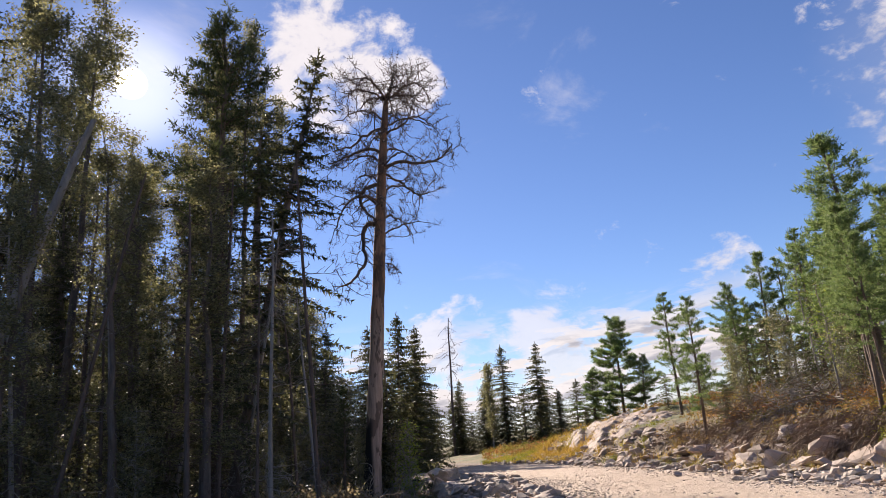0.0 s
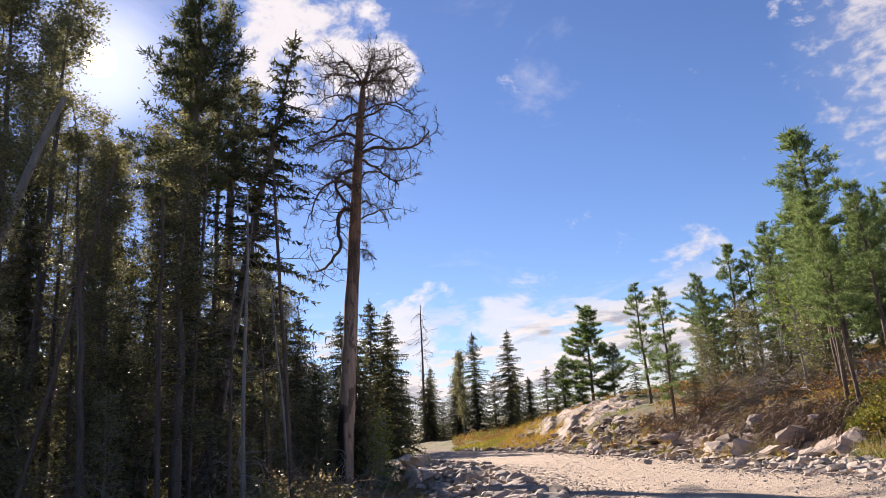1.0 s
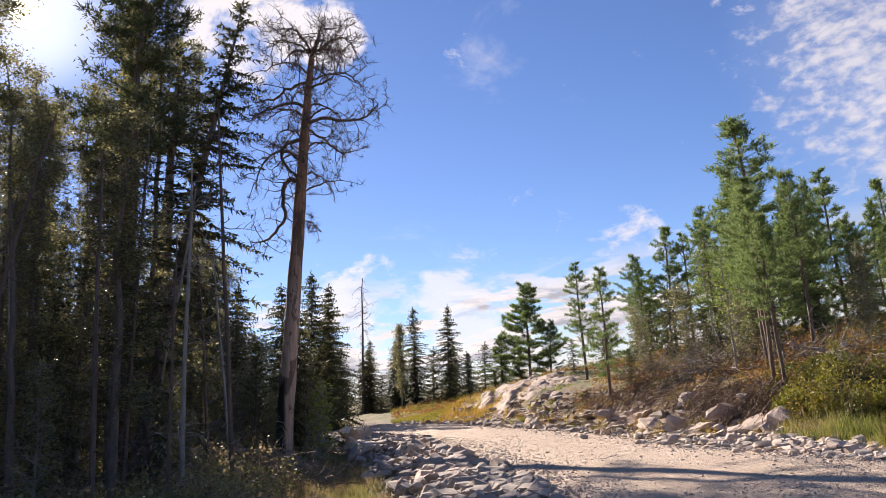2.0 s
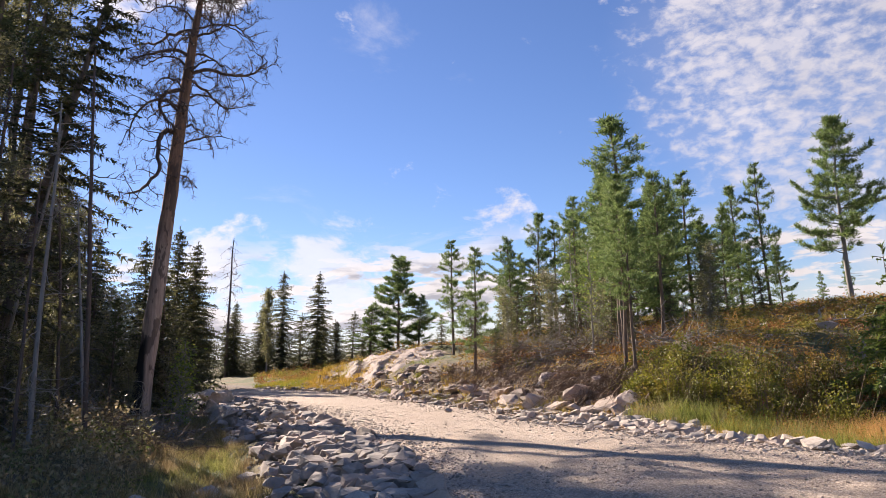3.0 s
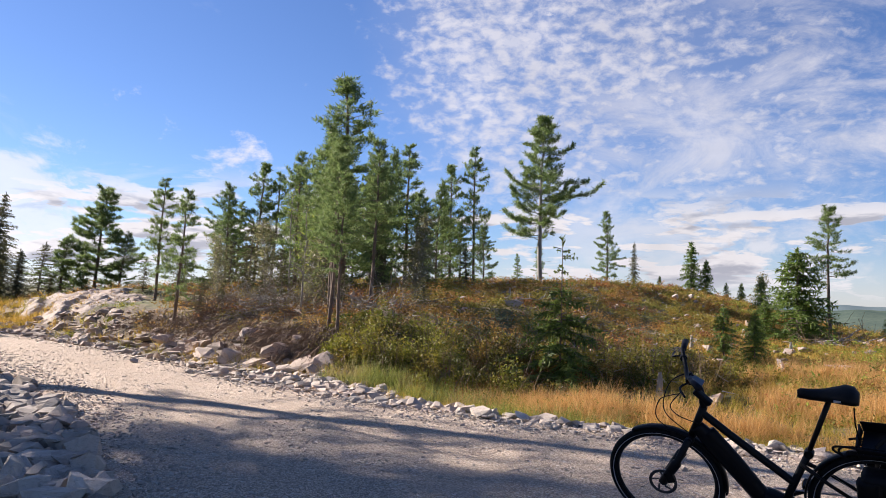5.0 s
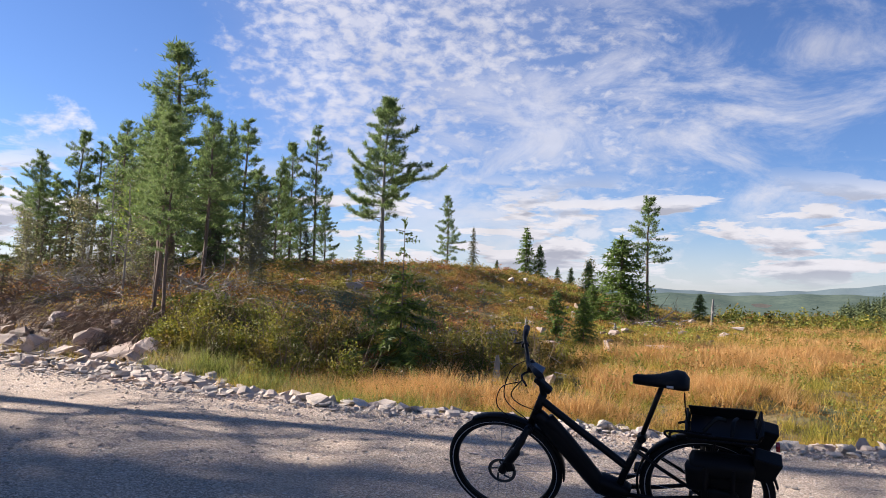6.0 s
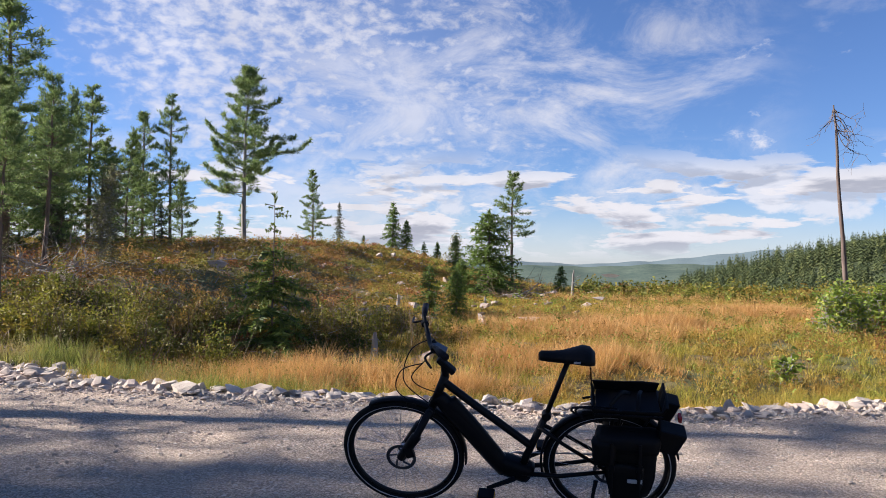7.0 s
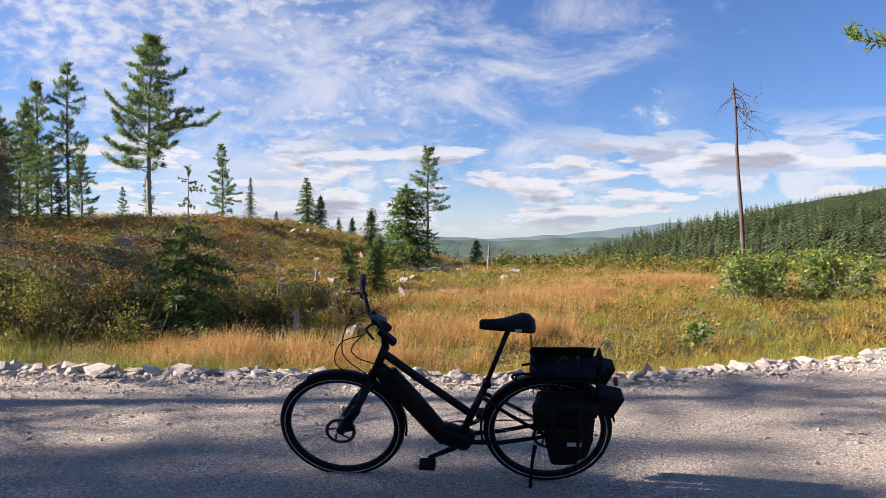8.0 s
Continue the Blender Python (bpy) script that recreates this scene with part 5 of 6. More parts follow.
leaf_cover("shrub_cover", x, y, np.hypot(x, y), h, 0.13, 210, M_SHRUB, "knee-high green willow and bilberry shrubs", r, 0.013, 0.0011, "shrubs")
base = np.repeat(np.stack([x, y, land(x, y)], 1), 7, 0)
base[:, :2] += r.normal(size=(len(base), 2)) * 0.10
v, f = blades(base, unit(r.normal(size=base.shape) * [0.4, 0.4, 0] + [0, 0, 1.0]), np.repeat(h, 7) * r.uniform(0.9, 1.6, len(base)), 0.012, r)
tagged(new("shrub_twigs", np_mesh("shrub_twigs", v, f, M_ROOT)), "thin brown twigs standing out of the shrubs", "twigs", kind="stuff")


def grass(name, x, y, length, per, mat, label, r, width=0.0032, lean=0.5):
    n = len(x)
    base = np.repeat(np.stack([x, y, land(x, y) - 0.01], 1), per, 0)
    base[:, :2] += r.normal(size=(n * per, 2)) * 0.06
    d = unit(r.normal(size=(n * per, 3)) * [lean, lean, 0] + [0.10, 0.0, 1.0])
    far = np.repeat(np.hypot(x, y), per)
    L = np.repeat(np.broadcast_to(length, (n,)) * r.uniform(0.6, 1.2, n), per) * r.uniform(0.5, 1.15, n * per)
    v, f = blades(base, d, L, width + 0.0005 * far, r)
    return tagged(new(name, np_mesh(name, v, f, mat)), label, "grass", kind="stuff")


# blond patches
xs, ys = [], []
for cx, cy, sx, sy, n in ((-2.9, 8.7, 0.9, 0.5, 190), (-1.0, 8.7, 1.3, 0.5, 60), (2.2, 15.0, 2.0, 0.9, 280), (5.5, 18.5, 2.6, 1.2, 380), (1.0, 13.0, 1.6, 0.9, 180), (0.6, 10.2, 1.0, 0.6, 130), (9.5, 19.0, 1.6, 1.2, 160), (4.0, 26.0, 3.0, 1.2, 220)):
    xs.append(cx + r.normal(size=n) * sx * 0.6), ys.append(cy + r.normal(size=n) * sy * 0.6)
x, y = np.concatenate(xs), np.concatenate(ys)
keep = (y - y_right(x)) > 0.75
grass("blond_grass", x[keep], y[keep], 0.34, 75, M_BLOND, "tall blond seeding grass beside the road", r)
# greener, shorter grass over the open side and the verges
x, y, q = scatter(13500, -12, 43, 7.6, 42, r, 0.7)
keep = (y - y_right(x)) > 0.55
grass("meadow_grass", x[keep], y[keep], 0.22, 34, M_GRASS, "yellow-green and straw-coloured grass", r)
x = r.uniform(-30, -3, 2600)
y = y_right(x) + 0.3 + np.abs(r.normal(size=2600)) * 1.2
keep = r.uniform(size=2600) < np.where((x < -5) & (x > -21), 0.14, 0.9)
grass("verge_grass", x[keep], y[keep], 0.24, 18, M_GRASS, "tufts of verge grass at the foot of the bank", r)
x = r.uniform(-3, 8, 900)
y = y_right(x) + 0.35 + np.abs(r.normal(size=900)) * 0.7
grass("edge_grass", x, y, 0.20, 30, M_GRASS, "short golden grass growing up to the stones", r)
x = r.uniform(-27, 0, 2800)
y = y_left(x) - 1.5 - np.abs(r.normal(size=2800)) * 2.6
keep = np.hypot(x, y) > 3.5
grass("ditch_grass", x[keep], y[keep], 0.26, 26, M_DITCH, "rough brown and straw grass in the roadside ditch", r)
x = r.uniform(-34, -6, 5200)
y = y_left(x) - 3.2 - r.uniform(0, 1, 5200) ** 1.3 * 11
keep = np.hypot(x, y) > 6
leaf_cover("undergrowth", x[keep], y[keep], np.hypot(x, y)[keep], 0.4, 0.2, 16, M_LITTER, "bilberry, fern and heather under the trees", r, 0.022, 0.0015, "undergrowth")
x, y, q = scatter(1500, 4, 43, 26, 48, r, 0.8)
leaf_cover("brow_scrub", x, y, q, 0.5, 0.25, 30, M_SHRUB, "yellow-green birch scrub along the brow", r, 0.03, 0.0015, "scrub")

x, y, q = scatter(900, -8, 43, 8.8, 36, r, 0.75)
keep = ((y - y_right(x)) > 1.3) & (rolling(x * 1.5, y * 1.5, 1.2) > 0.0)
leaf_cover("meadow_scrub", x[keep], y[keep], q[keep], 0.24, 0.17, 60, M_SHRUB, "low olive and brown scrub scattered through the grass", r, 0.012, 0.0009, "scrub")
x, y, q = scatter(3600, -62, -6, 9.5, 40, r, 0.8)
keep = (y - y_right(x)) > 2.0
x, y, q = x[keep], y[keep], q[keep]
base = np.stack([x, y, land(x, y) + r.uniform(0.05, 0.28, len(x))], 1)
v, f = blades(base, unit(r.normal(size=base.shape) * [1, 1, 0.35] + [0, 0, 0.15]), r.uniform(0.12, 0.36, len(x)), 0.010 + 0.0005 * q, r)
tagged(new("dry_twigs", np_mesh("dry_twigs", v, f, M_BARK_GREY)), "pale dry twigs and felling waste in the heather", "twigs", kind="stuff")
x, y, q = scatter(650, -6, 43, 8.6, 36, r, 0.75)
keep = (y - y_right(x)) > 1.2
leaf_cover("meadow_herbs", x[keep], y[keep], q[keep], 0.26, 0.13, 26, M_BUSH, "green herbs and low birch shoots in the grass", r, 0.014, 0.0011, "herbs")

x = r.uniform(-6.6, -2.0, 300)
y = y_right(x) + 0.7 + np.abs(r.normal(size=300)) * 0.9
grass("green_tufts", x, y, 0.30, 34, M_TUFT, "fresh green grass and fern tufts below the shrubs", r)

# birch bushes standing in the meadow
for i, (bx, by, bh, bw, n) in enumerate(((5.9, 14.8, 1.15, 0.50, 1500), (6.5, 15.2, 0.95, 0.45, 1000), (7.9, 15.3, 1.15, 0.75, 2200), (7.2, 15.9, 1.0, 0.5, 1000), (9.4, 16.4, 0.9, 0.6, 1100), (3.4, 9.9, 0.45, 0.3, 240))):
    tagged(stand(make_broadleaf(bh, bw, 100 + i, 0.050, int(n * 1.15), 0.05, M_BUSH, "birch_bush", 4), bx, by), "bright yellow-green young birch bush in the grass", "bush", "birch bushes")

# ---- stones ----


def hull_rock(seed, flat=0.6, n=13):
    r_ = np.random.default_rng(seed)
    bm = bmesh.new()
    for p in unit(r_.normal(size=(n, 3))) * r_.uniform(0.75, 1.1, (n, 1)) * [1.0, 0.75, flat]:
        bm.verts.new(p * 0.5)
    res = bmesh.ops.convex_hull(bm, input=bm.verts)
    bmesh.ops.delete(bm, geom=[g for g in res["geom_interior"] if isinstance(g, bmesh.types.BMVert)], context="VERTS")
    return bm


def cracked_rock(seed, flat, n):
    """A block whose faces are broken into small ledges."""
    bm = hull_rock(seed, flat, n)
    bmesh.ops.subdivide_edges(bm, edges=list(bm.edges), cuts=3, use_grid_fill=True)
    off = Vector((seed * 1.7, seed * 0.3, 0))
    for v in bm.verts:
        d = noise.noise(v.co * 4 + off) + 0.6 * noise.noise(v.co * 9 + off)
        ledge = math.floor((v.co.z * 1.0 + v.co.x * 0.35 + 0.10 * d) * 9) / 9
        k = 0.10 * d + 0.05 * (1 if int(ledge * 9) % 2 else -1)
        v.co = v.co * (1 + k)
    return bm


ROCKS = [bm_mesh("stone", hull_rock(200 + i, 0.34 + 0.06 * (i % 5), 11 + i % 5), M_ROCK) for i in range(10)]
ROCKS_FLAT = [bm_mesh("stone", hull_rock(260 + i, 0.20 + 0.05 * (i % 5), 11 + i % 4), M_ROCK) for i in range(10)]
ROCKS_WARM = [bm_mesh("slab", hull_rock(300 + i, 0.28 + 0.07 * (i % 5), 10 + i % 4), M_ROCK_WARM) for i in range(8)]


def joined_rocks(name, spots, meshes, mat):
    """Many stones in one mesh: spots are rows of x, y, z, size, turn, tilt, shape."""
    V, F, base = [], [], 0
    shapes = []
    for me in meshes:
        v = np.array([p.co for p in me.vertices])
        f = np.array([list(p.vertices) for p in me.polygons])
        shapes.append((v, f))
    for x, y, z, s, a, b, k in spots:
        v, f = shapes[int(k) % len(shapes)]
        m = np.array((pose(0, 0, 0, math.degrees(b), 0, math.degrees(a))).to_3x3())
        V.append(v @ m.T * s + [x, y, z]), F.append(f + base)
        base += len(v)
    return np_mesh(name, np.concatenate(V), np.concatenate(F), mat)


def stone_field(name, label, spots, near, mats, shapes=None, piece="stone"):
    """A bed of loose stones: the nearest ones are pieces of their own, the rest one mesh."""
    shapes = shapes or ROCKS
    thing = tagged(new(name), label, "rubble")
    spots = sorted(spots, key=lambda s: math.hypot(s[0] - near[0], s[1] - near[1]) / (0.4 + 4 * s[3]))
    for x, y, z, s, a, b, k in spots[:290]:
        ob = new(piece, shapes[int(k) % len(shapes)])
        ob.parent = thing
        ob.matrix_local = pose(x, y, z, math.degrees(b), 0, math.degrees(a)) @ Matrix.Diagonal((s, s, s, 1))
    if spots[290:]:
        tagged(child("rubble", joined_rocks("rubble", spots[290:], shapes, mats), thing), kind="stuff")
    return thing


def on_land(x, y):
    """The higher of road and ground."""
    u = (y - float(y_left(x))) / (float(y_right(x)) - float(y_left(x)))
    return float(road_z(x, y)) + 0.02 if 0 <= u <= 1 else hz(x, y)


r = np.random.default_rng(111)
spots = []
for i in range(7000):
    x = r.uniform(-22, -0.5) if i % 3 else r.uniform(-11, -2)
    d = -0.9 + 2.6 * r.beta(1.7, 2.0)
    s = 0.026 + 0.09 * r.uniform() ** 2.2 + 0.40 * r.uniform() ** 6 * (d > -0.2)
    if d < -0.2:
        s *= 0.55
    y = float(y_left(x)) - d
    if math.hypot(x - 0.4, y + 0.5) < 2.6:
        continue
    spots.append((x, y, on_land(x, y) + s * 0.16, s, r.uniform(0, 6.28), r.normal() * 0.35, r.integers(0, 10)))
stone_field("left_stone_verge", "heap of broken grey blasted stone along the road edge", spots, (-4, 2), M_ROCK)
spots = []
for i in range(9000):
    x = r.uniform(-29, 8.5) if i % 4 == 0 else r.uniform(-9, 8)
    d = r.normal() * 0.26 + 0.28
    s = 0.032 + 0.10 * r.uniform() ** 1.9 + 0.23 * r.uniform() ** 6
    if d < 0.05:
        s *= 0.6
    y = float(y_right(x)) + d
    pile = 0.085 * math.exp(-((d - 0.34) / 0.26) ** 2) * r.uniform() * (0.5 + 0.5 * math.sin(x * 2.1) ** 2)
    spots.append((x, y, on_land(x, y) + s * 0.14 + pile, s, r.uniform(0, 6.28), r.normal() * 0.35, r.integers(0, 10)))
for x, s in ((-2.85, 0.42), (-3.35, 0.38), (-3.8, 0.28), (-4.3, 0.30), (-2.0, 0.26), (1.9, 0.26), (2.5, 0.3), (3.4, 0.28), (4.4, 0.32), (4.9, 0.38), (3.9, 0.24), (-0.9, 0.26)):
    y = float(y_right(x)) + 0.12
    spots.append((x, y, on_land(x, y) + s * 0.22, s, r.uniform(0, 6.28), r.normal() * 0.2, r.integers(0, 10)))
stone_field("right_stone_verge", "row of pale broken stones lining the gravel edge", spots, (0, 5), M_ROCK, ROCKS_FLAT[::2] + ROCKS[::2])
spots = []
for i in range(5000):
    x = r.uniform(-16, -0.5)
    d = r.normal() * 0.6 - 0.25
    s = 0.016 + 0.04 * r.uniform() ** 1.6
    y = float(y_left(x)) - d
    if math.hypot(x - 0.4, y + 0.5) > 2.4:
        spots.append((x, y, on_land(x, y) + s * 0.12, s, r.uniform(0, 6.28), r.normal() * 0.4, r.integers(0, 10)))
for i in range(6500):
    x = r.uniform(-20, 8.5) if i % 3 == 0 else r.uniform(-8, 8)
    d = r.normal() * 0.38 + 0.1
    s = 0.018 + 0.045 * r.uniform() ** 1.5
    y = float(y_right(x)) + d
    spots.append((x, y, on_land(x, y) + s * 0.12 + 0.07 * math.exp(-((d - 0.34) / 0.26) ** 2) * r.uniform(), s, r.uniform(0, 6.28), r.normal() * 0.4, r.integers(0, 10)))
tagged(new("verge_chips", joined_rocks("verge_chips", spots, ROCKS, M_ROCK)), "small broken chips strewn along the stone verges", "gravel", kind="stuff")
spots = []
for i in range(15000):
    x = r.uniform(-14, 6) if i % 3 == 0 else r.uniform(-5, 5)
    y = float(y_left(x)) + r.uniform(0.02, 0.98) * (float(y_right(x)) - float(y_left(x)))
    if math.hypot(x - 0.4, y + 0.5) < 1.2:
        continue
    s = 0.010 + 0.020 * r.uniform() ** 2 + 0.04 * r.uniform() ** 12
    spots.append((x, y, on_land(x, y) + s * 0.1, s, r.uniform(0, 6.28), r.normal() * 0.3, r.integers(0, 10)))
tagged(new("loose_gravel", joined_rocks("loose_gravel", spots, ROCKS, M_ROCK)), "loose pebbles scattered on the gravel", "gravel", kind="stuff")

# the blasted bank: bedrock slabs, blocks and boulders


def build_outcrop():
    """Bare bedrock breaking through the bank in tilted, stepped sheets."""
    xs, ds = np.arange(-27.5, -16.0, 0.11), np.arange(0.15, 6.3, 0.11)
    x, d = np.meshgrid(xs, ds, indexing="ij")
    y = y_right(x) + d
    w = np.exp(-(((x + 22.0) / 3.6) ** 4 + ((d - 3.0) / 2.7) ** 4))
    v = d * 1.0 + 0.45 * (x + 22) + 0.5 * rolling(x, y, 0.9)
    u = (x + 22) - 0.4 * d + 0.35 * rolling(y, x, 0.7)
    v = v + 0.9 * rolling(x, y, 2.2)
    saw = v * 0.75 - np.floor(v * 0.75)
    cut = u * 0.5 + 0.3 * rolling(y, x, 1.4)
    sheets = 0.20 * (np.minimum(saw * 1.25, (1 - saw) * 5) - 0.5) + 0.10 * np.abs(cut - np.floor(cut) - 0.5) + 0.06 * rolling(x * 3, y * 3, 0.6) + 0.04 * rolling(y * 9, x * 9, 0.5)
    z = land(x, y) - 0.42 + w * (0.50 + 0.8 * sheets)
    n, k = x.shape
    i, j = np.meshgrid(np.arange(n - 1), np.arange(k - 1), indexing="ij")
    f = np.stack([i * k + j, (i + 1) * k + j, (i + 1) * k + j + 1, i * k + j + 1], -1).reshape(-1, 4)
    ob = new("rock_outcrop", np_mesh("rock_outcrop", np.stack([x, y, z], -1).reshape(-1, 3), f, M_ROCK_WARM))
    return tagged(ob, "sloping pinkish bedrock outcrop beside the road", "rock")


build_outcrop()
spots = []
for i in range(190):
    cx = r.uniform(-28, -16.5)
    d = abs(r.normal()) * 0.8 + 0.1
    cy = float(y_right(cx)) + d
    s = r.uniform(0.15, 0.5)
    spots.append((cx, cy, hz(cx, cy) + 0.03, s, r.uniform(0, 6.28), r.normal() * 0.4, r.integers(0, 8)))
stone_field("outcrop_debris", "broken pinkish slabs fallen below the outcrop", spots, (-18, 11), M_ROCK_WARM, ROCKS_WARM, "slab")
spots = []
for i in range(560):
    x = r.uniform(-20, -6.4)
    d = abs(r.normal()) * 0.9 + 0.1 if i % 3 else r.uniform(0.8, 2.3)
    y = float(y_right(x)) + d
    s = r.uniform(0.08, 0.28) + 0.40 * r.uniform() ** 3.5
    spots.append((x, y, hz(x, y) + s * 0.05, s, r.uniform(0, 6.28), r.normal() * 0.45, r.integers(0, 8)))
stone_field("blasted_bank", "broken warm-grey rock blocks at the foot of the bank", spots, (-9, 9), M_ROCK_WARM, ROCKS_WARM, "block")


def boulder(x, y, s, seed, warm=False, tilt=10, lift=0.15, flat=0.6, label="large angular grey boulder"):
    ob = new("boulder", bm_mesh("boulder", cracked_rock(seed, flat, 11 + seed % 4), M_ROCK_WARM if warm else M_ROCK))
    ob.matrix_world = pose(x, y, on_land(x, y) + lift * s, tilt, tilt * 0.6, seed * 47 % 360) @ Matrix.Diagonal((s, s, s, 1))
    tagged(ob, label, "boulder", "boulders")


for i, (x, y, s, w, f) in enumerate(((-21.0, 8.0, 1.0, 0, 0.7), (-20.0, 7.3, 0.85, 0, 0.75), (-22.3, 8.2, 1.0, 0, 0.6), (-18.6, 7.0, 0.9, 0, 0.5), (-19.6, 6.5, 0.8, 0, 0.6), (-17.6, 6.6, 1.1, 0, 0.4),
                                     (-16.0, 6.2, 0.7, 0, 0.5), (-13.2, 4.9, 0.6, 0, 0.5), (-9.3, 9.2, 1.1, 1, 0.35), (-10.3, 9.5, 0.8, 1, 0.5), (-8.5, 8.9, 0.6, 1, 0.4), (-11.6, 10.3, 0.5, 1, 0.6),
                                     (-7.7, 8.7, 0.5, 1, 0.5), (-7.45, 8.75, 0.9, 1, 0.28), (-7.0, 9.0, 0.8, 1, 0.55), (-8.3, 9.3, 0.95, 1, 0.45), (-8.0, 8.75, 0.65, 1, 0.3), (-11.0, 10.0, 0.7, 1, 0.45), (-12.2, 10.2, 0.65, 1, 0.5), (-13.6, 10.8, 0.7, 1, 0.5), (-10.0, 10.3, 0.6, 1, 0.6), (-8.2, 9.6, 0.6, 1, 0.7), (-12.8, 10.6, 0.6, 1, 0.6), (-9.0, 2.8, 0.5, 0, 0.5), (-8.0, 1.6, 0.55, 0, 0.5),
                                     (-1.3, 9.9, 0.46, 1, 0.9), (-1.0, 8.3, 0.22, 1, 0.6), (-7.0, 25.0, 0.6, 1, 0.4), (-4.5, 21.0, 0.4, 1, 0.5), (-9.5, 28.0, 0.8, 1, 0.4), (-12.0, 27.0, 0.7, 1, 0.4), (-3.0, 27.0, 0.5, 1, 0.5))):
    boulder(x, y, s, 400 + i, bool(w), 8 + 9 * (i % 3), 0.14 if i < 7 else 0.06, f, "pinkish angular boulder in the bank" if w else "large angular grey boulder beside the road")

spots = []
for i in range(230):
    az, q = radians(r.uniform(-50, 6)), r.uniform(13, 40)
    x, y = math.sin(az) * q, math.cos(az) * q
    if y < float(y_right(x)) + 3:
        continue
    s = r.uniform(0.12, 0.3) + 0.4 * r.uniform() ** 4
    spots.append((x, y, hz(x, y) + 0.14 + 0.1 * s, s, r.uniform(0, 6.28), r.normal() * 0.3, r.integers(0, 8)))
stone_field("heath_stones", "pale stones showing through the heather", spots, (-4, 20), M_ROCK_WARM, ROCKS_WARM, "stone")

# roots and turf hanging over the cut bank, and brushwood left on it
n = 6500
x = np.where(r.uniform(size=n) < 0.45, r.normal(size=n) * 0.8 - 8.3, r.uniform(-15.5, -6.5, n))
d = 1.9 + 0.5 * rolling(x * 2, x * 0, 0.8) + r.normal(size=n) * 0.3
y = y_right(x) + d
p = np.stack([x, y, land(x, y) + 0.12 + 0.06 * r.normal(size=n)], 1)
w = unit(np.stack([r.normal(size=n) * 0.4, -0.7 + r.normal(size=n) * 0.35, -0.6 + 0.5 * r.normal(size=n)], 1))
v, f = blades(p, w, r.uniform(0.12, 0.5, n), 0.012, r)
tagged(new("hanging_roots", np_mesh("hanging_roots", v, f, M_ROOT)), "brown roots and torn turf hanging over the cut bank", "roots", kind="stuff")
for i, (bx, by, bw) in enumerate(((-0.3, 23.8, 1.0), (-13.2, 14.2, 1.2), (-11.4, 14.0, 1.0), (-15.2, 14.6, 1.1), (-9.6, 13.6, 0.8), (-15.6, 4.3, 0.9), (-13.4, 3.4, 0.9), (-11.6, 12.2, 0.9), (-10.4, 12.0, 0.9), (-8.7, 12.4, 0.8), (-12.8, 11.9, 0.7))):
    rr = np.random.default_rng(540 + i)
    segs = []
    for k in range(70):
        cx, cy = bx + rr.normal() * bw * 0.5, by + rr.normal() * bw * 0.4
        c = np.array([cx, cy, hz(cx, cy) + rr.uniform(0.02, 0.3)])
        crooked(segs, rr, c, unit(rr.normal(size=3) * [1, 1, 0.35]), rr.uniform(0.4, 1.0), 0.008, 1, np.array([0, 0, 0.1]))
    v, f = tubes(segs, 3)
    tagged(new("brushwood", np_mesh("brushwood", v, f, M_BARK_GREY if i % 2 else M_ROOT)), "tangle of dry grey-brown brushwood", "brushwood", "brushwood", "stuff")

# fallen, bleached branches
for i, (x0, y0, x1, y1, z0, z1, rad) in enumerate(((-14.6, 17.0, -12.9, 17.6, 0.15, 0.45, 0.03), (-12.6, 16.4, -11.0, 16.6, 0.12, 0.2, 0.03), (-10.2, 15.6, -8.6, 15.4, 0.2, 0.25, 0.025), (-13.4, 13.0, -11.8, 13.4, 0.25, 0.35, 0.03), (-16.5, 15.6, -15.1, 15.0, 0.2, 0.5, 0.03), (-8.0, 17.5, -6.9, 18.0, 0.2, 0.4, 0.02), (-0.7, 23.5, 0.7, 23.0, 0.7, 0.15, 0.04), (-0.9, 23.7, 0.9, 23.6, 0.5, 0.5, 0.035), (-0.4, 23.2, 0.4, 23.9, 0.2, 0.7, 0.04))):
    a, b = np.array([x0, y0, hz(x0, y0) + z0 * 0.3]), np.array([x1, y1, hz(x1, y1) + z1])
    segs = []
    rr = np.random.default_rng(500 + i)
    p = a
    for k in range(1, 7):
        q = a + (b - a) * k / 6 + rr.normal(size=3) * 0.03
        segs.append((p, q, rad * (1 - k / 9) + 0.005, rad * (1 - (k + 1) / 9) + 0.005))
        if k > 2:
            e = unit((b - a) + rr.normal(size=3) * 0.8)
            segs.append((q, q + e * 0.4, 0.009, 0.003))
        p = q
    v, f = tubes(segs, 6)
    tagged(new("fallen_branch", np_mesh("fallen_branch", v, f, M_BARK_GREY, True)), "bleached fallen branch lying in the heather", "branch", "fallen branches")

# ---- the bicycle ----


def plain(name, color, rough=0.5, metal=0.0, grain=0.0, gloss=0.5):
    m, n, b = material(name)
    f = n.noise(own(n), 60.0, 3, 0.6)
    n.put(b.inputs["Base Color"], n.mix(n.math("MULTIPLY", f, 0.5), tuple(color), tuple(c * 0.6 for c in color)))
    b.inputs["Metallic"].default_value = metal
    b.inputs["Specular IOR Level"].default_value = gloss
    n.put(b.inputs["Roughness"], n.math("ADD", rough - 0.08, n.math("MULTIPLY", n.noise(own(n), 9.0, 3), 0.16)))
    if grain:
        bump(n, b, f, grain, 0.002)
    return m


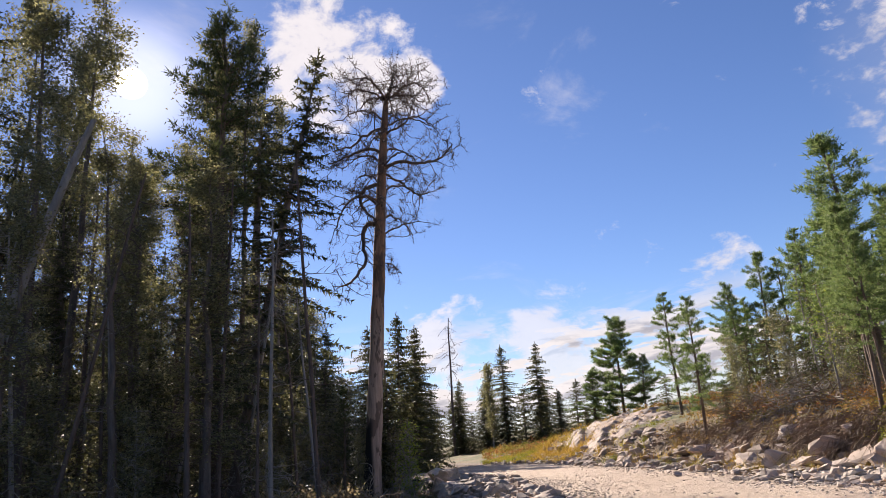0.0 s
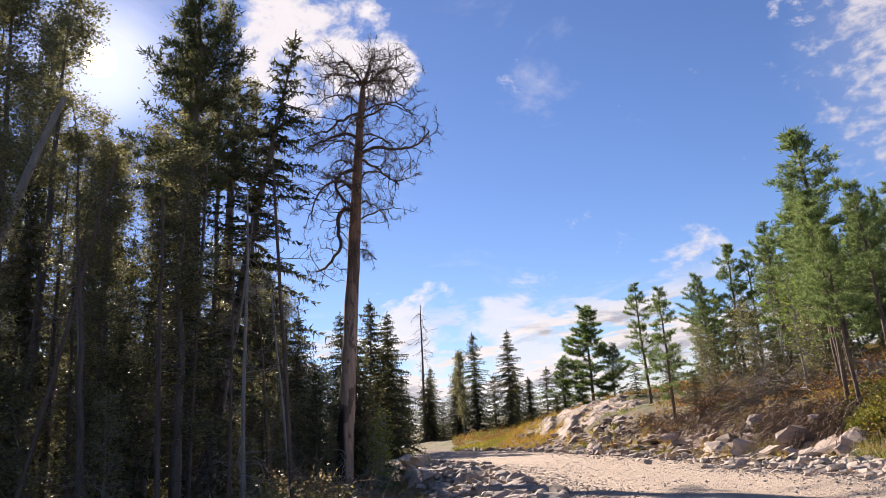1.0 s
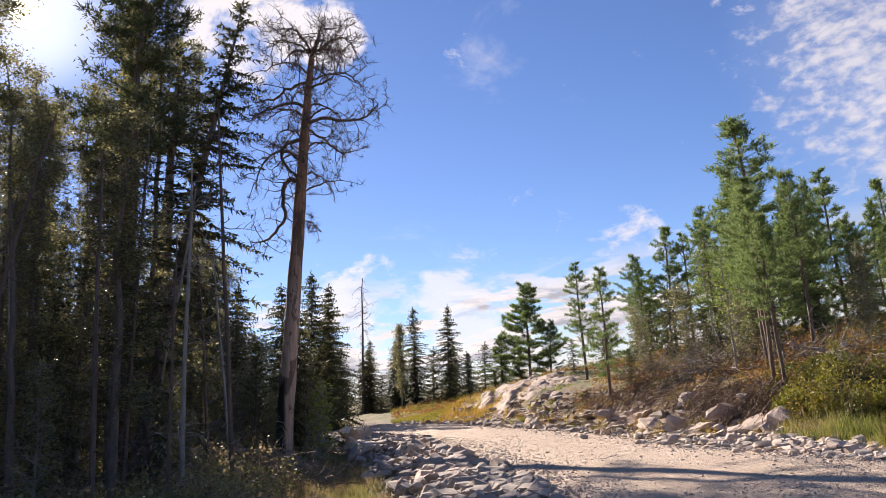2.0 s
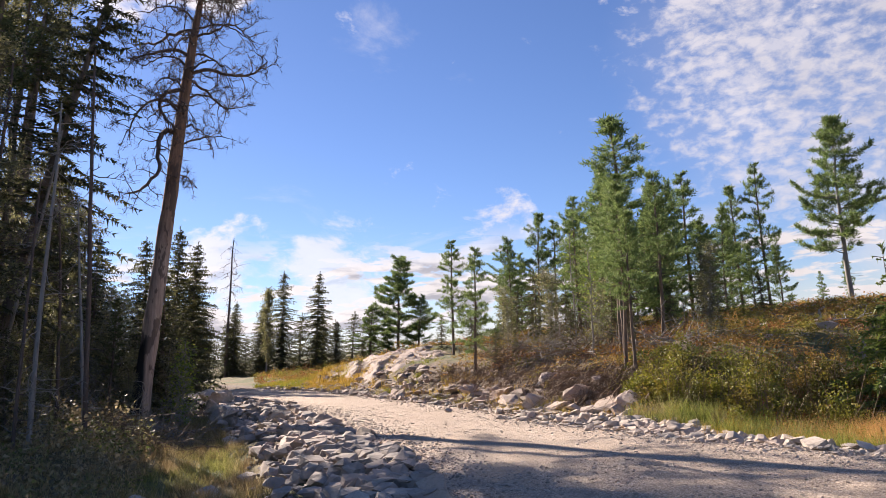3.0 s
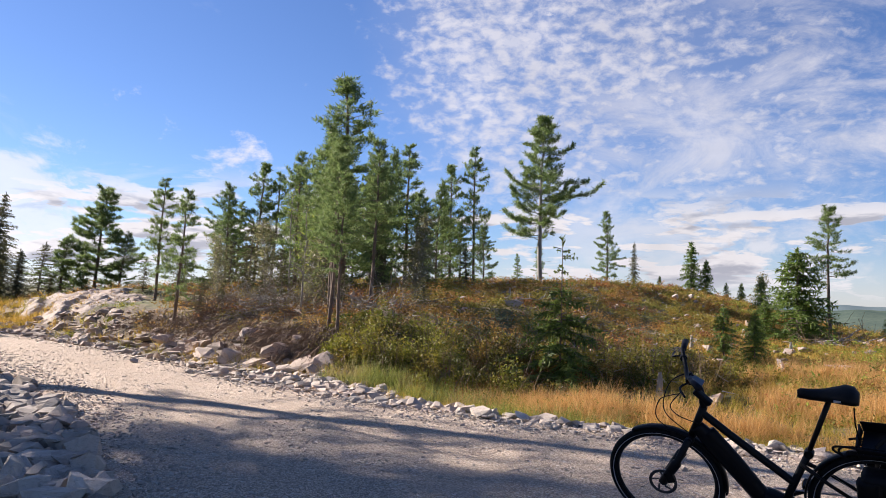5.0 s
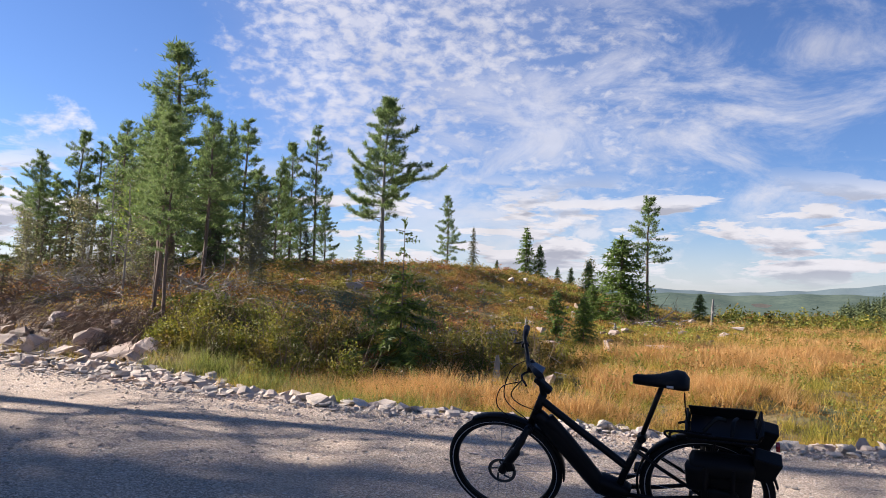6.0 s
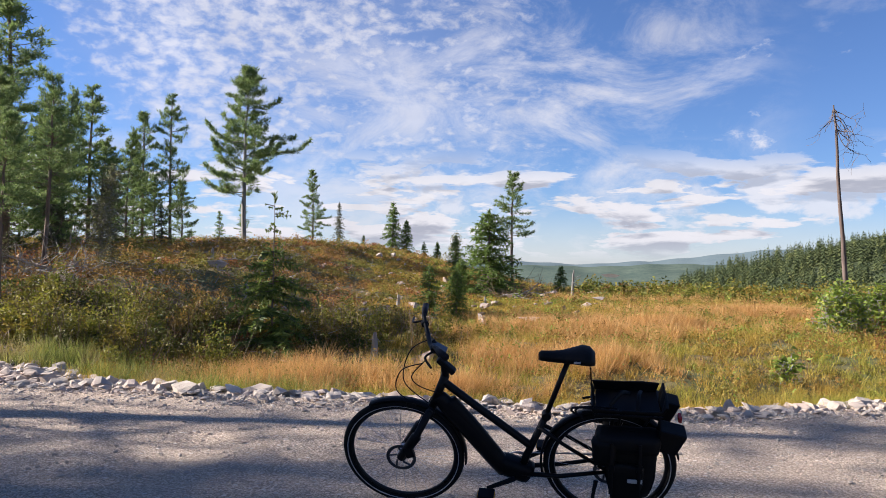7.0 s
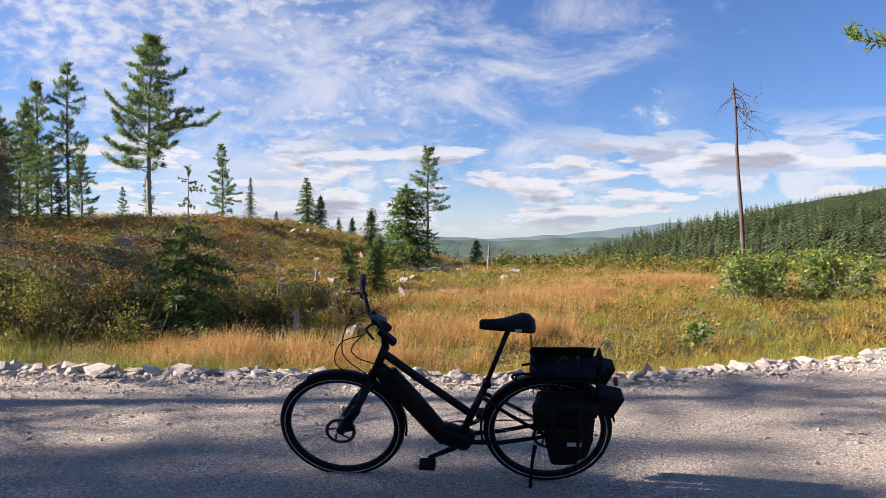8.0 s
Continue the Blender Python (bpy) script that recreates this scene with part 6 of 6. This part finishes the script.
B_FRAME = plain("black_frame_paint", (0.005, 0.005, 0.006), 0.42, gloss=0.16)
B_RUBBER = plain("tyre_rubber", (0.007, 0.007, 0.007), 0.8, 0.0, 0.5, gloss=0.16)
B_METAL = plain("dull_steel", (0.45, 0.45, 0.46), 0.35, 1.0)
B_DISC = plain("dark_steel", (0.10, 0.10, 0.105), 0.4, 1.0)
B_RIM = plain("black_rim", (0.02, 0.02, 0.022), 0.3, 0.6)
B_STRIPE = plain("reflective_stripe", (0.38, 0.38, 0.40), 0.4)
B_CLOTH = plain("pannier_cloth", (0.0035, 0.0035, 0.004), 0.6, 0.0, 0.4, gloss=0.16)
B_LABEL = plain("grey_label", (0.42, 0.43, 0.45), 0.5)
B_PLASTIC = plain("black_plastic", (0.004, 0.004, 0.005), 0.5, gloss=0.16)
B_SCREEN = plain("display_glass", (0.10, 0.12, 0.14), 0.1)
B_AMBER = plain("amber_reflector", (0.55, 0.28, 0.03), 0.25)
B_BLUE = plain("dark_blue_grip", (0.008, 0.008, 0.012), 0.55, gloss=0.16)


def sweep(pts, radii, sides=10, squash=1.0):
    """A tube along a bent line, closed at both ends."""
    pts = [Vector(p) for p in pts]
    radii = [radii] * len(pts) if isinstance(radii, (int, float)) else list(radii)
    bm = bmesh.new()
    rings, u = [], None
    for i, p in enumerate(pts):
        d = (pts[min(i + 1, len(pts) - 1)] - pts[max(i - 1, 0)]).normalized()
        if u is None:
            u = d.orthogonal().normalized() if abs(d.y) > 0.9 else d.cross(Vector((0, 1, 0))).normalized()
        u = (u - d * u.dot(d)).normalized()
        w = d.cross(u)
        rings.append([bm.verts.new(p + (u * math.cos(a) + w * math.sin(a) * squash) * radii[i]) for a in (k * 2 * math.pi / sides for k in range(sides))])
    for a, b in zip(rings, rings[1:]):
        for k in range(sides):
            bm.faces.new((a[k], a[(k + 1) % sides], b[(k + 1) % sides], b[k]))
    bm.faces.new(rings[0][::-1]), bm.faces.new(rings[-1])
    return bm


def bent(*pts, n=8):
    """A smooth line through the points."""
    pts = [Vector(p) for p in pts]
    out = []
    for i in range(len(pts) - 1):
        p0, p1, p2, p3 = pts[max(i - 1, 0)], pts[i], pts[i + 1], pts[min(i + 2, len(pts) - 1)]
        for k in range(n):
            t = k / n
            out.append(0.5 * ((2 * p1) + (p2 - p0) * t + (2 * p0 - 5 * p1 + 4 * p2 - p3) * t * t + (3 * p1 - p0 - 3 * p2 + p3) * t ** 3))
    return out + [pts[-1]]


def ring(c, rad, tube, sides=8, segs=56, a0=0.0, a1=2 * math.pi, flat=1.0):
    """A hoop or an arc of a hoop round the y axis."""
    whole = abs(a1 - a0 - 2 * math.pi) < 1e-6
    bm = bmesh.new()
    rows = []
    n = segs if whole else segs + 1
    for i in range(n):
        a = a0 + (a1 - a0) * i / segs
        e = Vector((math.cos(a), 0, math.sin(a)))
        rows.append([bm.verts.new(Vector(c) + e * (rad + tube * math.cos(b)) + Vector((0, tube * flat * math.sin(b), 0))) for b in (k * 2 * math.pi / sides for k in range(sides))])
    for i in range(segs):
        a, b = rows[i], rows[(i + 1) % n]
        for k in range(sides):
            bm.faces.new((a[k], b[k], b[(k + 1) % sides], a[(k + 1) % sides]))
    return bm


def drum(c, rad, width, segs=24):
    """A short cylinder across the bicycle."""
    c = Vector(c)
    return sweep([c + Vector((0, -width / 2, 0)), c + Vector((0, -width * 0.42, 0)), c + Vector((0, width * 0.42, 0)), c + Vector((0, width / 2, 0))], [rad * 0.92, rad, rad, rad * 0.92], segs)


def box(c, size, bevel=0.02, taper=1.0, turn=0.0):
    bm = bmesh.new()
    bmesh.ops.create_cube(bm, size=1.0)
    for v in bm.verts:
        k = taper if v.co.z < 0 else 1.0
        v.co = Vector((v.co.x * size[0] * k, v.co.y * size[1] * k, v.co.z * size[2]))
    bmesh.ops.bevel(bm, geom=list(bm.edges), offset=bevel, segments=2, affect="EDGES", profile=0.6)
    bmesh.ops.transform(bm, matrix=Matrix.Translation(c) @ Matrix.Rotation(radians(turn), 4, "Y"), verts=bm.verts)
    return bm


def sag(bm, seed):
    """Cloth that bulges and creases a little."""
    bmesh.ops.subdivide_edges(bm, edges=[e for e in bm.edges if e.calc_length() > 0.06], cuts=3, use_grid_fill=True)
    for v in bm.verts:
        n = noise.noise_vector(v.co * 14 + Vector((seed * 3.1, 0, 0)))
        v.co += n * 0.010
    return bm


def make_wheel(name, x, bike):
    c = (x, 0, 0.36)
    hub = part(name, drum(c, 0.030, 0.10), B_METAL, bike)
    part("tyre", ring(c, 0.336, 0.026), B_RUBBER, hub, smooth=True)
    part("reflective_stripe", ring((x, -0.0225, 0.36), 0.330, 0.003, 6, 64), B_STRIPE, hub, "thin pale reflective ring on the tyre wall")
    part("rim", ring(c, 0.308, 0.011, 6, 56, flat=1.1), B_RIM, hub, smooth=True)
    part("brake_disc", ring((x, -0.058, 0.36), 0.078, 0.010, 6, 32, flat=0.15), B_DISC, hub, "dark steel brake disc")
    for k in range(5):
        a = k * 2 * math.pi / 5
        part("disc_arm", sweep([(x + 0.03 * math.cos(a), -0.058, 0.36 + 0.03 * math.sin(a)), (x + 0.075 * math.cos(a + 0.5), -0.058, 0.36 + 0.075 * math.sin(a + 0.5))], 0.006, 5), B_DISC, hub)
    for k in range(28):
        a = k * 2 * math.pi / 28
        cross = 0.9 if (k // 2) % 2 else -0.9
        sy = 0.035 if k % 2 else -0.035
        p = (x + 0.028 * math.cos(a + cross), sy, 0.36 + 0.028 * math.sin(a + cross))
        part("spoke", sweep([p, (x + 0.304 * math.cos(a), 0, 0.36 + 0.304 * math.sin(a))], 0.0013, 4), B_METAL, hub)
    return hub


def make_bicycle():
    bike = new("bicycle")
    RX = 1.17
    make_wheel("front_wheel", 0.0, bike)
    make_wheel("rear_wheel", RX, bike)
    head_t, head_b = Vector((0.275, 0, 0.905)), Vector((0.19, 0, 0.69))
    bb = Vector((0.655, 0, 0.285))
    frame = part("frame", sweep([head_b, head_t], 0.024, 12), B_FRAME, bike, "matt black step-over frame", True)
    part("down_tube", sweep(bent((0.225, 0, 0.765), (0.36, 0, 0.60), (0.54, 0, 0.36), (0.60, 0, 0.285)), [0.042 + 0.016 * min(1, i / 6) for i in range(25)], 12, 0.8), B_FRAME, frame, smooth=True)
    part("battery", sweep(bent((0.285, 0, 0.735), (0.42, 0, 0.555), (0.555, 0, 0.355)), 0.047, 12, 0.85), B_PLASTIC, frame, "long black battery let into the down tube", True)
    part("top_tube", sweep(bent((0.262, 0, 0.862), (0.42, 0, 0.725), (0.60, 0, 0.575), (0.745, 0, 0.455)), 0.023, 10), B_FRAME, frame, smooth=True)
    part("seat_tube", sweep([(0.68, 0, 0.27), (0.72, 0, 0.40), (0.825, 0, 0.665)], [0.024, 0.022, 0.020], 10), B_FRAME, frame, smooth=True)
    for s in (-1, 1):
        part("chain_stay", sweep([(0.68, 0.035 * s, 0.285), (0.90, 0.055 * s, 0.30), (RX, 0.062 * s, 0.36)], [0.016, 0.013, 0.011], 8), B_FRAME, frame, smooth=True)
        part("seat_stay", sweep([(0.79, 0.02 * s, 0.60), (0.93, 0.05 * s, 0.51), (RX, 0.062 * s, 0.355)], [0.013, 0.011, 0.010], 8), B_FRAME, frame, smooth=True)
    part("motor", box((0.655, 0, 0.295), (0.21, 0.11, 0.12), 0.035, 0.85, 20), B_PLASTIC, bike, "black mid-drive motor housing", True)
    fork = part("fork", sweep([(0.185, -0.07, 0.675), (0.185, 0.07, 0.675)], 0.024, 10), B_FRAME, bike, "black suspension fork", True)
    for s in (-1, 1):
        part("fork_leg", sweep([(0.188, 0.066 * s, 0.70), (0.105, 0.066 * s, 0.53), (0.10, 0.066 * s, 0.52), (0.0, 0.062 * s, 0.36)], [0.021, 0.021, 0.031, 0.028], 10), B_FRAME, fork, smooth=True)
    part("brake_caliper", box((0.055, -0.075, 0.415), (0.055, 0.035, 0.07), 0.008, 0.9, -20), B_PLASTIC, fork)
    part("front_light", drum((0.07, 0, 0.70), 0.028, 0.05), B_PLASTIC, bike, smooth=True)
    part("stem", sweep(bent((0.275, 0, 0.90), (0.262, 0, 1.02), (0.205, 0, 1.12)), [0.022] * 17, 10), B_PLASTIC, bike, smooth=True)
    made_before = set(bike.children_recursive)
    bar = part("handlebar", sweep(bent((0.225, -0.31, 1.105), (0.20, -0.20, 1.10), (0.195, -0.07, 1.04), (0.20, 0.07, 1.04), (0.20, 0.20, 1.10), (0.225, 0.31, 1.105)), 0.0125, 8), B_PLASTIC, bike, smooth=True)
    for s in (-1, 1):
        part("grip", sweep([(0.204, 0.215 * s, 1.10), (0.213, 0.26 * s, 1.104), (0.23, 0.33 * s, 1.106)], [0.016, 0.018, 0.020], 10), B_BLUE, bar, "dark rubber grip", True)
        part("brake_lever", sweep(bent((0.195, 0.19 * s, 1.075), (0.14, 0.22 * s, 1.06), (0.155, 0.31 * s, 1.045)), 0.007, 6), B_PLASTIC, bar)
        part("bell_clamp", drum((0.197, 0.16 * s, 1.07), 0.022, 0.03, 12), B_PLASTIC, bar)
    steer = Matrix.Translation((0.235, 0, 0.09)) @ Matrix.Rotation(radians(20), 4, "Z") @ Matrix.Translation((-0.235, 0, 0))
    for ob in set(bike.children_recursive) - made_before:
        ob.data.transform(steer)
    part("display", box((0.25, -0.02, 1.09), (0.09, 0.07, 0.022), 0.006, 1.0, 30), B_SCREEN, bike, "small grey handlebar display")
    part("controller", box((0.30, -0.09, 1.02), (0.12, 0.05, 0.035), 0.012, 1.0, 45), B_PLASTIC, bike)
    for pts in (((0.18, -0.15, 1.06), (0.05, -0.10, 0.98), (0.0, -0.03, 0.80), (0.13, 0.0, 0.68)), ((0.18, 0.15, 1.06), (0.06, 0.10, 1.0), (0.03, 0.02, 0.84), (0.16, 0.02, 0.70)), ((0.19, -0.12, 1.06), (0.10, -0.07, 0.93), (0.13, -0.03, 0.84), (0.24, -0.03, 0.80))):
        part("cable", sweep(bent(*pts), 0.0035, 5), B_PLASTIC, bike)
    post = part("seat_post", sweep([(0.815, 0, 0.64), (0.940, 0, 1.02)], 0.0145, 10), B_FRAME, bike, smooth=True)
    part("seat_clamp", drum((0.828, 0, 0.672), 0.026, 0.05, 14), B_PLASTIC, post)
    # saddle: a long nose widening to a rounded rear
    bm = bmesh.new()
    prof = [(-0.165, 0.014, 0.004), (-0.15, 0.034, 0.008), (-0.09, 0.044, 0.006), (-0.03, 0.056, 0.008), (0.04, 0.084, 0.016), (0.09, 0.105, 0.022), (0.135, 0.10, 0.016), (0.165, 0.055, 0.0)]
    rows = []
    for px, half, up in prof:
        row = []
        for k in range(12):
            a = k * 2 * math.pi / 12
            thick = 0.040 if math.sin(a) > 0 else 0.050
            row.append(bm.verts.new((0.935 + px * 0.9, half * math.cos(a) * 0.92, 1.05 + up + thick * math.sin(a) * (0.5 + 3.6 * half))))
        rows.append(row)
    for a, b in zip(rows, rows[1:]):
        for k in range(12):
            bm.faces.new((a[k], a[(k + 1) % 12], b[(k + 1) % 12], b[k]))
    bm.faces.new(rows[0][::-1]), bm.faces.new(rows[-1])
    saddle = part("saddle", bm, B_CLOTH, bike, "padded black saddle cover", True)
    part("drawstring", sweep(bent((1.06, -0.03, 1.01), (1.065, -0.05, 0.92), (1.08, -0.045, 0.82)), 0.004, 5), B_CLOTH, saddle)
    part("label", box((0.99, -0.100, 1.075), (0.035, 0.004, 0.012), 0.001), B_LABEL, saddle, "small grey printed mark")
    # mudguards
    part("front_mudguard", ring((0, 0, 0.36), 0.371, 0.007, 6, 30, radians(-8), radians(118), 4.2), B_PLASTIC, bike, smooth=True)
    part("rear_mudguard", ring((RX, 0, 0.36), 0.374, 0.007, 6, 40, radians(12), radians(195), 4.2), B_PLASTIC, bike, smooth=True)
    # crank, chain case and pedals
    part("crank", sweep([(0.655, -0.085, 0.285), (0.50, -0.10, 0.215)], [0.016, 0.012], 8), B_PLASTIC, bike)
    part("crank", sweep([(0.655, 0.085, 0.285), (0.81, 0.10, 0.355)], [0.016, 0.012], 8), B_PLASTIC, bike)
    for px, py, pz in ((0.50, -0.155, 0.215), (0.81, 0.155, 0.355)):
        pedal = part("pedal", box((px, py, pz), (0.09, 0.085, 0.024), 0.006), B_PLASTIC, bike)
        for dx in (-0.047, 0.047):
            part("reflector", box((px + dx, py, pz), (0.004, 0.05, 0.014), 0.001), B_AMBER, pedal, "amber pedal reflector")
    part("chain_ring", ring((0.655, 0.06, 0.285), 0.075, 0.006, 6, 28), B_METAL, bike)
    part("chain", sweep([(0.655, 0.06, 0.362), (RX, 0.06, 0.385)], 0.005, 5), B_METAL, bike)
    part("kickstand", sweep([(1.10, -0.07, 0.30), (1.085, -0.10, 0.22), (1.06, -0.235, -0.055)], [0.013, 0.010, 0.009], 8), B_PLASTIC, bike, smooth=True)
    # rack, tray and panniers
    rack = part("rack", sweep(bent((1.02, -0.07, 0.750), (1.10, -0.075, 0.760), (1.40, -0.075, 0.760), (1.44, 0, 0.760), (1.40, 0.075, 0.760), (1.10, 0.075, 0.760), (1.02, 0.07, 0.750)), 0.008, 6), B_PLASTIC, bike)
    part("rack_loop", sweep(bent((1.03, -0.08, 0.715), (0.985, -0.08, 0.755), (1.02, -0.08, 0.79), (1.20, -0.08, 0.79)), 0.007, 6), B_PLASTIC, rack)
    for s in (-1, 1):
        part("rack_strut", sweep([(RX, 0.07 * s, 0.36), (1.22, 0.078 * s, 0.760)], 0.007, 6), B_PLASTIC, rack)
        part("rack_strut", sweep([(RX + 0.01, 0.07 * s, 0.36), (1.38, 0.078 * s, 0.760)], 0.007, 6), B_PLASTIC, rack)
    for k in range(3):
        part("rack_rail", sweep([(1.06, 0.04 * (k - 1), 0.764), (1.42, 0.04 * (k - 1), 0.764)], 0.005, 5), B_PLASTIC, rack)
    tray = part("tray", box((1.255, 0, 0.775), (0.33, 0.26, 0.012), 0.004), B_PLASTIC, bike, "open black luggage tray")
    for ty, th in ((-0.13, 0.042), (0.13, 0.066)):
        part("tray_side", sag(box((1.25, ty, 0.772 + th / 2), (0.36, 0.012, th), 0.004, 0.9), 21 + ty), B_CLOTH, tray)
    part("tray_end", sag(box((1.075, 0, 0.80), (0.012, 0.25, 0.05), 0.004, 0.9, -14), 25), B_CLOTH, tray)
    part("tray_end", sag(box((1.44, 0, 0.81), (0.012, 0.25, 0.065), 0.004, 0.9, 18), 27), B_CLOTH, tray)
    part("tray_rail", sweep(bent((1.02, -0.14, 0.765), (0.965, -0.14, 0.80), (1.0, -0.14, 0.825), (1.22, -0.14, 0.81)), 0.007, 6), B_PLASTIC, tray)
    part("tray_rail", sweep([(1.07, -0.145, 0.79), (1.43, -0.145, 0.79)], 0.006, 6), B_PLASTIC, tray)
    part("tray_strap", sweep(bent((1.16, -0.12, 0.83), (1.22, -0.05, 0.87), (1.27, 0.03, 0.82)), 0.012, 6, 0.4), B_CLOTH, tray)
    part("tray_strap", sweep(bent((1.30, -0.13, 0.80), (1.31, -0.05, 0.86), (1.33, 0.05, 0.83)), 0.010, 6, 0.4), B_CLOTH, tray)
    for s in (-1, 1):
        bag = part("pannier", sag(box((1.27, 0.155 * s, 0.49), (0.30, 0.13, 0.42), 0.06, 0.74), 7 + s), B_CLOTH, bike, "worn black cloth pannier", True)
        part("flap", sag(box((1.25, 0.165 * s, 0.655), (0.33, 0.14, 0.10), 0.035), 9 + s), B_CLOTH, bag, smooth=True)
        part("side_pocket", sag(box((1.135, 0.20 * s, 0.60), (0.13, 0.09, 0.17), 0.035, 0.9), 3), B_CLOTH, bag, smooth=True)
        part("end_pocket", box((1.46, 0.15 * s, 0.665), (0.14, 0.12, 0.14), 0.010, 0.74, 14), B_CLOTH, bag)
        part("front_pocket", sag(box((1.245, 0.225 * s, 0.42), (0.19, 0.045, 0.24), 0.02, 0.75), 13 + s), B_CLOTH, bag, smooth=True)
        for k in (-0.08, 0.06):
            part("strap", sweep([(1.25 + k, 0.245 * s, 0.68), (1.25 + k, 0.262 * s, 0.54), (1.25 + k, 0.252 * s, 0.36)], 0.010, 6, 0.4), B_PLASTIC, bag)
            part("buckle", box((1.25 + k, 0.262 * s, 0.53), (0.03, 0.012, 0.035), 0.003), B_PLASTIC, bag)
        part("label", box((1.29, 0.256 * s, 0.455), (0.075, 0.004, 0.024), 0.001), B_LABEL, bag, "grey woven label with an unreadable mark")
        part("piping", sweep([(1.085, 0.17 * s, 0.58), (1.10, 0.18 * s, 0.48)], 0.004, 5), B_LABEL, bag)
    part("rear_light", box((1.53, 0, 0.70), (0.02, 0.05, 0.035), 0.006), plain("red_lens", (0.35, 0.02, 0.02), 0.25), bike)
    return bike


bicycle = make_bicycle()
bike_turn = math.degrees(math.atan2(-0.10, 1.17))
bicycle.matrix_world = pose(-0.525, 4.07, road_z(-0.5, 4.12) + 0.008, 0, 0, bike_turn + 1.2) @ Matrix.Rotation(radians(21), 4, "X") @ Matrix.Diagonal((0.935, 0.935, 0.89, 1))
tagged(bicycle, "black electric touring bicycle with panniers, parked on its kickstand", "bicycle")
